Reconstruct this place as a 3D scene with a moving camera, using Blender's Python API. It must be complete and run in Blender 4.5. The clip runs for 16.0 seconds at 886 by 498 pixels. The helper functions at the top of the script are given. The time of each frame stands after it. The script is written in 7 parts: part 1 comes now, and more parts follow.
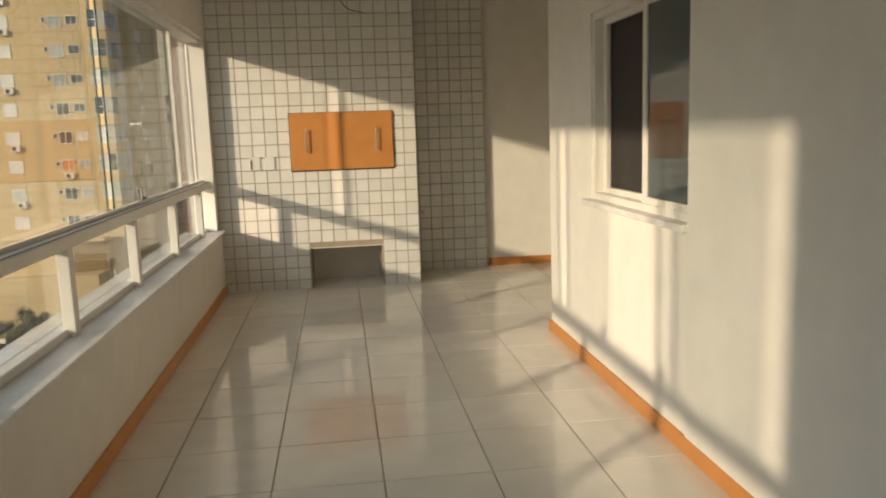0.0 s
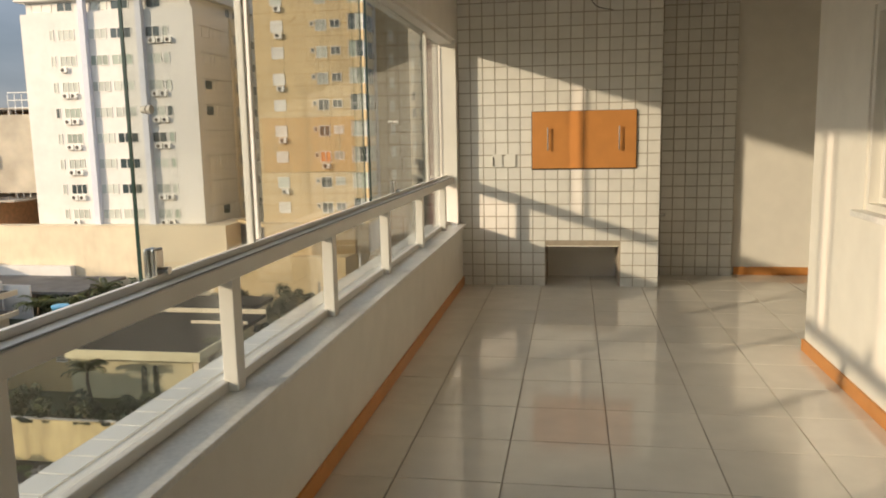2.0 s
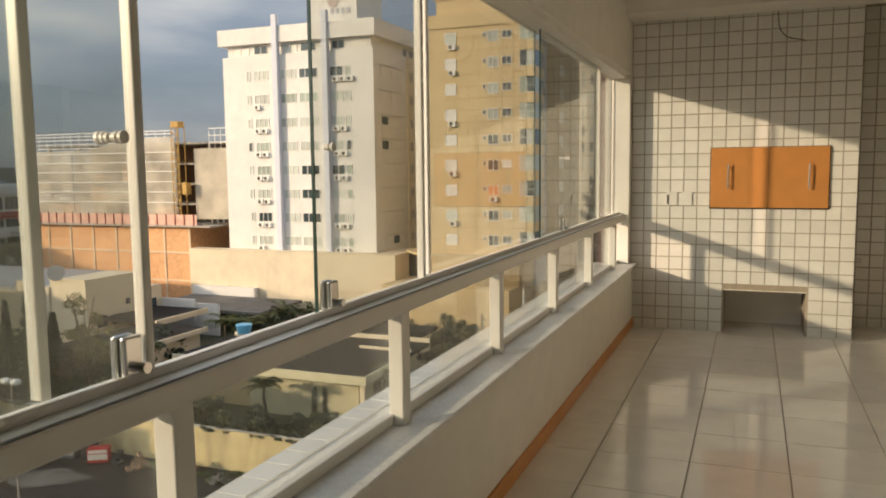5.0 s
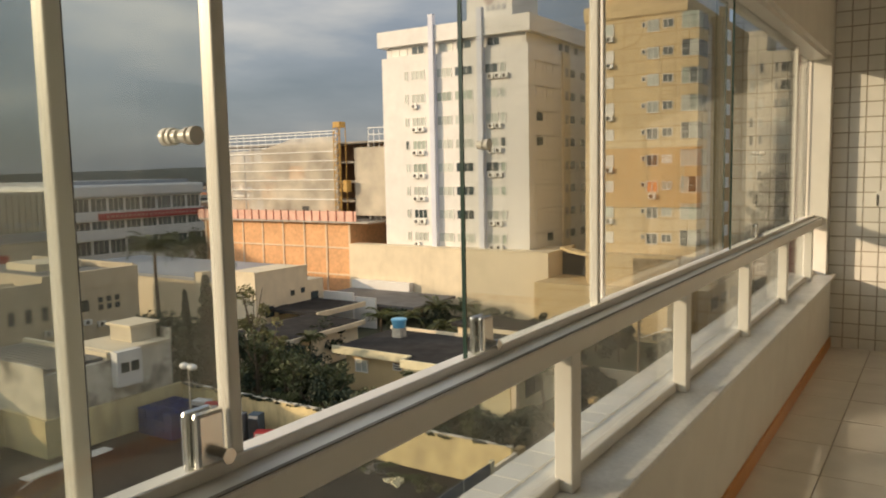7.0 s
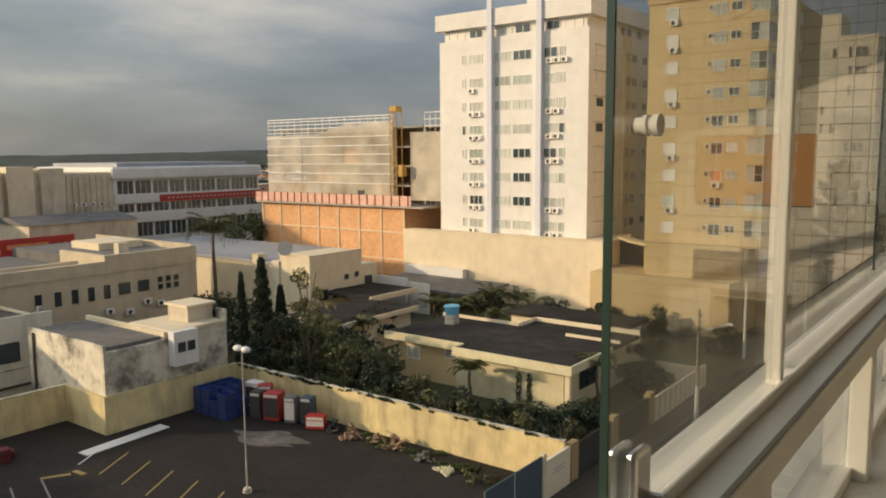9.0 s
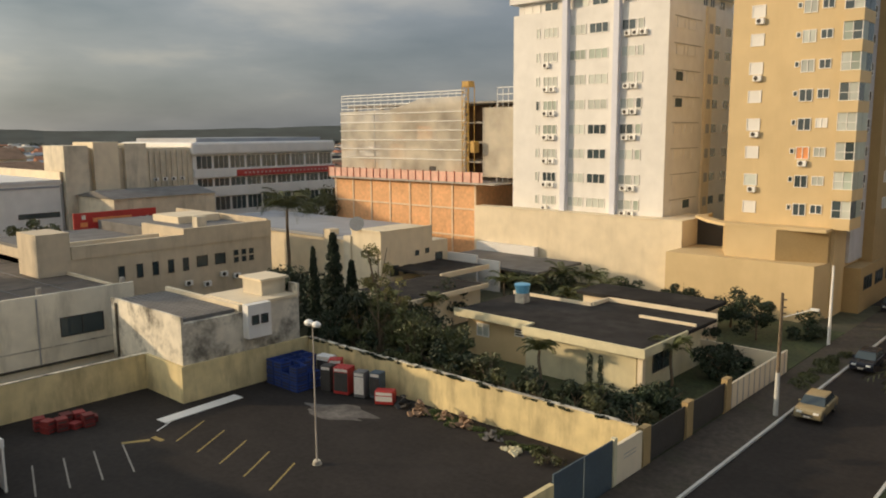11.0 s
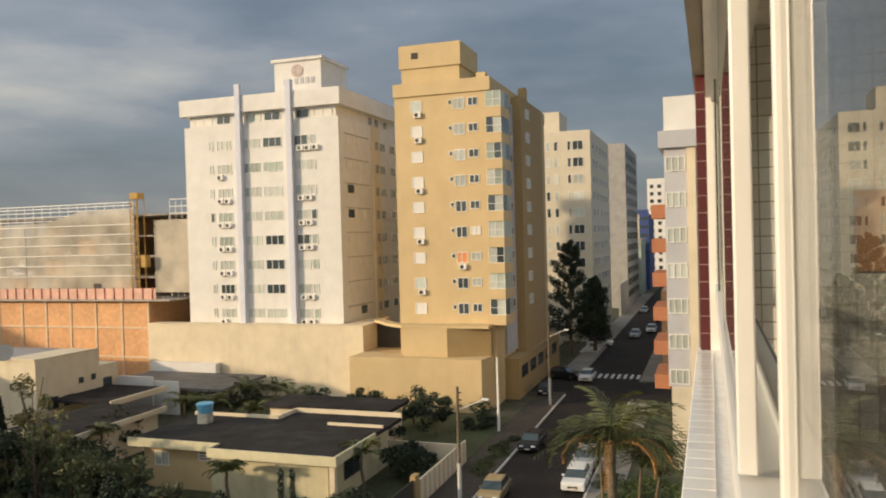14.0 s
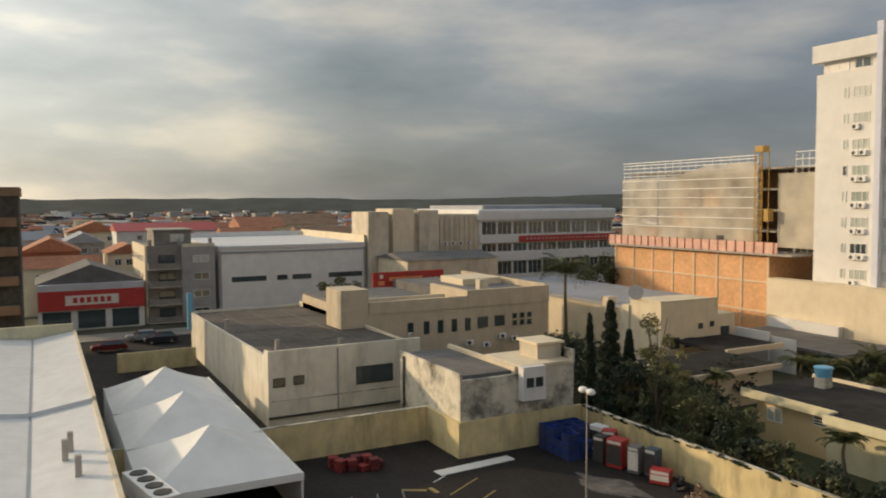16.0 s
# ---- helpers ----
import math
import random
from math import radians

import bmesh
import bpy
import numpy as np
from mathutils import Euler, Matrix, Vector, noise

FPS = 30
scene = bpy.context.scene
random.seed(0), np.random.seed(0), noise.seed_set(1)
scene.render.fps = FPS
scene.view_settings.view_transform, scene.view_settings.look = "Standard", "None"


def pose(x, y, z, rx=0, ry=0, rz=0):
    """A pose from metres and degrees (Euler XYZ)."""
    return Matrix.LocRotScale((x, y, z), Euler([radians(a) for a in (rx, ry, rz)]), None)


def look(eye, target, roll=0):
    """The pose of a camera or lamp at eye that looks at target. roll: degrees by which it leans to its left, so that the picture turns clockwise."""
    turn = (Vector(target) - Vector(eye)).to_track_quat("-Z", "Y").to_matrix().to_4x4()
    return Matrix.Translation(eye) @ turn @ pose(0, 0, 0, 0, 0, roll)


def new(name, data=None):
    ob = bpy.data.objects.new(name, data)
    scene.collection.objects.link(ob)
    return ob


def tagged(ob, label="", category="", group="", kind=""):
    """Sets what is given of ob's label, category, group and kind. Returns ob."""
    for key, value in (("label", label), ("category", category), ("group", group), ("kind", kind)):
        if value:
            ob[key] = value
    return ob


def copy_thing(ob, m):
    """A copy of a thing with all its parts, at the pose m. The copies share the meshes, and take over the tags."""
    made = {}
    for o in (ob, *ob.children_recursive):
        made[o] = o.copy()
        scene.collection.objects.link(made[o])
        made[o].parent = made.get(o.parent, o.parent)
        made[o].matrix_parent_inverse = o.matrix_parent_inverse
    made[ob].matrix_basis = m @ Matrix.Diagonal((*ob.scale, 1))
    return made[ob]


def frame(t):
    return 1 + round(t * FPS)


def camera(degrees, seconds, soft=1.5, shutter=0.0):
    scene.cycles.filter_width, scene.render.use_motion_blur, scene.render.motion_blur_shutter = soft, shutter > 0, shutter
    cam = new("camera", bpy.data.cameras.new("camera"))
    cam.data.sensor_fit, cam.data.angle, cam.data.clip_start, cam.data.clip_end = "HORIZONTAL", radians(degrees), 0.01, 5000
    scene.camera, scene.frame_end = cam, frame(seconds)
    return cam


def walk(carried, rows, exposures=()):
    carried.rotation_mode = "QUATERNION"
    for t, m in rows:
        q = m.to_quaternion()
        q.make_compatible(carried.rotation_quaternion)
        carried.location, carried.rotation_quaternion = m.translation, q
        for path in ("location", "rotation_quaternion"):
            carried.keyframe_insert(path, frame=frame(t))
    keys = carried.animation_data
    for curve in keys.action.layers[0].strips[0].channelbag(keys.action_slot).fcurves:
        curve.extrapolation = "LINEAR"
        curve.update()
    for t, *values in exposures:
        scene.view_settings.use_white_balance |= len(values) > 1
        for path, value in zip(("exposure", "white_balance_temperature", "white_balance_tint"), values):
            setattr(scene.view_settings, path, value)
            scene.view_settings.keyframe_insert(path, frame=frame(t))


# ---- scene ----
# World: x to the right across the balcony, y along it, z up; floor of the balcony at z = 0.
cam = camera(59.28, 16.0, soft=1.9, shutter=0.15)
GY = -17.0
PATH = [
    (0, 1.056, 0.595, 1.350, -7.64, -8.67, 1.91),
    (0.5, 1.023, 0.597, 1.353, -0.23, -8.95, 0.84),
    (1, 1.012, 0.592, 1.366, 7.39, -9.28, 0.45),
    (1.5, 1.011, 0.593, 1.365, 9.30, -8.91, 1.33),
    (2, 1.004, 0.589, 1.367, 9.41, -8.45, 1.12),
    (2.5, 0.982, 0.587, 1.370, 13.20, -6.89, 1.59),
    (3, 0.971, 0.580, 1.391, 18.43, -3.16, 1.90),
    (3.5, 0.976, 0.592, 1.385, 21.53, -3.98, 1.60),
    (6, 0.965, 0.751, 1.377, 21.91, -6.23, -0.30),
    (6.5, 0.825, 0.912, 1.402, 26.20, -4.96, 0.64),
    (7, 0.727, 1.064, 1.394, 32.82, -5.86, 1.13),
    (7.5, 0.646, 1.236, 1.408, 37.14, -5.75, 0.49),
    (8, 0.520, 1.375, 1.402, 37.80, -5.96, -0.81),
    (8.5, 0.374, 1.523, 1.413, 36.20, -6.43, 0.38),
    (11, -0.114, 2.156, 1.413, 42.16, -8.58, 0.37),
    (11.5, -0.151, 2.194, 1.420, 30.18, -8.50, 0.98),
    (12, -0.155, 2.250, 1.421, 21.12, -8.58, 0.89),
    (12.5, -0.192, 2.293, 1.412, 16.39, -8.65, 0.53),
    (13, -0.190, 2.328, 1.397, 16.16, -8.75, 0.46),
    (13.5, -0.176, 2.365, 1.397, 16.50, -0.81, 1.12),
    (14, -0.192, 2.183, 1.320, 18.91, -0.84, 1.55),
    (14.5, -0.215, 2.187, 1.269, 30.83, -2.90, 1.05),
    (15, -0.229, 2.271, 1.263, 42.90, -3.11, 1.14),
    (15.5, -0.207, 2.203, 1.261, 53.61, -3.10, 0.68),
    (16, -0.194, 2.202, 1.261, 62.51, -3.47, 0.35),
]
EXPOSURE = ((0.0, 0.4, 6600, 11), (1.0, 0.38, 6650, 11), (2.0, 0.38, 6650, 11), (3.5, 0.34, 6600, 11), (6.0, 0.28, 7050, 11), (8.5, 0.05, 7250, 10), (11.0, -0.05, 7300, 10), (12.5, -0.06, 7300, 10), (14.0, -0.02, 7050, 10), (14.9, -0.34, 7200, 10), (16.0, -0.2, 7250, 10))
walk(cam, [(t, pose(x, y, z, 90 + p, r, w)) for t, x, y, z, w, p, r in PATH], EXPOSURE)

# ---- light ----
SUN = Vector((-1.26, -1.0, 0.394)).normalized()
world = bpy.data.worlds.new("sky")
scene.world = world
world.use_nodes = True


def sky_nodes():
    nt = world.node_tree
    n, l = nt.nodes, nt.links
    n.clear()
    out = n.new("ShaderNodeOutputWorld")
    sky = n.new("ShaderNodeTexSky")
    sky.sky_type, sky.sun_disc = "NISHITA", False
    sky.sun_elevation = math.asin(SUN.z)
    sky.sun_rotation = math.atan2(SUN.x, SUN.y)
    sky.dust_density = 1.5
    b1 = n.new("ShaderNodeBackground")
    b1.inputs["Strength"].default_value = 0.15
    l.new(sky.outputs[0], b1.inputs["Color"])
    tc = n.new("ShaderNodeTexCoord")
    mp = n.new("ShaderNodeMapping")
    mp.inputs["Scale"].default_value = (1.2, 1.2, 4.5)
    mp.inputs["Location"].default_value = (0.3, 0.1, 0.2)
    l.new(tc.outputs["Generated"], mp.inputs["Vector"])
    ns = n.new("ShaderNodeTexNoise")
    ns.inputs["Scale"].default_value, ns.inputs["Detail"].default_value = 2.2, 6
    l.new(mp.outputs[0], ns.inputs["Vector"])
    cr = n.new("ShaderNodeValToRGB")
    e = cr.color_ramp.elements
    e[0].position, e[0].color = 0.32, (0.12, 0.16, 0.22, 1)
    e[1].position, e[1].color = 0.78, (0.5, 0.5, 0.5, 1)
    m = e.new(0.5)
    m.color = (0.2, 0.24, 0.31, 1)
    l.new(ns.outputs["Fac"], cr.inputs["Fac"])
    b2 = n.new("ShaderNodeBackground")
    b2.inputs["Strength"].default_value = 1.0
    dt = n.new("ShaderNodeVectorMath")
    dt.operation = "DOT_PRODUCT"
    l.new(tc.outputs["Generated"], dt.inputs[0])
    dt.inputs[1].default_value = (-0.783, -0.622, 0.0)
    sm = n.new("ShaderNodeMapRange")
    sm.inputs["From Min"].default_value, sm.inputs["From Max"].default_value = -0.1, 0.9
    sm.inputs["To Min"].default_value, sm.inputs["To Max"].default_value = 1.0, 2.1
    l.new(dt.outputs["Value"], sm.inputs["Value"])
    sx = n.new("ShaderNodeSeparateXYZ")
    l.new(tc.outputs["Generated"], sx.inputs[0])
    el = n.new("ShaderNodeMapRange")
    el.inputs["From Max"].default_value = 0.6
    el.inputs["To Min"].default_value, el.inputs["To Max"].default_value = 0.74, 1.9
    l.new(sx.outputs["Z"], el.inputs["Value"])
    mu = n.new("ShaderNodeMath")
    mu.operation = "MULTIPLY"
    l.new(sm.outputs[0], mu.inputs[0])
    l.new(el.outputs[0], mu.inputs[1])
    glow = n.new("ShaderNodeMapRange")
    glow.inputs["From Min"].default_value, glow.inputs["From Max"].default_value = 0.5, 1.0
    glow.inputs["To Min"].default_value, glow.inputs["To Max"].default_value = 1.0, 2.6
    l.new(dt.outputs["Value"], glow.inputs["Value"])
    mu2 = n.new("ShaderNodeMath")
    mu2.operation = "MULTIPLY"
    l.new(mu.outputs[0], mu2.inputs[0])
    l.new(glow.outputs[0], mu2.inputs[1])
    l.new(mu2.outputs[0], b2.inputs["Strength"])
    tint = n.new("ShaderNodeMix")
    tint.data_type, tint.blend_type = "RGBA", "MULTIPLY"
    tint.inputs[0].default_value = 1.0
    tc2 = n.new("ShaderNodeMix")
    tc2.data_type = "RGBA"
    tc2.inputs[6].default_value, tc2.inputs[7].default_value = (1, 1, 1, 1), (1, 0.9, 0.72, 1)
    s2 = n.new("ShaderNodeMapRange")
    s2.inputs["From Min"].default_value, s2.inputs["From Max"].default_value = -0.1, 0.7
    l.new(dt.outputs["Value"], s2.inputs["Value"])
    l.new(s2.outputs[0], tc2.inputs[0])
    l.new(cr.outputs[0], tint.inputs[6])
    l.new(tc2.outputs[2], tint.inputs[7])
    l.new(tint.outputs[2], b2.inputs["Color"])
    mix = n.new("ShaderNodeMixShader")
    mix.inputs[0].default_value = 0.85
    l.new(b1.outputs[0], mix.inputs[1])
    l.new(b2.outputs[0], mix.inputs[2])
    l.new(mix.outputs[0], out.inputs["Surface"])


sky_nodes()
sun = new("sun", bpy.data.lights.new("sun", "SUN"))
sun.data.energy, sun.data.angle, sun.data.color = 3.25, radians(1.5), (1.0, 0.79, 0.55)
sun.matrix_world = look(SUN * 100, (0, 0, 0))


# ---- materials ----
def mat(name, color, rough=0.6, metal=0.0, var=0.12, scale=6.0, bump=0.0, bscale=80.0, stain=0.0, stain_color=(0.1, 0.09, 0.07), stain_scale=0.6, streak=False, spec=0.5, rnd=0.0, thr=0.5):
    m = bpy.data.materials.new(name)
    m.use_nodes = True
    n, l = m.node_tree.nodes, m.node_tree.links
    p = n["Principled BSDF"]
    p.inputs["Roughness"].default_value = rough
    p.inputs["Metallic"].default_value = metal
    p.inputs["Specular IOR Level"].default_value = spec
    geo = n.new("ShaderNodeNewGeometry")
    col = n.new("ShaderNodeRGB")
    col.outputs[0].default_value = (*color, 1)
    last = col.outputs[0]

    def noise_tex(sc, det=4, vec=geo.outputs["Position"]):
        t = n.new("ShaderNodeTexNoise")
        t.inputs["Scale"].default_value, t.inputs["Detail"].default_value = sc, det
        l.new(vec, t.inputs["Vector"])
        return t

    if var:
        for sc, amt in ((scale, var), (scale * 0.13, var * 0.8)):
            t = noise_tex(sc)
            mr = n.new("ShaderNodeMapRange")
            mr.inputs["From Min"].default_value, mr.inputs["From Max"].default_value = 0.3, 0.7
            mr.inputs["To Min"].default_value, mr.inputs["To Max"].default_value = 1 - amt, 1 + amt
            l.new(t.outputs["Fac"], mr.inputs["Value"])
            mx = n.new("ShaderNodeVectorMath")
            mx.operation = "SCALE"
            l.new(last, mx.inputs[0])
            l.new(mr.outputs[0], mx.inputs["Scale"])
            last = mx.outputs[0]
    if rnd:
        oi = n.new("ShaderNodeObjectInfo")
        mr = n.new("ShaderNodeMapRange")
        mr.inputs["To Min"].default_value, mr.inputs["To Max"].default_value = 1 - rnd, 1 + rnd
        l.new(oi.outputs["Random"], mr.inputs["Value"])
        mx = n.new("ShaderNodeVectorMath")
        mx.operation = "SCALE"
        l.new(last, mx.inputs[0])
        l.new(mr.outputs[0], mx.inputs["Scale"])
        last = mx.outputs[0]
    if stain:
        mp = n.new("ShaderNodeMapping")
        mp.inputs["Scale"].default_value = (1, 1, 0.25 if streak else 1)
        l.new(geo.outputs["Position"], mp.inputs["Vector"])
        t = noise_tex(stain_scale, 8, mp.outputs[0])
        t.inputs["Roughness"].default_value = 0.68
        mr = n.new("ShaderNodeMapRange")
        mr.inputs["From Min"].default_value, mr.inputs["From Max"].default_value = thr, thr + 0.2
        mr.inputs["To Max"].default_value = stain
        l.new(t.outputs["Fac"], mr.inputs["Value"])
        mx = n.new("ShaderNodeMix")
        mx.data_type = "RGBA"
        l.new(mr.outputs[0], mx.inputs[0])
        l.new(last, mx.inputs[6])
        mx.inputs[7].default_value = (*stain_color, 1)
        last = mx.outputs[2]
    l.new(last, p.inputs["Base Color"])
    if bump:
        t = noise_tex(bscale, 3)
        b = n.new("ShaderNodeBump")
        b.inputs["Strength"].default_value, b.inputs["Distance"].default_value = bump, 0.01
        l.new(t.outputs["Fac"], b.inputs["Height"])
        l.new(b.outputs[0], p.inputs["Normal"])
    return m


def glass_mat(name, tint, rough=0.0, haze=0.0, haze_color=(0.7, 0.66, 0.58), grain=3):
    m = bpy.data.materials.new(name)
    m.use_nodes = True
    n, l = m.node_tree.nodes, m.node_tree.links
    n.clear()
    out = n.new("ShaderNodeOutputMaterial")
    tr = n.new("ShaderNodeBsdfTransparent")
    tr.inputs[0].default_value = (*tint, 1)
    gl = n.new("ShaderNodeBsdfGlossy")
    gl.inputs["Roughness"].default_value = rough
    fr = n.new("ShaderNodeLayerWeight")
    fr.inputs["Blend"].default_value = 0.5
    pw = n.new("ShaderNodeMath")
    pw.operation = "POWER"
    pw.inputs[1].default_value = 4.5
    ma = n.new("ShaderNodeMath")
    ma.operation = "MULTIPLY_ADD"
    ma.inputs[1].default_value, ma.inputs[2].default_value = 0.9, 0.035
    l.new(fr.outputs["Facing"], pw.inputs[0])
    l.new(pw.outputs[0], ma.inputs[0])
    mx = n.new("ShaderNodeMixShader")
    l.new(ma.outputs[0], mx.inputs[0])
    src = tr.outputs[0]
    if haze:
        df = n.new("ShaderNodeBsdfDiffuse")
        df.inputs[0].default_value = (*haze_color, 1)
        geo = n.new("ShaderNodeNewGeometry")
        t = n.new("ShaderNodeTexNoise")
        t.inputs["Scale"].default_value, t.inputs["Detail"].default_value = grain, 6
        l.new(geo.outputs["Position"], t.inputs["Vector"])
        mr = n.new("ShaderNodeMapRange")
        mr.inputs["From Min"].default_value, mr.inputs["From Max"].default_value = 0.3, 0.7
        mr.inputs["To Min"].default_value, mr.inputs["To Max"].default_value = haze * 0.6, haze * 1.4
        l.new(t.outputs["Fac"], mr.inputs["Value"])
        m2 = n.new("ShaderNodeMixShader")
        l.new(mr.outputs[0], m2.inputs[0])
        l.new(tr.outputs[0], m2.inputs[1])
        l.new(df.outputs[0], m2.inputs[2])
        src = m2.outputs[0]
    l.new(src, mx.inputs[1])
    l.new(gl.outputs[0], mx.inputs[2])
    l.new(mx.outputs[0], out.inputs["Surface"])
    return m


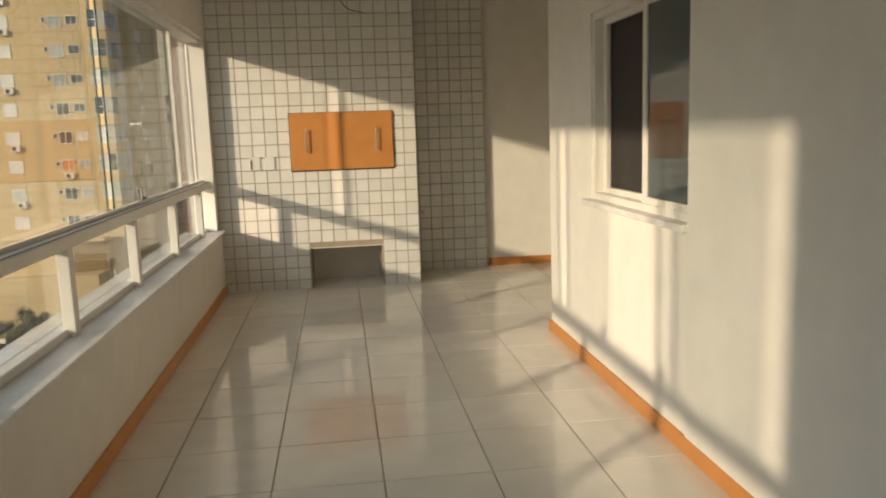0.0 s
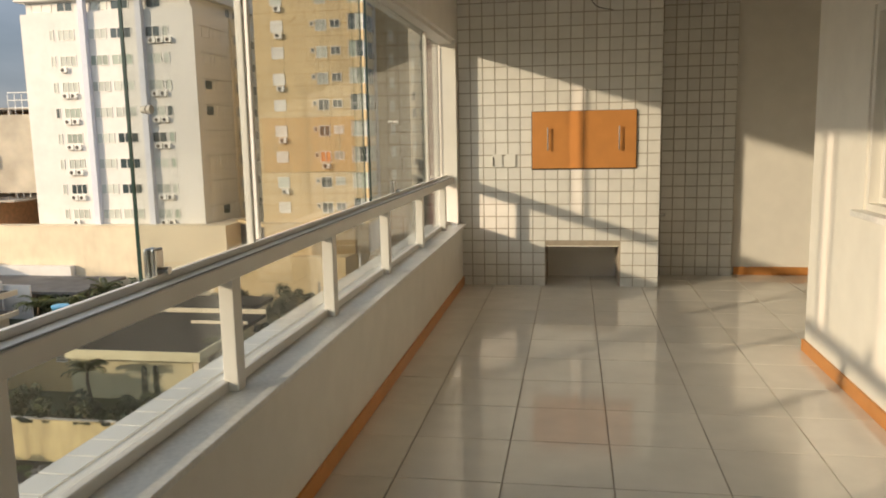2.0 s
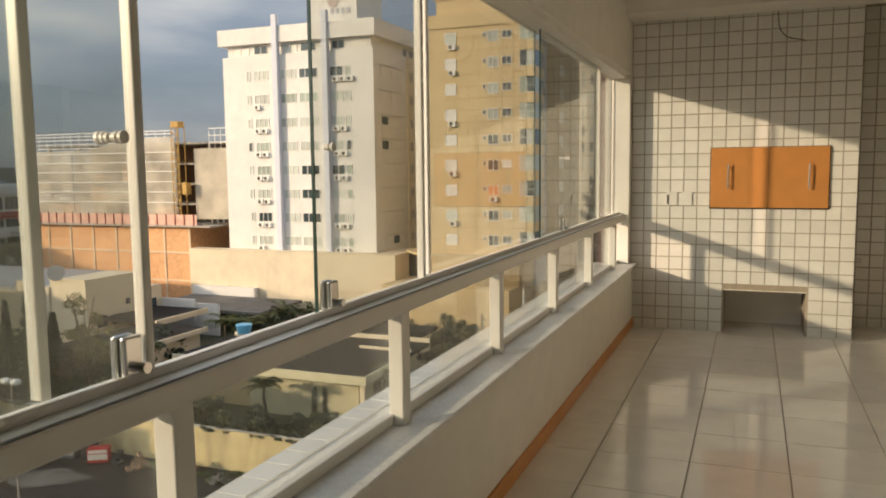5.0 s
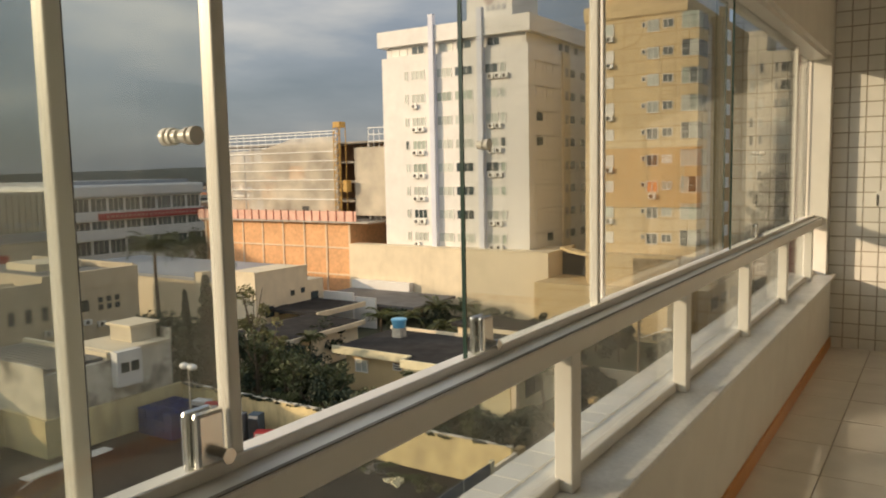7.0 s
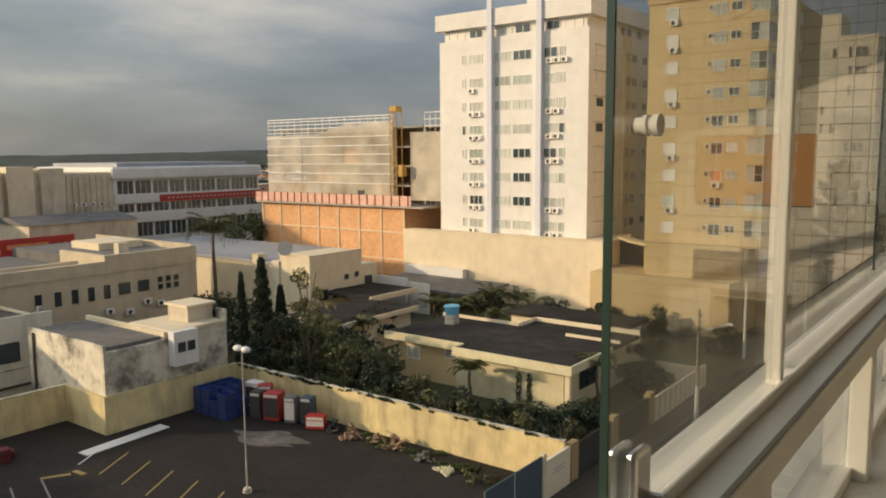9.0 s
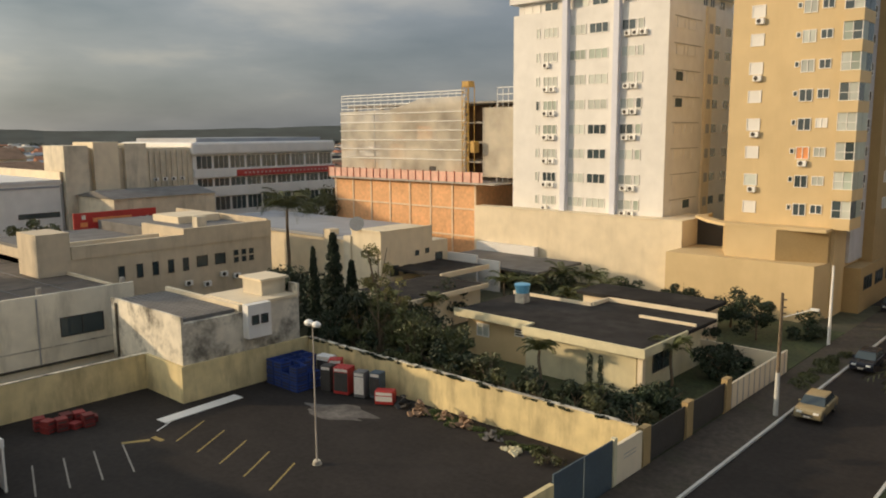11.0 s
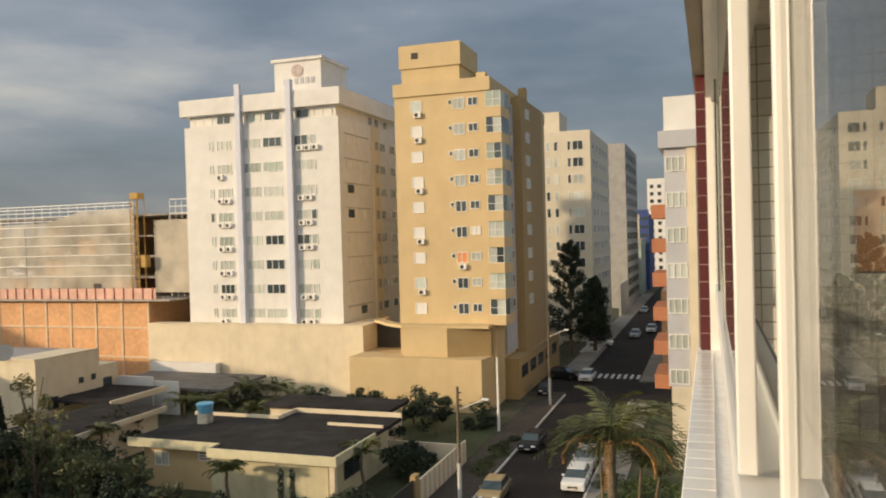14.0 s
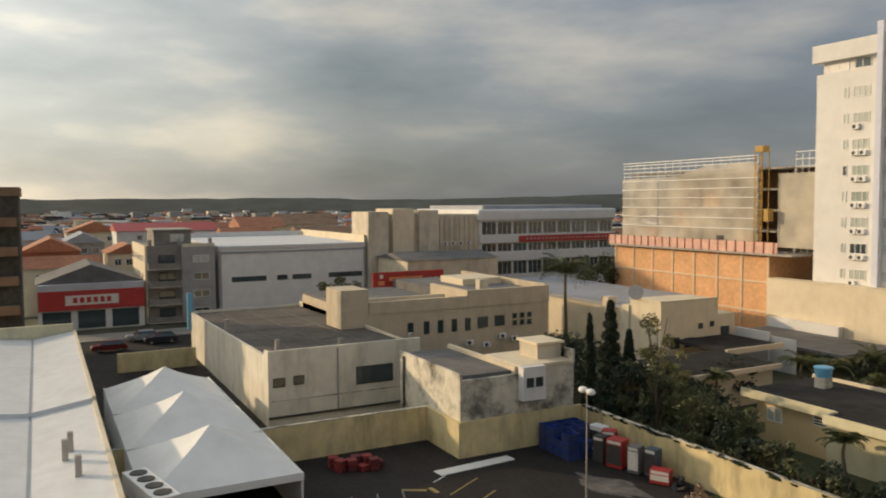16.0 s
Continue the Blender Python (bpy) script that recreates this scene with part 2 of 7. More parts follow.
M = dict(
    plaster=mat("cream_plaster", (0.84, 0.81, 0.75), 0.75, var=0.03, bump=0.15, bscale=120),
    ceiling=mat("ceiling_paint", (0.84, 0.81, 0.75), 0.8, var=0.03, bump=0.1),
    alu=mat("white_aluminium", (0.81, 0.785, 0.735), 0.35, var=0.03),
    sill=mat("white_stone_sill", (0.8, 0.79, 0.77), 0.35, var=0.08, scale=60),
    tile=mat("white_glazed_tile", (0.82, 0.81, 0.77), 0.12, var=0.03, scale=10, rnd=0.05),
    grout=mat("dark_grout", (0.4, 0.34, 0.27), 0.85, var=0.1, scale=30),
    floor=mat("polished_porcelain", (0.8, 0.76, 0.69), 0.085, var=0.05, scale=5, rnd=0.04),
    floorgrout=mat("floor_grout", (0.4, 0.34, 0.27), 0.8),
    wood=mat("orange_wood", (0.6, 0.26, 0.075), 0.4, var=0.05, scale=9),
    chrome=mat("brushed_steel", (0.62, 0.62, 0.62), 0.25, 1.0),
    dark=mat("dark_interior", (0.05, 0.045, 0.04), 0.7),
    plastic=mat("white_plastic", (0.8, 0.79, 0.75), 0.4, var=0.02),
    rubber=mat("black_rubber", (0.02, 0.02, 0.02), 0.7),
    screen=mat("insect_screen", (0.035, 0.032, 0.03), 0.8, var=0.05),
    earth_pav=mat("dark_cobbles", (0.062, 0.05, 0.038), 0.95, var=0.3, scale=3, bump=0.5, bscale=8, stain=0.5, stain_color=(0.05, 0.06, 0.025), stain_scale=0.5),
    kerb=mat("white_kerb_paint", (0.55, 0.54, 0.5), 0.8, var=0.2, scale=1.5, stain=0.5, stain_scale=1.5),
    curtain2=mat("green_blind", (0.36, 0.42, 0.36), 0.3, var=0.15, scale=0.5, rnd=0.2),
    bluewhite=mat("blue_white_render", (0.66, 0.68, 0.76), 0.8, var=0.04),
    faded=mat("faded_print", (0.6, 0.5, 0.46), 0.8, var=0.2, scale=2),
    faded_w=mat("faded_white_print", (0.72, 0.66, 0.58), 0.8, var=0.1),
    orange_cloth=mat("orange_cloth", (0.75, 0.3, 0.12), 0.8),
    mortar=mat("concrete_grid", (0.72, 0.55, 0.38), 0.9),
    salmon=mat("salmon_mesh", (0.74, 0.44, 0.34), 0.8, var=0.15, scale=1),
    salmon_d=mat("dark_red_paint", (0.4, 0.12, 0.08), 0.8),
    brick_d=mat("brown_block", (0.3, 0.18, 0.11), 0.9, var=0.2, scale=0.5),
    crane=mat("yellow_steel", (0.5, 0.3, 0.08), 0.7),
    roof_light2=mat("pale_grey_metal_roof", (0.3, 0.32, 0.35), 0.6, var=0.12, scale=0.4, stain=0.3, stain_scale=0.2),
    roof_dark2=mat("dark_fibre_cement", (0.11, 0.09, 0.072), 0.9, var=0.3, scale=0.8, stain=0.6, stain_color=(0.05, 0.042, 0.035), stain_scale=0.2),
    pale_yellow=mat("pale_yellow_render", (0.66, 0.6, 0.4), 0.8, var=0.08, scale=1, stain=0.3, stain_color=(0.36, 0.32, 0.2), stain_scale=0.5, streak=True),
    # mould on the ledge; on the tall edge building the dark is its shade
    dark_stone=mat("mould_and_shade_stone", (0.08, 0.07, 0.055), 0.9, var=0.3, scale=2),
    gate_blue=mat("blue_grey_gate", (0.07, 0.1, 0.12), 0.6, var=0.1),
    shed_wall=mat("stained_white_render", (0.76, 0.7, 0.57), 0.85, var=0.08, scale=0.8, stain=0.5, stain_color=(0.3, 0.27, 0.2), stain_scale=0.5, streak=True),
    beige_wall=mat("beige_render", (0.6, 0.5, 0.36), 0.85, var=0.08, scale=0.8, stain=0.4, stain_color=(0.25, 0.2, 0.14), stain_scale=0.4, streak=True),
    cream_old=mat("old_cream_render", (0.66, 0.58, 0.44), 0.85, var=0.12, scale=0.6, stain=0.6, stain_color=(0.24, 0.2, 0.14), stain_scale=0.4, streak=True),
    cream_tower=mat("cream_tower_render", (0.64, 0.58, 0.46), 0.8, var=0.05),
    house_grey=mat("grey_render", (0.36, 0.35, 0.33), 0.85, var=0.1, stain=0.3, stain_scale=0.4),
    terracotta=mat("terracotta_render", (0.4, 0.16, 0.08), 0.8, var=0.1),
    blue_wall=mat("blue_render", (0.04, 0.07, 0.22), 0.6),
    tent=mat("white_canvas", (0.82, 0.81, 0.77), 0.7, var=0.05, scale=0.5, stain=0.2, stain_color=(0.6, 0.57, 0.5), stain_scale=0.3),
    cardboard=mat("torn_cardboard", (0.26, 0.17, 0.11), 0.9, var=0.3, scale=2),
    ridge=mat("hazy_wooded_ridge", (0.045, 0.055, 0.05), 1.0, var=0.3, scale=0.02),
    spill=mat("pale_dust", (0.12, 0.11, 0.1), 0.95, var=0.3, scale=2, stain=0.8, stain_color=(0.05, 0.046, 0.042), stain_scale=0.8, thr=0.46),
    weed=mat("weeds", (0.07, 0.1, 0.028), 0.8, var=0.45, scale=1.0),
    maroon=mat("maroon_tile", (0.1, 0.018, 0.02), 0.3, var=0.1),
    # brown tone darkened to carry the shade of the underside
    soffit=mat("brown_shaded_soffit", (0.27, 0.23, 0.18), 0.8, var=0.1, scale=3),
    grey_wall=mat("pale_grey_render", (0.5, 0.5, 0.52), 0.8, var=0.05, scale=0.6, stain=0.2, stain_scale=0.4),
    glass=glass_mat("clear_glass", (0.88, 0.9, 0.89), haze=0.05),
    edge=mat("green_glass_edge", (0.025, 0.05, 0.042), 0.15),
    asphalt=mat("asphalt", (0.028, 0.024, 0.0215), 0.85, var=0.2, scale=3, bump=0.3, bscale=20, stain=0.5, stain_color=(0.044, 0.038, 0.034), stain_scale=0.3, spec=0.2),
    earth=mat("earth_and_grass", (0.06, 0.065, 0.035), 0.95, var=0.35, scale=1.2, stain=0.7, stain_color=(0.12, 0.1, 0.07), stain_scale=0.08),
    grass=mat("grass", (0.05, 0.065, 0.025), 0.9, var=0.4, scale=3, bump=0.6, bscale=10, stain=0.5, stain_color=(0.09, 0.075, 0.045), stain_scale=0.4),
    paving=mat("concrete_paving", (0.26, 0.24, 0.21), 0.85, var=0.15, scale=2, stain=0.4, stain_scale=0.5),
    white_wall=mat("white_render", (0.76, 0.74, 0.7), 0.8, var=0.05, scale=0.7, stain=0.14, stain_color=(0.48, 0.45, 0.39), stain_scale=0.35, streak=True),
    cream_wall=mat("cream_render", (0.76, 0.65, 0.47), 0.8, var=0.06, scale=0.7, stain=0.3, stain_color=(0.4, 0.33, 0.22), stain_scale=0.3, streak=True),
    tan_wall=mat("ochre_render", (0.62, 0.47, 0.26), 0.8, var=0.05, scale=0.5, stain=0.2, stain_color=(0.4, 0.29, 0.14), stain_scale=0.3, streak=True),
    # ochre darkened for shaded sides of the tower and podium; brown for fence pillars
    tan_dark=mat("shaded_ochre_and_brown", (0.4, 0.28, 0.13), 0.8, var=0.05),
    yellow_wall=mat("yellow_stained_render", (0.66, 0.54, 0.29), 0.85, var=0.12, scale=1, stain=0.6, stain_color=(0.24, 0.19, 0.11), stain_scale=0.7, streak=True, thr=0.48),
    old_wall=mat("mouldy_white_render", (0.68, 0.62, 0.5), 0.85, var=0.15, scale=1, stain=0.95, stain_color=(0.09, 0.08, 0.065), stain_scale=0.45, thr=0.44),
    brick=mat("orange_block", (0.72, 0.4, 0.2), 0.85, var=0.12, scale=2, rnd=0.08),
    concrete=mat("raw_concrete", (0.42, 0.38, 0.33), 0.9, var=0.15, scale=1, stain=0.4, stain_scale=0.3),
    roof_dark=mat("dark_roof", (0.028, 0.026, 0.025), 0.95, var=0.35, scale=0.8, stain=0.5, stain_color=(0.065, 0.06, 0.055), stain_scale=0.35, spec=0.2),
    roof_grey=mat("fibre_cement_roof", (0.15, 0.145, 0.14), 0.85, var=0.2, scale=0.6, stain=0.5, stain_scale=0.4),
    roof_light=mat("white_metal_roof", (0.68, 0.68, 0.67), 0.55, var=0.06, scale=1, stain=0.35, stain_color=(0.5, 0.48, 0.44), stain_scale=0.35),
    roof_tile=mat("clay_roof_tiles", (0.42, 0.17, 0.09), 0.85, var=0.2, scale=2),
    winglass=mat("window_glass", (0.05, 0.07, 0.075), 0.06, var=0.3, scale=0.2, spec=0.8),
    curtain=mat("window_blind", (0.5, 0.53, 0.48), 0.35, var=0.15, scale=0.4, rnd=0.2),
    shutter=mat("white_shutter", (0.75, 0.73, 0.68), 0.5, var=0.03),
    red=mat("red_paint", (0.45, 0.035, 0.03), 0.5),
    crate_red=mat("dark_red_plastic", (0.2, 0.022, 0.02), 0.6, var=0.2, rnd=0.4),
    blue=mat("blue_plastic", (0.02, 0.05, 0.2), 0.5, rnd=0.3),
    cyan=mat("blue_tank", (0.15, 0.45, 0.65), 0.5),
    bark=mat("bark", (0.16, 0.12, 0.08), 0.95, var=0.3, scale=8, bump=0.6, bscale=20),
    leaf=mat("foliage", (0.085, 0.095, 0.034), 0.6, var=0.5, scale=1.2, rnd=0.2),
    # olive leaves, brightened so the colour itself carries sunlight
    leaf_olive_lit=mat("sunlit_olive_foliage", (0.15, 0.14, 0.045), 0.6, var=0.5, scale=1.2, rnd=0.2),
    leaf_dark=mat("dark_foliage", (0.025, 0.04, 0.018), 0.7, var=0.4, scale=1.5),
    palm=mat("palm_leaf", (0.09, 0.1, 0.032), 0.55, var=0.4, scale=2),
    palm_dry=mat("dry_palm_leaf", (0.55, 0.29, 0.1), 0.8, var=0.3, scale=2),
    paint_y=mat("yellow_road_paint", (0.3, 0.22, 0.07), 0.7, stain=0.5, stain_color=(0.1, 0.09, 0.07), stain_scale=3),
    paint_w=mat("white_road_paint", (0.7, 0.7, 0.68), 0.7, stain=0.4, stain_color=(0.1, 0.09, 0.08), stain_scale=3),
    net=glass_mat("scaffold_net", (0.95, 0.95, 0.95), 1.0, haze=0.5, haze_color=(0.78, 0.7, 0.56), grain=0.3),
    far=mat("distant_town", (0.1, 0.1, 0.07), 0.95, var=0.4, scale=0.02),
)


# ---- helpers for building ----
def box(bm, x0, x1, y0, y1, z0, z1, bevel=0.0):
    r = bmesh.ops.create_cube(bm, size=1, matrix=Matrix.Translation(((x0 + x1) / 2, (y0 + y1) / 2, (z0 + z1) / 2)) @ Matrix.Diagonal((abs(x1 - x0), abs(y1 - y0), abs(z1 - z0), 1)))
    if bevel:
        es = list({e for v in r["verts"] for e in v.link_edges})
        bmesh.ops.bevel(bm, geom=es, offset=bevel, segments=2, profile=0.5, affect="EDGES")
    return bm


def cyl(bm, a, b, r0, r1=None, seg=12):
    a, b = Vector(a), Vector(b)
    d = b - a
    m = Matrix.Translation((a + b) / 2) @ d.to_track_quat("Z", "Y").to_matrix().to_4x4()
    bmesh.ops.create_cone(bm, cap_ends=True, segments=seg, radius1=r0, radius2=r0 if r1 is None else r1, depth=d.length, matrix=m)
    return bm


def part(name, bm, material, parent=None, label="", kind="", smooth=False):
    if isinstance(bm, bmesh.types.BMesh):
        me = bpy.data.meshes.new(name)
        bm.to_mesh(me)
        bm.free()
        me.materials.append(material)
        if smooth:
            me.shade_smooth()
    else:
        me = bm
    ob = new(name, me)
    if parent:
        ob.parent = parent
    tagged(ob, label, kind=kind)
    return ob


def B(*a, **k):
    return box(bmesh.new(), *a, **k)


def thing(name, label, category, group="", at=(0, 0, 0), kind="", rz=0):
    ob = new(name)
    ob.empty_display_size = 0.1
    ob.matrix_world = pose(*at, 0, 0, rz)
    return tagged(ob, label, category, group, kind)


def structure(name, bm, material, label=""):
    return tagged(part(name, bm, material), label, kind="structure")


def mesh_of(name, bm, material):
    me = bpy.data.meshes.new(name)
    bm.to_mesh(me)
    bm.free()
    me.materials.append(material)
    return me


def put(name, me, parent, x, y, z, rz=0.0):
    ob = new(name, me)
    ob.parent = parent
    ob.matrix_basis = pose(x, y, z, 0, 0, rz)
    return ob


# ---- balcony ----
W = 2.41         # inner face of the window wall
YB = 7.5         # front of the barbecue
YS = 0.70        # south end of the glazing
YE = 5.53        # north end of the window wall
YF = 8.15        # wall behind
ZP = 0.562       # top of the parapet
ZR = 0.985       # top of the rail
ZG = 2.125       # top of the glazing
ZC = 2.75        # ceiling

structure("floor", B(-0.25, 6, -3, 8.4, -0.2, -0.006), M["floorgrout"], "beige polished porcelain tile floor with dark joints")
structure("ceiling", B(-0.2, 6, -3, 8.4, ZC, ZC + 0.2), M["ceiling"], "cream painted plaster ceiling")
structure("beam", B(0.0, 6, 7.1, 7.498, 2.6, ZC), M["ceiling"], "cream plaster beam across the ceiling")
structure("wall_parapet", B(-0.2, 0.02, YS, 8.4, -0.2, ZP - 0.02), M["plaster"], "low cream plaster parapet under the glazing")
structure("beam", B(-0.2, 0.0, YS, 8.4, ZG + 0.03, ZC), M["plaster"], "cream plaster beam above the glazing")
structure("wall_column", B(-0.2, 0.0, 7.36, 8.4, ZP + 0.001, ZG + 0.03), M["plaster"], "cream plaster column beside the barbecue")
structure("wall_south", B(-0.2, 0, -3, YS, -0.006, ZC), M["plaster"], "plain cream plaster wall")
structure("wall_south", B(-0.2, 6, -3.2, -3, -0.006, ZC), M["plaster"], "plain cream plaster wall")
structure("wall_north", B(0, 6, YF, YF + 0.2, -0.006, ZC), M["plaster"], "cream plaster wall behind the barbecue")
structure("wall_room", B(6, 6.2, -3, 8.35, -0.006, ZC), M["plaster"], "plain cream plaster wall")
WY0, WY1, WZ0, WZ1 = 3.45, 4.69, 0.955, 1.93
bm = B(W, W + 0.16, -3, WY0, -0.006, ZC)
box(bm, W, W + 0.16, WY0, WY1, -0.006, WZ0)
box(bm, W, W + 0.16, WY0, WY1, WZ1, ZC)
box(bm, W, W + 0.16, WY1, YE, -0.006, ZC)
box(bm, W - 0.025, W, -3, WY0, 0.09, ZC)
structure("wall_east", bm, M["plaster"], "cream plaster wall with a sliding window")
bm = B(W + 0.16, 6, 5.37, YE, -0.006, ZC)
structure("wall_return", bm, M["plaster"], "cream plaster wall of the next room")
structure("wall_recess", B(1.74, 2.46, 8.09, YF, -0.006, ZC), M["grout"], "dark grout bed of the tiled recess")


def baseboard(x0, x1, y0, y1):
    structure("baseboard", B(x0, x1, y0, y1, 0.0, 0.075, bevel=0.003), M["wood"], "orange varnished wooden baseboard")


baseboard(0.02, 0.034, YS, YB)
baseboard(W - 0.012, W + 0.004, -3, YE)
baseboard(W - 0.016, W + 1, YE, YE + 0.015)
baseboard(2.49, 6, YF - 0.015, YF)

# sill on the parapet
bm = B(-0.285, 0.062, YS, YB - 0.002, ZP - 0.02, ZP, bevel=0.004)
structure("window_sill", bm, M["sill"], "white stone sill on the parapet")

# lower fixed glazing with its posts and the rail
POSTS = [0.76, 1.82, 2.87, 3.9, 4.96, 6.0, 7.0]
rail = thing("balcony_rail", "white aluminium rail with square posts on the parapet sill", "railing", at=(-0.07, 4.1, ZP))


def prail(name, x0, x1, y0, y1, z0, z1, material=M["alu"], bevel=0.0, label="", parent=rail):
    o = parent.matrix_world.translation if parent is rail else Vector((0, 0, 0))
    return part(name, B(x0 - o.x, x1 - o.x, y0 - o.y, y1 - o.y, z0 - o.z, z1 - o.z, bevel=bevel), material, parent, label)


rail.matrix_world = pose(-0.07, 4.1, ZP)
bpy.context.view_layer.update()
RX0, RX1 = -0.168, -0.03
prail("handrail", RX0, RX1, YS, 7.36, 0.93, ZR, bevel=0.006)
prail("track", -0.094, -0.086, YS, 7.36, ZR, ZR + 0.02, bevel=0.002)
# flat grey strip paints the shaded line of the groove
prail("groove_strip", RX1 - 0.012, RX1 - 0.004, YS, 7.36, ZR, ZR + 0.002, M["paving"], label="grey strip standing in for the shaded groove along the rail")
prail("bottom_rail", -0.13, -0.08, YS, 7.36, ZP, ZP + 0.035, bevel=0.004)
for y in POSTS:
    prail("post", -0.095, -0.045, y - 0.03, y + 0.03, ZP, 0.93, bevel=0.004)
for a, b in zip(POSTS[:-1], POSTS[1:]):
    prail("pane", -0.108, -0.1, a, b, ZP + 0.03, 0.932, M["glass"], label="clear glass pane")

# sliding glazing above the rail
head = structure("trim", B(-0.17, -0.03, YS, 7.36, ZG, ZG + 0.03), M["alu"], "white aluminium head track of the glazing")
GZ0, GZ1 = ZR + 0.008, ZG


def panel(y0, y1, x, left_profile=True, right_profile=False, knob=None, latch=None, side=1):
    g = thing("glass_panel", "sliding clear glass panel with a white aluminium edge profile" if left_profile or right_profile else "frameless sliding clear glass panel with a dark edge", "sliding glass panel", "sliding panels of the balcony glazing", at=(x, (y0 + y1) / 2, GZ0))
    yc = (y0 + y1) / 2
    h = GZ1 - GZ0
    part("pane", B(-0.004, 0.004, y0 - yc + 0.004, y1 - yc - 0.004, 0.0, h), M["glass"], g)
    for y, prof, s in ((y0, left_profile, 1), (y1, right_profile, -1)):
        if prof:
            part("edge_profile", B(-0.013, 0.013, min(0, s * 0.022) + y - yc, max(0, s * 0.022) + y - yc, 0, h, bevel=0.003), M["alu"], g, "white aluminium profile")
            if s > 0:
                continue
            part("seal", B(-0.006, 0.006, y - yc - (0.005 if s > 0 else 0), y - yc + (0 if s > 0 else 0.005), 0, h), M["rubber"], g, "black rubber seal")
        else:
            part("glass_edge", B(-0.0045, 0.0045, y - yc - 0.001, y - yc + 0.003, 0, h), M["edge"], g, "dark green glass edge")
    if knob is not None:
        for s in (1, -1) if y0 < 2 or y0 > 3 else (1,):
            k_, z_ = knob - yc, 0.45
            bm = cyl(bmesh.new(), (s * 0.004, k_, z_), (s * 0.013, k_, z_), 0.009, seg=20)
            cyl(bm, (s * 0.013, k_, z_), (s * 0.018, k_, z_), 0.0115, seg=24)
            cyl(bm, (s * 0.018, k_, z_), (s * 0.024, k_, z_), 0.009, seg=20)
            cyl(bm, (s * 0.024, k_, z_), (s * 0.031, k_, z_), 0.012, seg=24)
            part("knob", bm, M["alu"], g, "white turned pull knob", smooth=False)
    if latch is not None:
        for s in (1, -1):
            bm = B(min(s * 0.004, s * 0.018), max(s * 0.004, s * 0.018), latch - yc - 0.024, latch - yc + 0.024, 0.0, 0.085, bevel=0.006)
            part("latch", bm, M["chrome"], g, "polished metal latch plate")
        bm = cyl(bmesh.new(), (0.018, latch - yc + 0.012, 0.022), (0.038, latch - yc + 0.012, 0.022), 0.009, 0.011, seg=16)
        part("latch_bolt", bm, M["chrome"], g, "small metal locking bolt")
    return g


XA, XB = -0.108, -0.15
panel(YS + 0.01, 1.60, XB, False, True)
panel(0.92, 1.805, XA, False, True, knob=1.735, latch=1.745)
panel(2.43, 3.16, XA, False, True, knob=2.49, latch=2.5)
panel(3.285, 4.84, XB, True, False)
panel(4.80, 6.54, XA, False, True, knob=5.4, latch=5.36)
panel(6.6, 7.34, XB, False, False)

# sliding window in the east wall
w = thing("window_1", "white aluminium sliding window with a dark half", "window", kind="structure", at=(W + 0.05, 4.05, WZ0))
def wb(name, y0, y1, z0, z1, x0, x1, m, label="", bevel=0.002):
    part(name, B(x0, x1, y0 - 4.05, y1 - 4.05, z0 - WZ0, z1 - WZ0, bevel=bevel), m, w, label)
wb("window_frame", WY0, WY1, WZ0, WZ0 + 0.035, -0.04, 0.06, M["alu"])
wb("window_frame", WY0, WY1, WZ1 - 0.035, WZ1, -0.04, 0.06, M["alu"])
wb("window_frame", WY0, WY0 + 0.035, WZ0 + 0.035, WZ1 - 0.035, -0.04, 0.06, M["alu"])
wb("window_frame", WY1 - 0.035, WY1, WZ0 + 0.035, WZ1 - 0.035, -0.04, 0.06, M["alu"])
ym = 4.0
RB = WZ0 + 0.035
for y0, y1, x in ((WY0 + 0.035, ym + 0.02, -0.02), (ym - 0.03, WY1 - 0.035, 0.02)):
    for a, b, c, d in ((y0, y1, RB, RB + 0.03), (y0, y1, WZ1 - 0.065, WZ1 - 0.035), (y0, y0 + 0.045, RB + 0.03, WZ1 - 0.065), (y1 - 0.045, y1, RB + 0.03, WZ1 - 0.065)):
        wb("sash", a, b, c, d, x - 0.012, x + 0.012, M["alu"])
wb("pane", WY0 + 0.08, ym - 0.025, RB + 0.03, WZ1 - 0.065, -0.023, -0.018, M["winglass"], bevel=0)
wb("insect_screen", ym + 0.07, WY1 - 0.08, RB + 0.0, WZ1 - 0.035, 0.033, 0.036, M["screen"], "dark mesh screen", bevel=0)
wb("screen_frame", ym + 0.04, ym + 0.07, RB, WZ1 - 0.035, 0.033, 0.045, M["alu"])
tagged(part("sill", B(-0.10, 0.09, WY0 - 4.05, WY1 + 0.03 - 4.05, -0.032, 0.0, bevel=0.004), M["sill"], w, "white stone sill"))
structure("wall_dark_room", B(W + 0.5, W + 0.52, 2.9, 5.2, 0.0, ZC), M["plaster"], "plaster wall of the room behind the window")

# barbecue
bbq = thing("barbecue", "white tiled built-in barbecue with orange wooden doors", "barbecue", at=(0, YB, 0))
bm = B(0.004, 0.77, 0.006, 0.6, 0, 0.355)
box(bm, 1.40, 1.734, 0.006, 0.6, 0, 0.355)
box(bm, 0.004, 1.734, 0.006, 0.6, 0.355, ZC)
part("body", bm, M["grout"], bbq, "dark grout bed under the tiles")
part("niche_back", B(0.77, 1.40, 0.5, 0.55, 0, 0.355), M["plaster"], bbq, "cream plaster back of the niche")
part("niche_top", B(0.77, 1.40, 0.0, 0.5, 0.353, 0.36), M["plaster"], bbq, "cream plaster soffit of the niche")
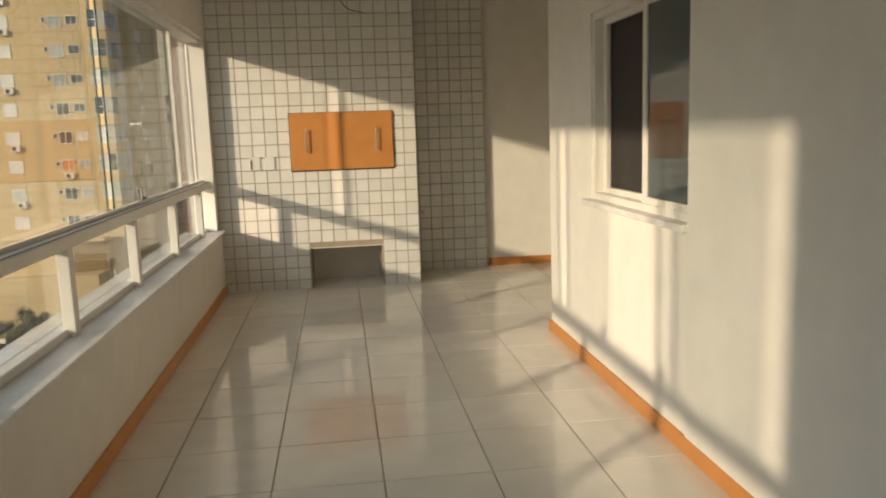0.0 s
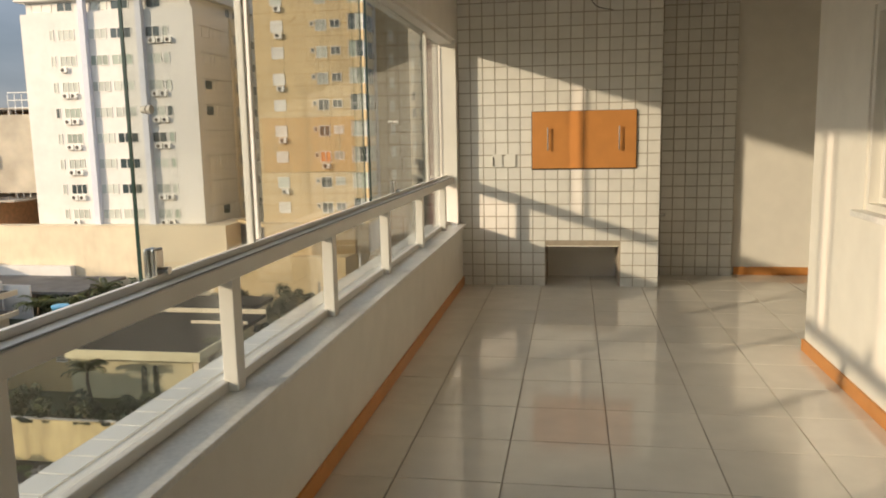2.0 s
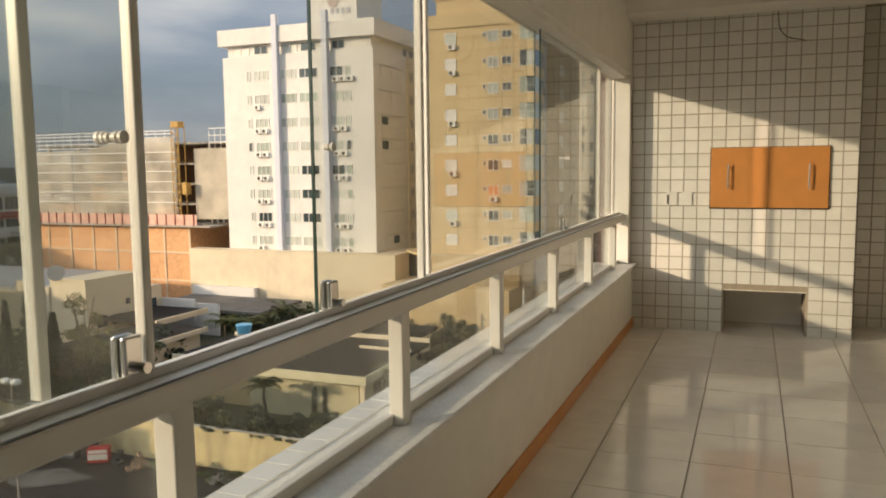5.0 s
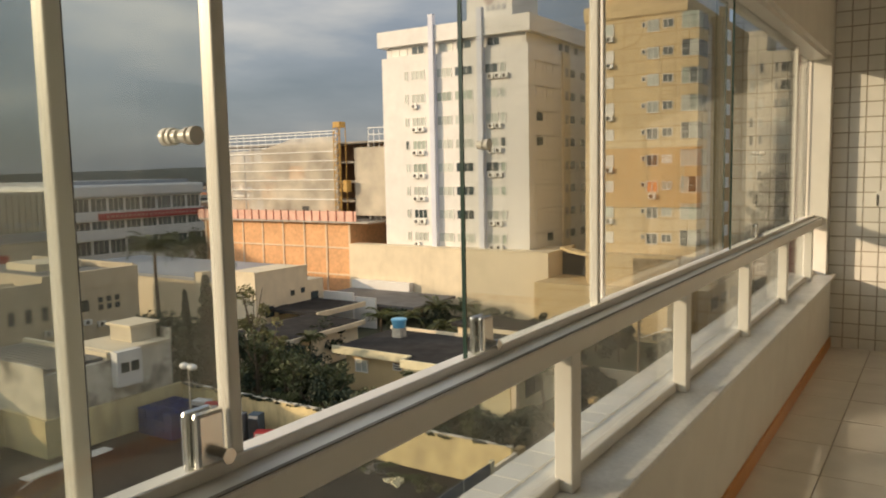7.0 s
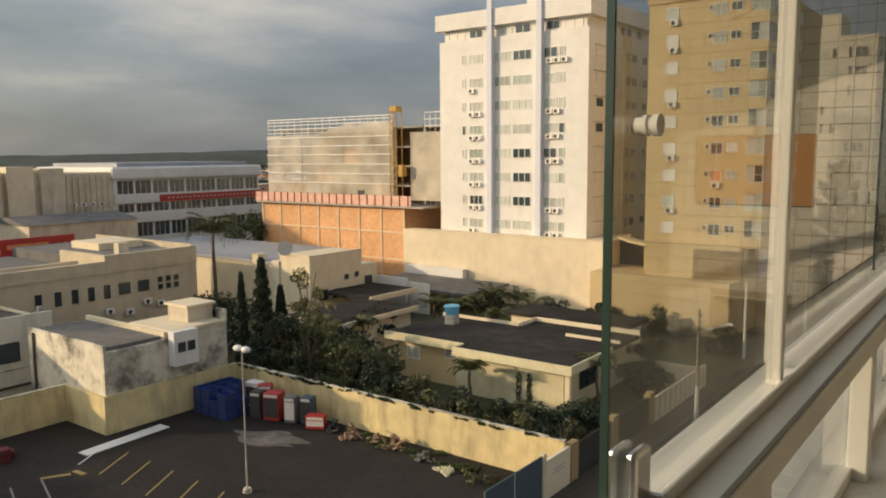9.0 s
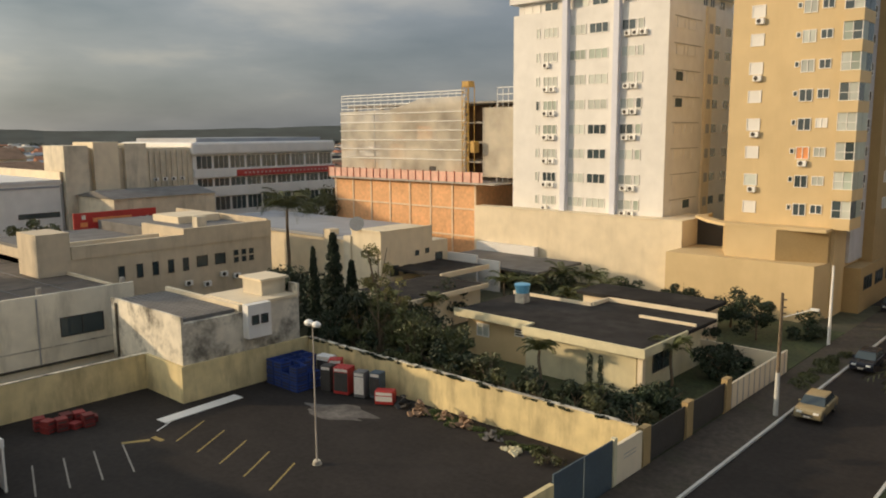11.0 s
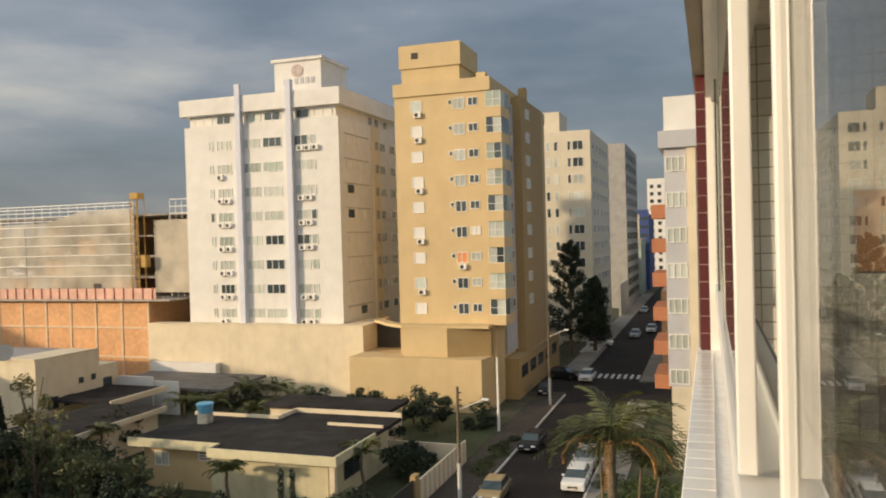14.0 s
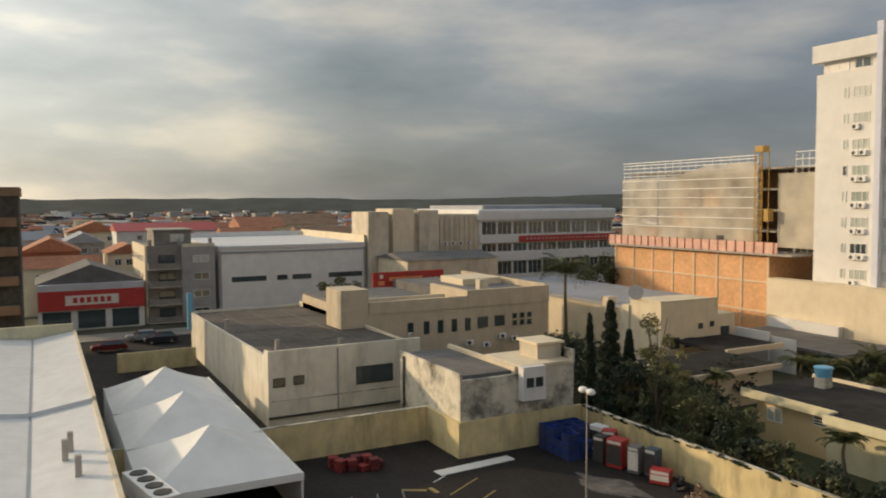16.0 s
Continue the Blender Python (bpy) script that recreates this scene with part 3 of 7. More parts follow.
DX0, DX1, DZ0, DZ1 = 0.648, 1.535, 1.045, 1.535
for i in range(2):
    x0 = DX0 + i * (DX1 - DX0) / 2
    d = part("door", B(x0 + 0.001, x0 + (DX1 - DX0) / 2 - 0.001, -0.022, 0.0, DZ0, DZ1, bevel=0.002), M["wood"], bbq, "orange varnished wooden door")
    hx = (0.785, 1.39)[i]
    bm = bmesh.new()
    cyl(bm, (hx, -0.052, 1.2), (hx, -0.052, 1.4), 0.0065, seg=14)
    for z in (1.225, 1.375):
        cyl(bm, (hx, -0.052, z), (hx, -0.022, z), 0.005, seg=10)
    part("handle", bm, M["chrome"], d, "brushed steel bar handle")
# dark sheet behind the doors draws the shade of their gap
part("door_frame", B(DX0 - 0.006, DX1 + 0.006, -0.006, 0.0005, DZ0 - 0.012, DZ1 + 0.004), M["dark"], bbq, "dark sheet standing in for the shade in the gap round the doors")

for nm, x0, lab in (("light_switch", 0.30, "white plastic light switch with a dark lever on the tiled wall"), ("wall_socket", 0.42, "blank white plastic socket plate on the tiled wall")):
    s = thing(nm, lab, "wall socket", at=(x0, YB, 1.06))
    part("plate", B(0, 0.085, -0.012, -0.0015, 0, 0.115, bevel=0.003), M["plastic"], s)
    if nm == "light_switch":
        part("lever", B(0.002, 0.012, -0.02, -0.012, 0.01, 0.09, bevel=0.002), M["dark"], s, "dark lever")
# loose wire from the ceiling
cu = bpy.data.curves.new("wire", "CURVE")
cu.dimensions, cu.bevel_depth, cu.bevel_resolution = "3D", 0.0035, 3
sp = cu.splines.new("BEZIER")
sp.bezier_points.add(2)
for bp, co in zip(sp.bezier_points, ((1.12, 7.47, 2.62), (1.17, 7.485, 2.42), (1.33, 7.48, 2.36))):
    bp.co, bp.handle_left_type, bp.handle_right_type = co, "AUTO", "AUTO"
dg = bpy.data.objects.new("wire_tmp", cu)
me = bpy.data.meshes.new_from_object(dg)
me.materials.append(M["rubber"])
tagged(new("wire", me), "loose black wire hanging over the tiled barbecue", "wire")
pipe = cyl(bmesh.new(), (1.74, 7.62, 0.62), (1.80, 7.62, 0.62), 0.012)
tagged(part("tap_stub", pipe, M["chrome"]), "small metal pipe stub on the tiled side wall", "pipe")

# own facade outside the rail
structure("wall_facade", B(-0.26, 6, -3, 8.4, -17, -0.2), M["white_wall"], "white outer wall of the building below the balcony")
structure("wall_facade", B(-0.26, -0.2, -3, 8.4, -0.2, ZP - 0.021), M["white_wall"], "white outer wall of the building below the balcony")
structure("wall_pilaster", B(-0.262, -0.2, 7.37, 8.4, ZP, 2.3), M["grout"], "grout bed of the maroon tiled outer pilaster")
# underside shade is put into this edge's brown colour
structure("soffit", B(-0.275, -0.2, YS, 8.4, 2.3, 2.7), M["soffit"], "brown ribbed outer edge of the slab above, darkened for its shade")
structure("wall_above", B(-0.26, 6, -3, 8.4, ZC + 0.2, 6), M["white_wall"], "white outer wall above the balcony")
mar = thing("wall_tiles", "maroon glazed tiles with pale joints on the outer pilaster", "", kind="structure", at=(-0.231, 7.37, ZP))
mm = mesh_of("tile", B(-0.029, 0.029, -0.005, 0, 0.003, 0.106), M["maroon"])
for i in range(16):
    put("tile", mm, mar, 0, 0, i * 0.1087)
st = thing("sill_tiles", "white tiles along the outer sill", "", kind="structure", at=(-0.235, YS, ZP))
mm = mesh_of("tile", B(-0.045, 0.045, 0.002, 0.103, 0, 0.006), M["tile"])
for i in range(61):
    put("tile", mm, st, 0, i * 0.107, 0)
# ---- ground and town ----
def rect(x0, x1, y0, y1, z0, z1):
    return B(x0, x1, y0, y1, z0, z1)


structure("ground", rect(-2500, 1500, -1500, 2500, GY - 1, GY), M["earth"], "dark earth and scrub ground reaching the horizon")
structure("road", rect(-16.2, -8.7, -60, 420, GY, GY + 0.02), M["asphalt"], "worn dark asphalt street")
structure("road", rect(-60, -16.2, 92, 100, GY, GY + 0.021), M["asphalt"], "dark asphalt side street")
structure("road", rect(-8.7, 40, 88, 99, GY, GY + 0.021), M["asphalt"], "dark asphalt side street")
structure("road", rect(-53, -19.4, -10, 39, GY, GY + 0.015), M["asphalt"], "worn dark asphalt parking lot")
structure("road", rect(-98, -53.3, -10, 18.2, GY, GY + 0.012), M["asphalt"], "dark asphalt yard round the tents")
structure("road", rect(-112, -98, -60, 60, GY, GY + 0.02), M["asphalt"], "dark asphalt street before the shops")
structure("pavement", rect(-19.2, -16.2, -20, 91, GY, GY + 0.14), M["earth_pav"], "dark cobbled pavement along the garden fence")
structure("pavement", rect(-8.7, -6.4, 52, 87, GY, GY + 0.14), M["paving"], "pale concrete pavement beside the street")
structure("pavement", rect(-19.2, -16.2, 101, 240, GY, GY + 0.14), M["paving"], "pale concrete pavement beside the street")
structure("pavement", rect(-8.7, -6.4, 100, 240, GY, GY + 0.14), M["paving"], "pale concrete pavement beside the street")
structure("pavement", rect(-118, -112, -60, 60, GY, GY + 0.14), M["paving"], "pale concrete pavement before the shops")
structure("kerb", rect(-16.22, -16.05, -20, 90, GY, GY + 0.16), M["kerb"], "white painted kerb")
structure("kerb", rect(-8.85, -8.68, 30, 87, GY, GY + 0.16), M["kerb"], "white painted kerb")
for y0 in (101.5,):
    for i in range(9):
        structure("crossing_stripe", rect(-15.7 + i * 0.8, -15.3 + i * 0.8, y0, y0 + 3, GY + 0.02, GY + 0.028), M["paint_w"])
        structure("crossing_stripe", rect(-19.6, -16.8, 122.5 + i * 1.6, 123.3 + i * 1.6, GY + 0.02, GY + 0.15), M["paint_w"])
structure("lawn", rect(-6.4, -0.9, 30, 62, GY, GY + 0.05), M["grass"], "green overgrown grass lot")
structure("lawn", rect(-8.68, -6.4, 30, 52, GY, GY + 0.05), M["grass"], "green overgrown grass lot")
structure("lawn", rect(-48, -19.4, 39.4, 78, GY, GY + 0.04), M["grass"], "dark green garden lawn")


def unit(name, label, cat, x0=0, x1=0, y0=0, y1=0, group=""):
    return thing(name, label, cat, group, at=((x0 + x1) / 2, (y0 + y1) / 2, GY))


def pt(g, name, x0, x1, y0, y1, z0, z1, m, label="", bevel=0.0):
    o = g.matrix_basis.translation
    return part(name, B(x0 - o.x, x1 - o.x, y0 - o.y, y1 - o.y, z0 - o.z, z1 - o.z, bevel=bevel), M[m], g, label)


WM = {}


def win(g, face, a, b, z0, z1, at, pane="winglass", frame_m="alu", bars=1, depth=0.07):
    """A window on a facade. face 'y': looks to -y, a..b in x at y=at. face 'x': looks to +x, a..b in y at x=at."""
    w, h = round(b - a, 2), round(z1 - z0, 2)
    key = (w, h, frame_m, bars)
    if key not in WM:
        t = 0.07
        xs = [-w / 2, -w / 2 + t]
        for i in range(bars):
            x = -w / 2 + w * (i + 1) / (bars + 1)
            xs += [x - 0.035, x + 0.035]
        xs += [w / 2 - t, w / 2]
        zs = [-h / 2, -h / 2 + t, h / 2 - t, h / 2]
        bm = bmesh.new()
        vv = [[bm.verts.new((x, 0, z)) for z in zs] for x in xs]
        for i in range(len(xs) - 1):
            for j in range(3):
                if j == 1 and i % 2 == 1:
                    continue
                bm.faces.new((vv[i][j], vv[i + 1][j], vv[i + 1][j + 1], vv[i][j + 1]))
        ex = bmesh.ops.extrude_face_region(bm, geom=list(bm.faces))
        bmesh.ops.translate(bm, vec=(0, -depth, 0), verts=[q for q in ex["geom"] if isinstance(q, bmesh.types.BMVert)])
        bmesh.ops.recalc_face_normals(bm, faces=bm.faces)
        WM[key] = mesh_of("window", bm, M[frame_m])
    key2 = (w, h, pane)
    if key2 not in WM:
        WM[key2] = mesh_of("pane", B(-w / 2 + 0.07, w / 2 - 0.07, -0.02, 0.0, -h / 2 + 0.07, h / 2 - 0.07), M[pane])
    o = g.matrix_basis.translation
    z = (z0 + z1) / 2
    if face == "y":
        f = put("window", WM[key], g, (a + b) / 2 - o.x, at - o.y, z - o.z)
    else:
        f = put("window", WM[key], g, at - o.x, (a + b) / 2 - o.y, z - o.z, 90)
    put("pane", WM[key2], f, 0, 0, 0)
    return f


def aircon(x, y, z, rz=0, name="air_conditioner"):
    global AC
    if AC is None:
        AC = thing(name, "small white outdoor air conditioner unit on the facade", "air conditioner", "air conditioners on the facades", at=(0, 0, 0))
        part("case", B(-0.42, 0.42, -0.34, 0.0, 0, 0.56, bevel=0.02), M["plastic"], AC)
        part("fan_grille", cyl(bmesh.new(), (-0.1, -0.35, 0.28), (-0.1, -0.34, 0.28), 0.22, seg=20), M["dark"], AC, "round dark fan grille")
        part("bracket", B(-0.3, 0.3, -0.3, 0.0, -0.05, 0.0), M["concrete"], AC)
        AC.matrix_world = pose(x, y, z, 0, 0, rz)
        return AC
    return copy_thing(AC, pose(x, y, z, 0, 0, rz))


AC = None
rng = random.Random(4)

def gable(g, name, x0, x1, y0, y1, z0, zr, m, label="", along="y"):
    """A gable roof with its ridge along the given axis."""
    o = g.matrix_basis.translation
    bm = bmesh.new()
    xm, ym = (x0 + x1) / 2, (y0 + y1) / 2
    c = [bm.verts.new((x - o.x, y - o.y, z0 - o.z)) for x, y in ((x0, y0), (x1, y0), (x1, y1), (x0, y1))]
    if along == "y":
        a, b = [bm.verts.new((xm - o.x, y - o.y, zr - o.z)) for y in (y0, y1)]
        fs = ((c[0], c[1], a), (c[2], c[3], b), (c[1], c[2], b, a), (c[3], c[0], a, b), tuple(c))
    else:
        a, b = [bm.verts.new((x - o.x, ym - o.y, zr - o.z)) for x in (x0, x1)]
        fs = ((c[3], c[0], a), (c[1], c[2], b), (c[0], c[1], b, a), (c[2], c[3], a, b), tuple(c))
    for f_ in fs:
        bm.faces.new(f_)
    bmesh.ops.recalc_face_normals(bm, faces=bm.faces)
    return part(name, bm, M[m], g, label)


def prism(g, name, x0, x1, y0, y1, zb0, zt0, zb1, zt1, m, label=""):
    """A block whose bottom and top run from zb0, zt0 at x0 to zb1, zt1 at x1."""
    o = g.matrix_basis.translation
    bm = bmesh.new()
    v = [bm.verts.new((x - o.x, y - o.y, z - o.z)) for x, zb, zt in ((x0, zb0, zt0), (x1, zb1, zt1)) for y in (y0, y1) for z in (zb, zt)]
    for f_ in ((0, 1, 3, 2), (4, 6, 7, 5), (0, 4, 5, 1), (2, 3, 7, 6), (1, 5, 7, 3), (0, 2, 6, 4)):
        bm.faces.new([v[i] for i in f_])
    bmesh.ops.recalc_face_normals(bm, faces=bm.faces)
    return part(name, bm, M[m], g, label)


# white tower
g = unit("apartment_building", "tall white rendered apartment building with ribbon windows and roof parapet", "building", -63, -41, 85, 104)
pt(g, "wall", -62.7, -41.2, 85, 104, GY, 15.95, "white_wall")
pt(g, "top_floor", -62.2, -41.7, 85.5, 103.5, 15.95, 17.35, "white_wall")
pt(g, "parapet", -63.1, -40.8, 84.6, 104.4, 17.35, 19.35, "white_wall", "white roof parapet")
pt(g, "penthouse", -50.7, -44.3, 87, 94, 19.35, 23.4, "white_wall", "white water tank house with a faded emblem")
pt(g, "penthouse_cap", -51, -44.0, 86.7, 94.3, 23.4, 23.75, "white_wall")
for x in (-54.5, -47.45):
    pt(g, "pilaster", x - 0.35, x + 0.35, 84.3, 85.0 - 0.002, GY, 20.7, "bluewhite", "pale blue-white vertical pilaster")
emb = bmesh.new()
cyl(emb, (-47.5, 86.99, 22.2), (-47.5, 86.93, 22.2), 0.8, seg=24)
em = part("emblem", emb, M["faded"], g, "faded round emblem")
em.matrix_basis = Matrix.Translation(-g.matrix_basis.translation)
for i in range(6):
    if i != 1:
        pt(g, "sign_bar", -49.4 + i * 0.75, -48.95 + i * 0.75, 86.93, 86.99, 20.6, 21.3, "grey_wall", "grey bar of unreadable sign writing")
cols = ((-59.1, -58.55, 0), (-57.95, -55.9, 2), (-54.1, -51.85, 2), (-51.4, -48.8, 2), (-47.05, -45.25, 1), (-45.0, -44.25, 0))
for r in range(8):
    z = 13.48 - 2.97 * r
    for a, b, n in cols:
        p = rng.choice(("curtain", "curtain", "curtain", "winglass", "curtain2"))
        win(g, "y", a, b, z - 0.62, z + 0.58, 85.0, p, "alu", n)
    for k in range(rng.choice((0, 1, 2, 2))):
        aircon(-57.0 + k * 1.0 - 0.5, 84.99, z - 1.3)
    if rng.random() < 0.7:
        for k in range(rng.choice((1, 2, 2, 3))):
            aircon(-46.2 + k * 1.0, 84.99, z - 1.3)
    for y, w2, p in ((87.9, 1.0, "white_wall"), (90.8, 1.0, "white_wall"), (97.8, 0.9, "winglass"), (101.2, 0.9, "winglass")):
        if p == "white_wall" and rng.random() < 0.12:
            p = "winglass"
        win(g, "x", y - w2, y + w2, z - 0.6, z + 0.55, -41.2, p, "white_wall" if p == "white_wall" else "alu", 0 if w2 > 0.7 else 1)
pt(g, "side_bay", -41.2, -40.95, 94.4, 96.6, GY, 15.95, "cream_wall", "recessed looking cream stair strip")
for r in range(8):
    z = 13.48 - 2.97 * r
    pt(g, "shutter_slit", -40.95, -40.93, 95.0, 96.0, z - 0.6, z + 0.5, "house_grey", "grey stair window")
    pt(g, "sill_line", -41.2, -41.12, 86.4, 93.4, z + 0.62, z + 0.7, "house_grey", "thin grey moulding")
for a, b in ((-61.5, -58.9), (-58.2, -56.2), (-54.0, -51.9), (-51.4, -49.2), (-47.0, -45.2), (-44.6, -42.2)):
    win(g, "y", a, b, 16.15, 17.2, 85.5, "shutter" if a < -60 or a > -45 else rng.choice(("curtain", "winglass")), "alu", 1)
for y in (94.5, 96.5, 99.5):
    win(g, "x", y, y + 1.3, 16.1, 17.2, -41.7, "winglass")

# ochre tower
g = unit("apartment_building", "tall ochre rendered apartment building with glazed corner balconies", "building", -33, -22, 83, 108)
pt(g, "wall", -33.2, -22.2, 83, 112, GY, 17.0, "tan_wall")
pt(g, "parapet", -33.3, -22.1, 82.8, 112, 17.0, 18.45, "tan_wall", "ochre roof parapet")
pt(g, "penthouse", -32.5, -25.7, 83.6, 90, 18.45, 20.2, "tan_wall")
pt(g, "penthouse", -32.7, -25.5, 83.4, 90.2, 20.2, 22.75, "tan_wall")
pt(g, "vent", -31.2, -30.4, 83.37, 83.4, 21.2, 21.9, "dark")
pt(g, "chimney", -23.9, -22.9, 84, 85, 18.45, 19.2, "tan_wall")
# street side bay takes the darkened ochre in place of shade
pt(g, "bay", -22.2, -20.9, 92.0, 104, GY + 4, 17.6, "tan_dark", "ochre projecting bay with shade put into its colour")
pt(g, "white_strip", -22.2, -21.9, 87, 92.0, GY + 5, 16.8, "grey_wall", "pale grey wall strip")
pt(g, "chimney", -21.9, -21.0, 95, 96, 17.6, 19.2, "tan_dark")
for r in range(9):
    z = 15.85 - 2.79 * r
    win(g, "y", -31.3, -29.95, z - 0.6, z + 0.62, 83.0, "shutter" if r not in (0, 7) else "curtain", "alu", 0)
    if r in (0, 1, 3, 5, 7):
        aircon(-30.4, 82.99, z - 1.25)
    win(g, "y", -26.9, -26.45, z - 0.1, z + 0.45, 83.0, "winglass", "alu", 0)
    win(g, "y", -26.3, -25.05, z - 0.62, z + 0.6, 83.0, "orange_cloth" if r == 6 else rng.choice(("curtain", "winglass")), "alu", 1)
    if r == 6:
        aircon(-25.6, 82.99, z - 1.3)
    win(g, "y", -24.65, -23.55, z - 0.35, z + 0.55, 83.0, rng.choice(("shutter", "winglass", "curtain")), "alu", 1)
    # corner balcony
    o = pt(g, "balcony", -22.7, -20.9, 82.7, 86.6, z - 1.75, z - 0.65, "tan_wall", "ochre balcony parapet with glazing above")
    oo = g.matrix_basis.translation
    zo, zt = z - 0.65 - oo.z, z + 1.04 - oo.z
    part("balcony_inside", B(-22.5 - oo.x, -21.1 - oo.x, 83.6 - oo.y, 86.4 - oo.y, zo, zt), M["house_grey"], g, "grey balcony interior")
    for k, (xa, xb) in enumerate(((-22.58, -21.84), (-21.76, -21.02))):
        part("balcony_glazing", B(xa - oo.x, xb - oo.x, 82.84 - oo.y, 82.88 - oo.y, zo, zt), M[rng.choice(("curtain", "curtain2", "winglass"))], g, "balcony glazing with pale blinds")
    for k, (ya, yb) in enumerate(((82.95, 84.7), (84.8, 86.5))):
        part("balcony_glazing", B(-21.0 - oo.x, -20.96 - oo.x, ya - oo.y, yb - oo.y, zo, zt), M[rng.choice(("curtain2", "winglass"))], g, "side balcony glazing")
    pt(g, "balcony_rail", -22.7, -20.88, 82.78, 82.84, z - 0.68, z - 0.6, "alu", "white rail")
    pt(g, "balcony_rail", -22.7, -20.88, 82.78, 82.84, z + 0.1, z + 0.15, "alu", "white rail")
    for x in (-22.62, -21.8, -20.98):
        pt(g, "mullion", x - 0.03, x + 0.03, 82.8, 82.86, z - 0.65, z + 1.04, "alu")
    for y in (88.2, 90.6):
        win(g, "x", y - 0.45, y + 0.45, z - 0.5, z + 0.5, -21.9, "winglass", "alu", 0)
    win(g, "x", 94.2, 96.2, z - 0.5, z + 0.7, -20.9, "curtain", "alu", 1)
    if r % 2:
        aircon(-21.88, 89.4, z - 0.9, 90)

# podium walls
g = unit("perimeter_building", "low cream rendered podium with a long blank wall", "building", -67, -38, 83, 84.8)
pt(g, "wall", -67.6, -37.85, 83.0, 84.9, GY, -8.6, "cream_wall")
pt(g, "coping", -67.65, -37.8, 82.95, 84.95, -8.6, -8.5, "cream_wall")
pt(g, "wall", -41.0, -37.85, 84.9, 91, GY, -8.5, "cream_wall")


def slanted(g, name, pts, z0, z1, m, label=""):
    """An upright block over a plan outline."""
    o = g.matrix_basis.translation
    bm = bmesh.new()
    lo = [bm.verts.new((x - o.x, y - o.y, z0 - o.z)) for x, y in pts]
    hi = [bm.verts.new((x - o.x, y - o.y, z1 - o.z)) for x, y in pts]
    bm.faces.new(lo)
    bm.faces.new(hi)
    for i in range(len(pts)):
        j = (i + 1) % len(pts)
        bm.faces.new((lo[i], lo[j], hi[j], hi[i]))
    bmesh.ops.recalc_face_normals(bm, faces=bm.faces)
    return part(name, bm, M[m], g, label)


g = unit("podium", "ochre rendered podium with angled parapets on the street corner", "building", -38, -22, 79.5, 83)
slanted(g, "wall", [(-37.85, 79.3), (-22.8, 79.3), (-22.4, 82.98), (-37.85, 82.98)], GY, -11.45, "tan_wall")
slanted(g, "upper_wall", [(-32.1, 80.8), (-26.85, 80.8), (-26.85, 82.98), (-32.1, 82.98)], -11.45, -8.4, "tan_wall")
# faces away from the sun; its shade is put into the ochre
slanted(g, "angled_wall", [(-26.85, 80.4), (-22.5, 82.2), (-22.5, 82.96), (-26.85, 82.96)], -11.75, -8.35, "tan_dark", "ochre angled parapet with shade put into its colour")
slanted(g, "roof_slab", [(-32.2, 80.7), (-22.4, 80.9), (-22.4, 82.97), (-33.4, 82.97), (-36.4, 86), (-37.4, 90), (-37.7, 86), (-34.8, 82.6)], -8.4, -8.1, "tan_wall", "pale ochre curved roof edge")
# back wall coloured dark for the shade under the curved roof
pt(g, "inner_wall", -37.84, -33.3, 87.0, 87.2, -11.5, -8.42, "dark", "inner wall darkened to stand for the shaded opening under the curved roof")
pt(g, "terrace", -37.84, -32.1, 82.98, 87, -11.9, -11.5, "tan_wall", "ochre terrace floor")

# street base of the ochre tower
g = unit("shop_front", "ground floor of the ochre tower along the street, shade in its dark colour", "building", -22.2, -20.2, 86, 110)
# same darkened ochre for the shaded street base
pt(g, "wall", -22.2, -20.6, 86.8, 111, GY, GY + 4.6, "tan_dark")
for i in range(5):
    win(g, "x", 88 + i * 4.4, 91 + i * 4.4, GY + 2.2, GY + 3.6, -20.6, "winglass", "dark", 2)

# unfinished building with net
g = unit("unfinished_building", "unfinished orange block building with scaffold net and concrete frame", "building", -98, -66, 84, 100)
pt(g, "wall", -98, -68.5, 84.35, 99, GY, -5.6, "brick", "orange block infill wall")
for i in range(8):
    x = -98 + i * 4.2
    pt(g, "column", x - 0.15, x + 0.15, 84.25, 84.35, GY, -5.6, "mortar", "concrete column")
for z in (-13.2, -9.4, -5.75):
    pt(g, "floor_beam", -98.1, -68.4, 84.2, 84.35, z, z + 0.25, "mortar", "concrete floor beam")
pt(g, "corner_beam", -98.2, -66.0, 84.1, 84.4, -5.5, -5.2, "concrete")
pt(g, "barrier", -98.6, -66.6, 83.4, 83.46, -5.5, -4.1, "salmon", "salmon safety mesh barrier")
for i in range(22):
    x = -98.6 + i * 1.5
    pt(g, "barrier_post", x - 0.05, x + 0.05, 83.3, 83.4, -5.5, -4.0, "salmon_d", "dark red barrier post")
pt(g, "slab", -98.6, -64.5, 83.4, 99, -5.75, -5.5, "concrete")
for fl_ in range(4):
    z = -5.5 + 2.75 * fl_
    pt(g, "slab", -97.8, -60, 87, 99, z + 2.5, z + 2.75, "concrete")
    for i in range(7):
        x = -96 + i * 5.8
        for y in (87.3, 93, 98):
            pt(g, "column", x - 0.2, x + 0.2, y - 0.2, y + 0.2, z, z + 2.5, "concrete")
    pt(g, "inner_wall", -95, -61, 94, 94.2, z, z + 2.5, "brick_d", "brown block inner wall")
o = g.matrix_basis.translation
bm = bmesh.new()
bm.faces.new([bm.verts.new((x - o.x, 85.9 - o.y, z - o.z)) for x, z in ((-98.3, -5.4), (-71.9, -5.4), (-71.9, 6.3), (-80.5, 6.2), (-84.0, 5.3), (-86.5, 4.8), (-98.3, 4.6))])
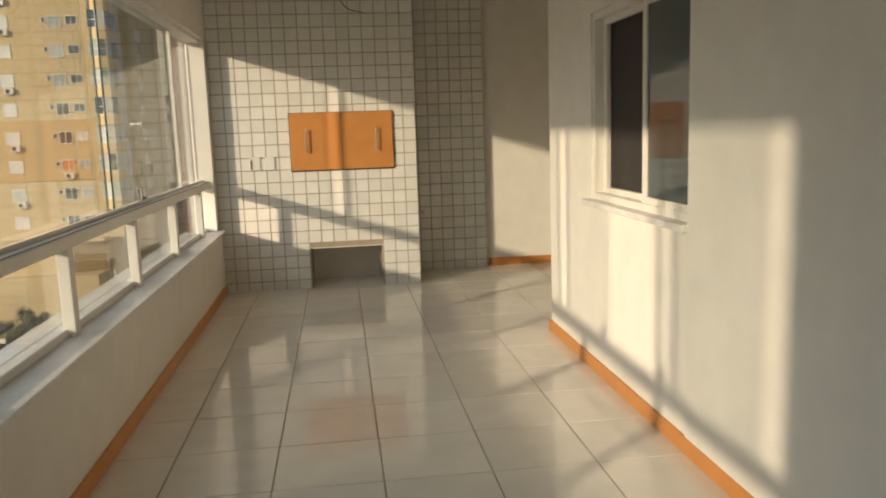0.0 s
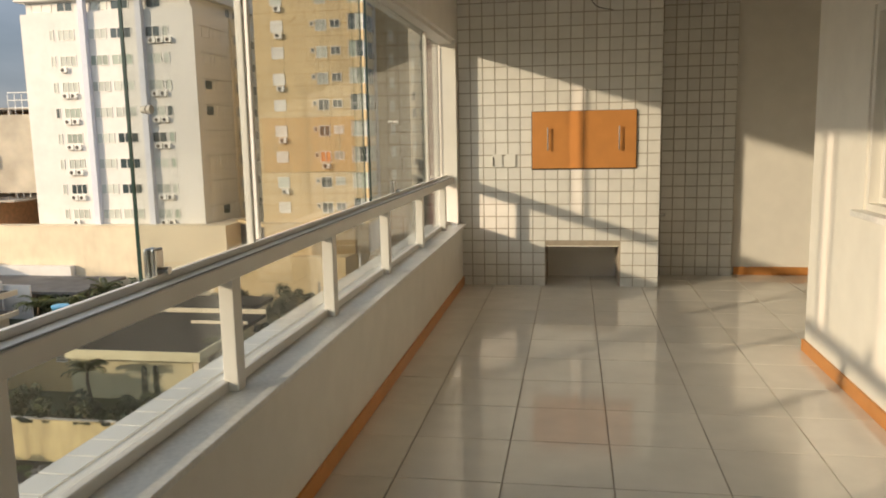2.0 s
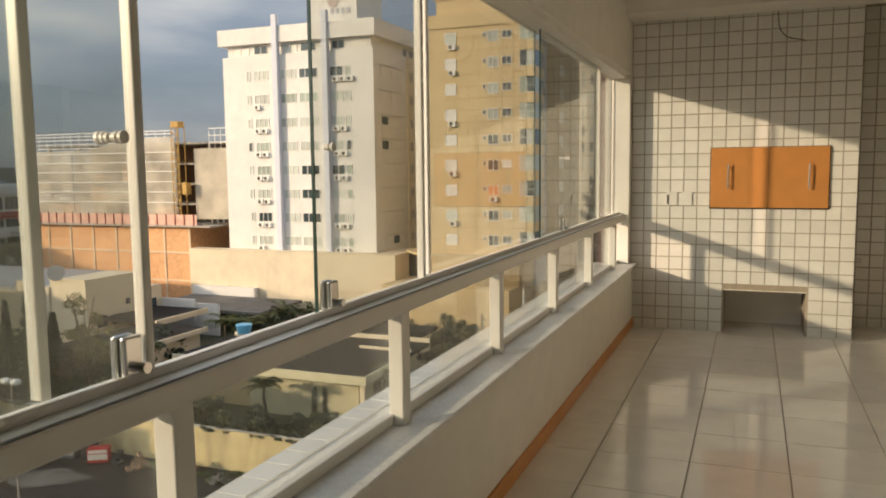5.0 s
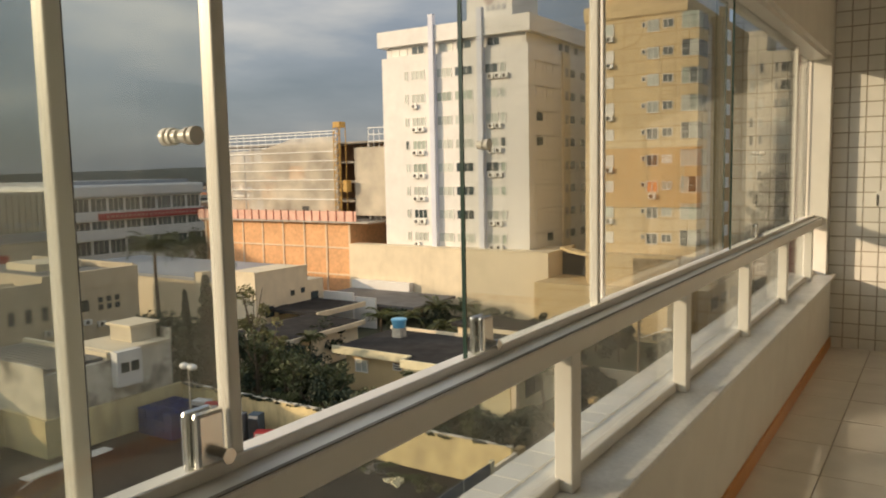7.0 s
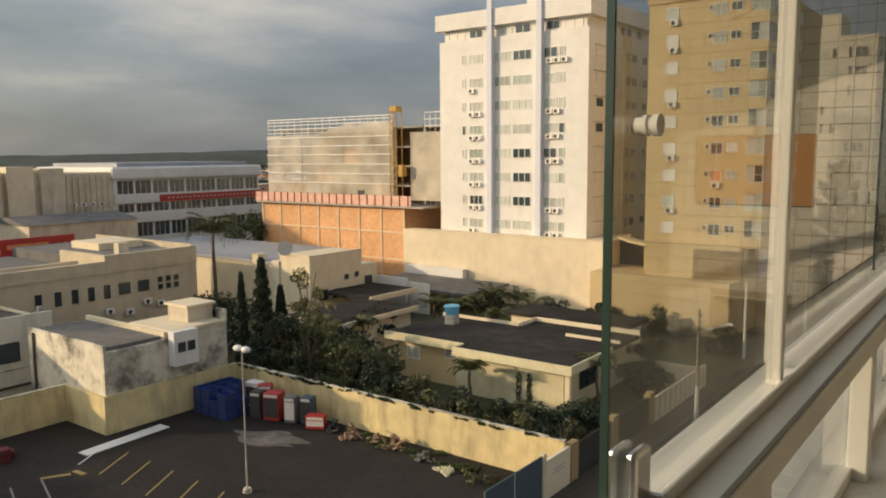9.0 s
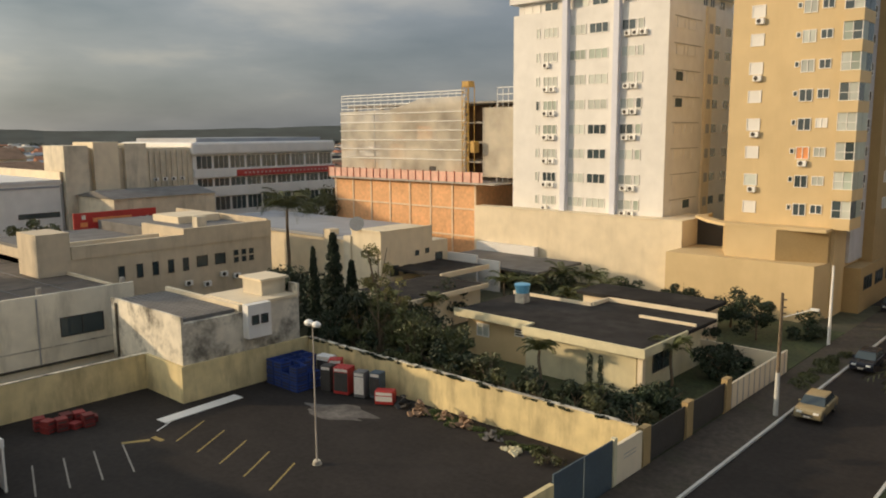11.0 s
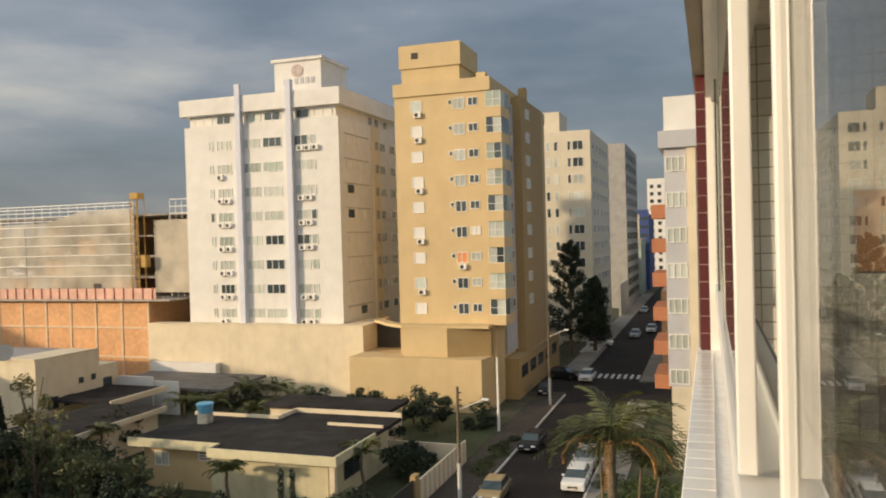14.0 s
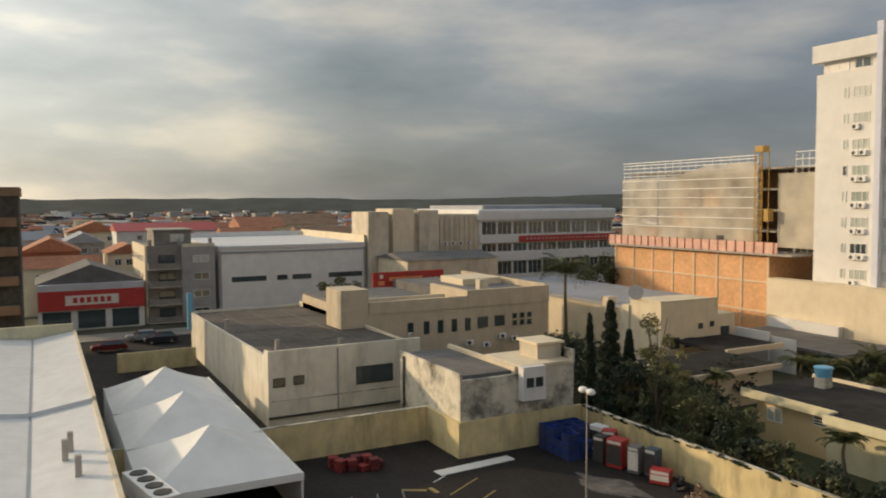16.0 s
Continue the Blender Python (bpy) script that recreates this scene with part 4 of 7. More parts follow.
part("scaffold_net", bm, M["net"], g, "beige scaffold net over the frame")
pt(g, "net_seam", -90.4, -90.25, 85.86, 85.9, -5.4, 4.2, "house_grey", "dark seam in the net")
pt(g, "scaffold_net", -68.6, -59.5, 85.9, 85.93, -4.8, 4.6, "net", "beige scaffold net over the frame")
pole_me = mesh_of("scaffold_pole", cyl(bmesh.new(), (0, 0, 0), (0, 0, 12.4), 0.045, seg=6), M["plastic"])
for i in range(18):
    put("scaffold_pole", pole_me, g, -98.2 + i * 1.54 - o.x, 86.1 - o.y, -5.4 - o.z)
for i in range(8):
    put("scaffold_pole", pole_me, g, -66.2 + i * 0.93 - o.x, 86.1 - o.y, -5.4 - o.z)
bar_me = mesh_of("scaffold_rail", cyl(bmesh.new(), (0, 0, 0), (26.4, 0, 0), 0.07, seg=6), M["plastic"])
for z in (5.0, 5.6, 6.2, 6.7, 7.1):
    put("scaffold_rail", bar_me, g, -98.3 - o.x, 86.1 - o.y, z - o.z)
for z in (-2.6, -1.2, 0.2, 1.6, 2.9, 4.2):
    put("scaffold_rail", bar_me, g, -98.3 - o.x, 85.83 - o.y, z - o.z)
bar2 = mesh_of("scaffold_rail", cyl(bmesh.new(), (0, 0, 0), (6.7, 0, 0), 0.06, seg=6), M["plastic"])
for z in (7.2, 6.3, 5.4, 2.4, -0.4):
    put("scaffold_rail", bar2, g, -66.2 - o.x, 86.1 - o.y, z - o.z)
for k in range(4):
    pt(g, "site_wall", -94 + k * 5.8, -91 + k * 5.8, 87.2, 87.35, -5.4 + 2.75 * (k % 3), -3.2 + 2.75 * (k % 3), "brick", "orange block infill")
pt(g, "doorway", -78.6, -77.4, 85.8, 85.85, -5.4, -3.6, "dark", "dark doorway in the net")
h = thing("hoist_tower", "yellow lattice hoist tower on the unfinished building", "construction hoist", at=(-70.6, 85.2, -5.5))
bm = bmesh.new()
for x in (-0.6, 0.6):
    for y in (-0.6, 0.6):
        cyl(bm, (x, y, 0), (x, y, 13.2), 0.06, seg=6)
part("mast", bm, M["crane"], h)
bm = bmesh.new()
for i in range(12):
    z = i * 1.1
    cyl(bm, (-0.6, -0.6, z), (0.6, -0.6, z + 1.1), 0.06, seg=6)
    cyl(bm, (-0.6, -0.6, z), (0.6, -0.6, z), 0.06, seg=6)
part("lattice", bm, M["crane"], h)
part("hoist_head", B(-0.62, 0.62, -0.62, 0.62, 12.9, 13.7, bevel=0.05), M["crane"], h)
part("hoist_cab", B(0.7, 1.5, -0.5, 0.5, 4, 5.6, bevel=0.04), M["crane"], h)
pt(g, "back_wall", -60.2, -59.8, 87, 99, -5.5, 5.5, "brick_d")
# neighbouring long roofs beside it
g = unit("low_hall", "long low hall with a pale grey roof", "building", -105, -70, 62, 82)
pt(g, "wall", -106, -72.5, 64, 78, GY, -11.6, "cream_wall")
pt(g, "roof", -106.3, -72.2, 63.7, 78.3, -11.6, -11.2, "roof_light2", "pale grey metal roof")
pt(g, "wall_block", -75.5, -74.2, 63.2, 64.6, GY, -10.4, "cream_wall")
g = unit("low_hall", "white low wall with a dark roof beside the garden", "building", -62, -46, 70, 82)
pt(g, "wall", -66.5, -57, 82.0, 82.9, GY, -13.2, "white_wall")
pt(g, "roof", -66.5, -50, 73, 82.0, -14.6, -14.3, "roof_grey", "grey roof")

# white garden-side house
g = unit("white_house", "white two storey house with small dark windows and stepped parapet", "house", -66, -50, 60, 72)
pt(g, "wall", -66.8, -62, 60.2, 68.45, GY, -9.55, "cream_wall")
pt(g, "parapet", -66.9, -61.95, 60.1, 60.35, -9.55, -9.35, "cream_wall")
pt(g, "parapet", -62.2, -61.95, 60.35, 68.5, -9.55, -9.4, "cream_wall")
pt(g, "wall", -66.8, -62.02, 68.45, 71.2, GY, -11.3, "cream_wall")
pt(g, "wall", -62.02, -57.5, 71.2, 71.5, GY, -12.9, "white_wall")
pt(g, "wall", -61.9, -54.6, 71.8, 72, GY, -13.4, "white_wall")
pt(g, "pillar", -68.0, -66.8, 60.0, 61.2, GY, -10.3, "cream_old")
prism(g, "roof", -61.9, -54.8, 61.9, 70, -13.9, -13.6, -13.9, -13.6, "roof_dark", "dark roof")
pt(g, "fascia", -54.8, -54.6, 61.9, 70, -14.0, -13.45, "cream_wall", "cream roof edge")
for a, b, z0, z1 in ((61.55, 62.85, -14.6, -13.4), (63.6, 64.9, -14.6, -13.55), (65.6, 66.2, -12.7, -12.1), (67.3, 67.9, -12.6, -12.0), (69.0, 70.2, -13.9, -12.7)):
    win(g, "x", a, b, z0, z1, -62.0, "winglass", "dark", 0)
aircon(-61.98, 67.6, -14.2, 90)
dish = cyl(bmesh.new(), (-65.6 - g.location.x, 59.95 - g.location.y, -8.75 - GY), (-65.75 - g.location.x, 60.15 - g.location.y, -8.85 - GY), 0.85, 0.35, seg=20)
part("satellite_dish", dish, M["house_grey"], g, "grey satellite dish")
pt(g, "dish_mast", -65.7, -65.6, 60.2, 60.3, -9.4, -8.8, "house_grey")
g = unit("garage_roof", "low garden building with a dark roof and cream fascia", "house", -56, -46, 47, 58)
pt(g, "wall", -55.0, -48.5, 51.4, 61, GY, -13.8, "cream_wall")
pt(g, "roof", -55.6, -48.0, 50.6, 61.4, -13.8, -13.55, "roof_dark", "dark flat roof")
pt(g, "fascia", -55.6, -48.0, 50.5, 50.6, -13.95, -13.5, "cream_wall", "cream roof edge")
pt(g, "fascia", -48.0, -47.85, 50.5, 61.5, -13.95, -13.5, "cream_wall", "cream roof edge")

# garden house with dark roofs
g = unit("garden_house", "single storey cream house with dark flat roofs and pale fascia", "house", -42, -24, 50, 66)
pt(g, "wall", -41.3, -34.6, 50.6, 57.6, GY, -13.55, "tan_wall", "ochre house wall")
pt(g, "wall", -34.6, -25.2, 49.6, 60, GY, -13.55, "pale_yellow", "pale yellow house wall")
pt(g, "roof", -42.0, -34.0, 49.9, 58.0, -13.5, -13.22, "roof_dark", "weathered dark flat roof")
pt(g, "roof", -34.0, -24.2, 48.6, 60.6, -13.5, -13.22, "roof_dark", "weathered dark flat roof")
pt(g, "roof", -38.0, -25.8, 62.0, 66.4, -13.3, -13.0, "roof_dark", "weathered dark flat roof")
pt(g, "wall", -37.5, -26.4, 62.4, 66.0, GY, -13.35, "cream_wall")
pt(g, "fascia", -42.15, -34.0, 49.75, 49.9, -13.75, -13.1, "pale_yellow", "pale yellow fascia")
pt(g, "fascia", -34.15, -34.0, 48.45, 49.75, -13.75, -13.1, "pale_yellow", "pale yellow fascia")
pt(g, "fascia", -34.0, -24.0, 48.45, 48.6, -13.75, -13.1, "pale_yellow", "pale yellow fascia")
pt(g, "fascia", -24.2, -24.05, 48.6, 55.2, -13.75, -13.1, "pale_yellow", "pale yellow fascia")
pt(g, "fascia", -42.15, -34.0, 58.0, 58.15, -13.4, -12.95, "cream_wall", "cream roof upstand")
pt(g, "fascia", -34.0, -33.8, 58.15, 60.75, -13.2, -12.9, "cream_wall", "cream roof upstand")
pt(g, "fascia", -33.8, -24.2, 60.6, 60.75, -13.4, -12.85, "cream_wall", "cream roof upstand")
pt(g, "fascia", -29.0, -24.3, 57.0, 57.15, -13.25, -13.0, "cream_wall", "cream roof upstand")
pt(g, "vent_window", -36.4, -35.5, 50.55, 50.6, -14.7, -14.1, "plastic", "white louvred vent")
for z in (-14.6, -14.4, -14.2):
    pt(g, "louvre", -36.3, -35.6, 50.52, 50.55, z, z + 0.1, "dark")
win(g, "y", -40.3, -39.0, -15.3, -14.2, 50.6, "curtain", "alu", 1)
pt(g, "pillar", -24.9, -24.5, 49.2, 49.6, GY, -13.5, "cream_wall")
win(g, "x", 52, 55, -15.8, -14.0, -25.2, "winglass", "dark", 1)
t = thing("water_tank", "light blue plastic water tank on a low stand on the roof", "water tank", at=(-39.3, 55.5, -13.22))
bm = cyl(bmesh.new(), (0, 0, 0.85), (0, 0, 1.55), 0.55, 0.68, seg=24)
part("tank", bm, M["cyan"], t)
part("lid", cyl(bmesh.new(), (0, 0, 1.55), (0, 0, 1.63), 0.72, 0.66, seg=24), M["cyan"], t)
part("stand", B(-0.45, 0.45, -0.45, 0.45, 0, 0.85), M["old_wall"], t, "stained concrete stand")


# lot wall, gate and fence
g = thing("perimeter_wall", "stained yellow rendered wall round the parking lot", "wall", at=(-50, 28, GY))
pt(g, "wall_panel", -53.3, -53.0, 4, 28.4, GY, -14.4, "yellow_wall")
pt(g, "wall_panel", -53.0, -48.1, 28.15, 28.4, GY, -14.4, "yellow_wall")
pt(g, "wall_panel", -48.1, -47.85, 28.15, 39.0, GY, -14.4, "yellow_wall")
pt(g, "wall_panel", -47.85, -19.5, 39.0, 39.25, GY, -14.45, "yellow_wall")
pt(g, "coping", -47.85, -19.5, 38.98, 39.27, -14.45, -14.41, "old_wall", "dark mouldy coping")
pt(g, "coping", -53.32, -52.98, 4, 28.4, -14.4, -14.36, "old_wall", "dark mouldy coping")
g = thing("street_fence", "street fence with blue gates, cream panels and dark garden gates", "fence", at=(-19.35, 45, GY))
pt(g, "wall_panel", -19.5, -19.25, 10, 30.8, GY, -14.8, "yellow_wall")
pt(g, "gate", -19.42, -19.34, 30.9, 33.5, GY, -14.4, "gate_blue", "blue-grey metal gate leaf")
pt(g, "gate", -19.42, -19.34, 33.6, 36.3, GY, -14.4, "gate_blue", "blue-grey metal gate leaf")
pt(g, "post", -19.5, -19.25, 36.3, 36.6, GY, -14.3, "pale_yellow")
pt(g, "sign_wall", -19.45, -19.25, 36.6, 39.3, GY, -14.75, "cream_wall", "cream wall panel with faint painted lines")
for z in (-15.7, -15.5):
    pt(g, "sign_bar", -19.25, -19.24, 37.3, 38.6, z, z + 0.05, "concrete", "faint unreadable painted writing")
for y in (39.4, 44.8, 50.6):
    pt(g, "pillar", -19.6, -19.2, y, y + 0.8, GY, -14.65, "tan_dark", "brown fence pillar")
for y0, y1 in ((40.2, 44.8), (45.6, 50.6)):
    pt(g, "gate", -19.42, -19.36, y0, y1, GY + 0.1, -14.9, "dark", "dark metal garden gate")
pt(g, "wall_panel", -19.45, -19.3, 51.4, 62.3, GY, -15.2, "cream_wall", "cream stained fence wall")
for i in range(11):
    pt(g, "fence_rib", -19.3, -19.27, 51.6 + i, 51.7 + i, GY, -15.2, "concrete")
pt(g, "wall_panel", -30, -19.5, 62.3, 62.5, GY, -15.6, "cream_wall", "cream stained fence wall")

# white shed with dark roof
g = unit("white_shed", "white stained warehouse with a dark fibre cement roof", "building", -98, -62, 18, 32)
o = g.matrix_basis.translation


prism(g, "wall", -97.5, -63.2, 18.3, 18.55, GY, -11.95, GY, -11.25, "shed_wall")
pt(g, "wall", -63.2, -62.25, 18.3, 18.55, GY, -10.8, "shed_wall")
pt(g, "wall", -62.25, -62.0, 18.3, 32, GY, -10.75, "shed_wall")
pt(g, "wall", -97.5, -62.25, 31.8, 32, GY, -11.4, "cream_wall")
pt(g, "wall", -97.5, -97.3, 18.55, 31.8, GY, -11.8, "shed_wall")
prism(g, "roof", -97.3, -62.25, 18.55, 31.8, -12.5, -12.1, -11.9, -11.5, "roof_dark2", "dark corrugated fibre cement roof")
for y in (21.5, 24.8, 28.4):
    prism(g, "roof_seam", -97.2, -62.4, y, y + 0.12, -12.1, -12.05, -11.5, -11.45, "roof_grey")
for x in (-88, -79, -70.5):
    zt = -11.5 - 0.6 * (-62.25 - x) / 35.05
    pt(g, "roof_seam", x, x + 0.1, 18.6, 31.7, zt - 0.05, zt + 0.04, "roof_grey")
pt(g, "stain_band", -62.0, -61.97, 18.6, 31.9, -14.95, -14.85, "old_wall", "thin stained moulding")
pt(g, "down_pipe", -61.98, -61.88, 24.2, 24.3, -16.1, -11.0, "house_grey")
win(g, "x", 25.9, 29.3, -14.3, -12.75, -62.0, "winglass", "dark", 1)
win(g, "x", 18.7, 19.7, -13.75, -13.0, -62.0, "winglass", "dark", 0)
win(g, "x", 20.4, 21.3, -13.7, -12.95, -62.0, "winglass", "dark", 0)
pt(g, "ledge", -62.0, -61.8, 18.3, 32, -16.3, -16.15, "dark_stone", "dark mouldy ledge")
pt(g, "blue_sign", -97.9, -97.5, 17.9, 18.5, -14, -9.6, "cyan", "narrow blue sign board")
for x, y in ((-66, 20), (-80, 18.7), (-64, 25), (-63.5, 31.5)):
    pt(g, "roof_vent", x, x + 0.35, y, y + 0.35, -11.5, -10.5, "concrete")

g = unit("yellow_yard_wall", "stained yellow yard wall beside the street and tents", "wall", -90.3, -90, 9.3, 17.5)
pt(g, "wall_panel", -90.3, -90.0, 9.3, 17.5, GY, -14.9, "yellow_wall")

# mouldy annex and small rooftop hut
g = unit("mouldy_annex", "mouldy white annex with a grey corrugated roof", "building", -58, -48, 28.5, 33.4)
pt(g, "wall", -58.5, -48.12, 28.42, 33.4, GY, -11.5, "old_wall")
pt(g, "parapet", -58.5, -48.1, 28.4, 28.6, -11.5, -11.0, "old_wall")
pt(g, "roof", -58.6, -48.6, 28.7, 33.0, -11.5, -11.25, "roof_grey", "grey corrugated roof")
for i in range(9):
    pt(g, "roof_rib", -58.5, -48.7, 28.9 + i * 0.45, 28.96 + i * 0.45, -11.25, -11.2, "roof_grey")
pt(g, "parapet", -58.9, -48.3, 33.1, 33.4, -11.5, -10.95, "cream_wall")
pt(g, "pipe", -57.6, -57.45, 28.25, 28.4, -15.5, -11.3, "dark_stone")
g = unit("small_hut", "small white flat roofed block beside the annex", "building", -53, -48, 33.5, 38.5)
pt(g, "wall", -52.8, -48.15, 33.45, 38.4, GY, -11.1, "old_wall")
pt(g, "roof", -53.2, -48.0, 33.42, 38.2, -11.1, -10.88, "cream_wall", "pale flat roof slab")
pt(g, "hut", -51.9, -49.4, 35.9, 38.1, -10.88, -9.75, "cream_old", "small cream roof hut")
pt(g, "hut_roof", -52.1, -49.2, 35.7, 38.3, -9.75, -9.58, "cream_wall")
pt(g, "parapet", -49.2, -48.1, 38.25, 38.45, -11.1, -10.1, "old_wall")
pt(g, "bay", -48.1, -47.4, 33.3, 35.3, -13.4, -10.9, "white_wall", "white projecting bay")
win(g, "x", 33.6, 34.2, -12.4, -11.7, -47.4, "winglass", "dark", 0)
win(g, "x", 34.4, 35.0, -12.4, -11.7, -47.4, "winglass", "dark", 0)

# long beige building
g = unit("beige_building", "long beige rendered building with dark narrow windows", "building", -100, -75, 27, 60)
pt(g, "wall", -96, -75, 31.8, 55, GY, -10.4, "beige_wall")
pt(g, "parapet", -75.4, -74.9, 32.4, 44.0, -10.4, -9.15, "beige_wall")
pt(g, "parapet", -75.4, -74.9, 44.0, 55, -10.4, -8.55, "beige_wall")
pt(g, "cross_parapet", -84.0, -75.4, 44.0, 44.4, -10.4, -8.55, "beige_wall")
pt(g, "tower_block", -79.5, -74.88, 29.3, 32.3, GY, -7.75, "beige_wall")
pt(g, "roof", -96, -75.4, 32, 44.0, -10.4, -10.1, "roof_grey")
pt(g, "roof", -96, -75.4, 44.4, 55, -10.4, -9.1, "roof_grey")
pt(g, "roof_edge", -79.5, -79.2, 33.5, 43.5, -10.1, -9.3, "cream_wall", "pale roof upstand")
pt(g, "roof_room", -90, -84, 48.5, 54, -9.1, -8.3, "cream_wall")
pt(g, "roof_box", -80.0, -79.0, 48.0, 49.2, -9.1, -7.9, "cream_old")
pt(g, "parapet", -95.7, -75.4, 54.7, 55, -9.5, -8.4, "beige_wall")
for i, y in enumerate((36.8, 38.7, 40.4, 42.1, 43.8)):
    win(g, "x", y, y + 0.65, -13.0, -11.6, -75.0, "winglass", "dark", 0)
for y in (45.4, 47.6, ):
    win(g, "x", y, y + 1.3, -12.8, -11.6, -75.0, "winglass", "dark", 0)
for y in (50.0, 51.0, 52.0):
    for z in (-12.9, -12.1):
        win(g, "x", y, y + 0.55, z, z + 0.6, -75.0, "winglass", "dark", 0)
for y, z in ((44.2, -14.6), (46.4, -15.0), (48.5, -14.2), (50.1, -14.6)):
    aircon(-74.88, y, z, 90)

# mall with red band
g = unit("shopping_building", "three storey pale commercial building with a red banner band", "building", -150, -124, 50, 105)
pt(g, "wall", -150, -124, 74, 105.2, GY, -2.4, "white_wall")
pt(g, "wall", -138, -124.2, 62, 74, GY, -1.0, "cream_old")
for k, (y0, y1, z1, m) in enumerate(((51.9, 55.6, -0.4, "cream_old"), (56.6, 60.6, 0.1, "cream_wall"), (61.8, 65.5, -0.2, "cream_old"))):
    pt(g, "wall", -131, -123.2 - 0.3 * k, y0, y1, GY, z1, m)
pt(g, "wall", -131, -124.6, 55.6, 56.6, GY, -0.8, "cream_old")
pt(g, "wall", -131, -124.6, 60.6, 61.8, GY, -0.8, "cream_old")
for i in range(8):
    pt(g, "pilaster", -124.2, -123.9, 66 + i * 1.0, 66.35 + i * 1.0, GY, -1.4, "cream_old")
pt(g, "roof_band", -150, -123.3, 73.6, 105.6, -2.4, -0.2, "white_wall", "pale rounded roof band", bevel=0.4)
pt(g, "roof", -148, -126, 76, 104, -0.2, 0.5, "roof_light2", "grey roof")
for z0, z1 in ((-6.4, -4.9), (-9.8, -8.1)):
    pt(g, "floor_band", -124, -123.5, 74, 105.4, z0, z1, "white_wall")
for r, (z0, z1) in enumerate(((-4.9, -2.5), (-8.1, -6.5), (-12.4, -9.9))):
    for i in range(9):
        y = 74.6 + i * 3.4
        win(g, "x", y, y + 3.1, z0, z1, -124.0, "winglass", "alu", 2)
pt(g, "banner", -123.5, -123.4, 82.4, 105.3, -6.4, -5.2, "red", "long red banner with pale bars")
for i in range(22):
    pt(g, "sign_bar", -123.4, -123.38, 84 + i * 0.9, 84.4 + i * 0.9, -5.95, -5.65, "faded", "pale bar of unreadable writing")
for i in range(4):
    aircon(-124.1, 67 + i * 1.6, -6.5, 90)

# white hall
g = unit("white_hall", "white windowless hall with a flat pale roof", "building", -160, -124, 27, 53)
pt(g, "wall", -160, -124, 27.1, 51.7, GY, -5.9, "white_wall")
for y in (27.1, 51.3):
    pt(g, "frame_strip", -124, -123.9, y, y + 0.35, GY, -6.2, "house_grey")
pt(g, "frame_strip", -124, -123.9, 27.5, 51.2, -6.7, -6.4, "roof_light2")
pt(g, "parapet", -160, -124, 51.4, 51.7, -5.5, -4.3, "cream_wall")
pt(g, "parapet", -160, -159.7, 27, 51.4, -5.5, -4.6, "white_wall")
pt(g, "roof", -160.3, -123.8, 27.0, 51.4, -5.9, -5.5, "roof_light", "pale metal roof")
for a, b in ((29, 34.5), (36.3, 38.0), (38.8, 42), (45, 51)):
    win(g, "x", a, b, -11.2, -10.4, -124.0, "winglass", "dark", 3)
# low roofs between
g = unit("low_hall", "low grey roofed store with a cream front", "building", -110, -98, 40, 60)
pt(g, "wall", -123, -111, 53.5, 70, GY, -8.0, "cream_old")
gable(g, "roof", -123.3, -110.7, 53.2, 70.3, -8.0, -7.0, "roof_grey", "grey corrugated roof")
g = unit("billboard", "large red supermarket billboard on posts", "billboard", -98, -97.6, 42, 53)
pt(g, "panel", -98.0, -97.8, 42.2, 53.0, -11.6, -8.3, "red", "red panel with pale and orange print")
for z, a, b, m in ((-9.3, 44.6, 49.6, "orange_cloth"), (-10.4, 46.8, 50.0, "faded_w"), (-9.8, 43.0, 43.9, "orange_cloth"), (-8.9, 43.2, 43.7, "faded_w")):
    pt(g, "print_bar", -97.8, -97.78, a, b, z - 0.25, z + 0.3, m)
for y in (42.8, 47.5, 52.3):
    pt(g, "post", -98.3, -98.05, y, y + 0.2, GY, -8.4, "concrete")
fc = bpy.data.curves.new("figures", "FONT")
fc.body, fc.size, fc.extrude = "10", 2.0, 0.01
tmp = bpy.data.objects.new("tmp", fc)
me = bpy.data.meshes.new_from_object(tmp)
me.materials.append(M["faded_w"])
f = new("figures", me)
f.parent = g
f.matrix_basis = pose(-97.76 - g.matrix_basis.translation.x, 50.3 - g.matrix_basis.translation.y, -10.6 - GY, 90, 0, 90)

# shop and grey apartment house
g = unit("red_shop", "single storey shop with a wide red sign front and grey roof", "shop", -140, -124, 1, 16)
pt(g, "wall", -140, -124, 1.8, 16.0, GY, -10.6, "white_wall")
pt(g, "sign_front", -124, -123.6, 1.8, 16.0, -14.0, -11.2, "red", "wide red sign front")
pt(g, "roof_front", -125, -123.7, 1.8, 16.0, -11.2, -10.3, "grey_wall")
gable(g, "roof", -139, -125, 1.5, 16.2, -10.3, -7.6, "roof_grey", "grey pitched metal roof", "x")
pt(g, "sign_plate", -123.6, -123.55, 5.3, 12.4, -13.3, -11.9, "faded_w", "white plate with red bars")
for i in range(6):
    pt(g, "sign_bar", -123.55, -123.53, 6.3 + i * 0.9, 6.9 + i * 0.9, -13.0, -12.2, "red", "red bar in place of a brand name")
for i in range(3):
    pt(g, "shop_window", -124.02, -123.95, 2.3 + i * 4.6, 6.0 + i * 4.6, GY + 0.2, -14.2, "winglass")
g2 = unit("grey_apartment_house", "four storey grey and cream apartment house with balconies", "building", -136, -124, 14, 27)
pt(g2, "wall", -138, -124.6, 16.6, 21.5, GY, -5.2, "paving", "weathered beige balcony bay")
pt(g2, "wall", -138, -124, 21.5, 26.5, GY, -5.4, "house_grey")
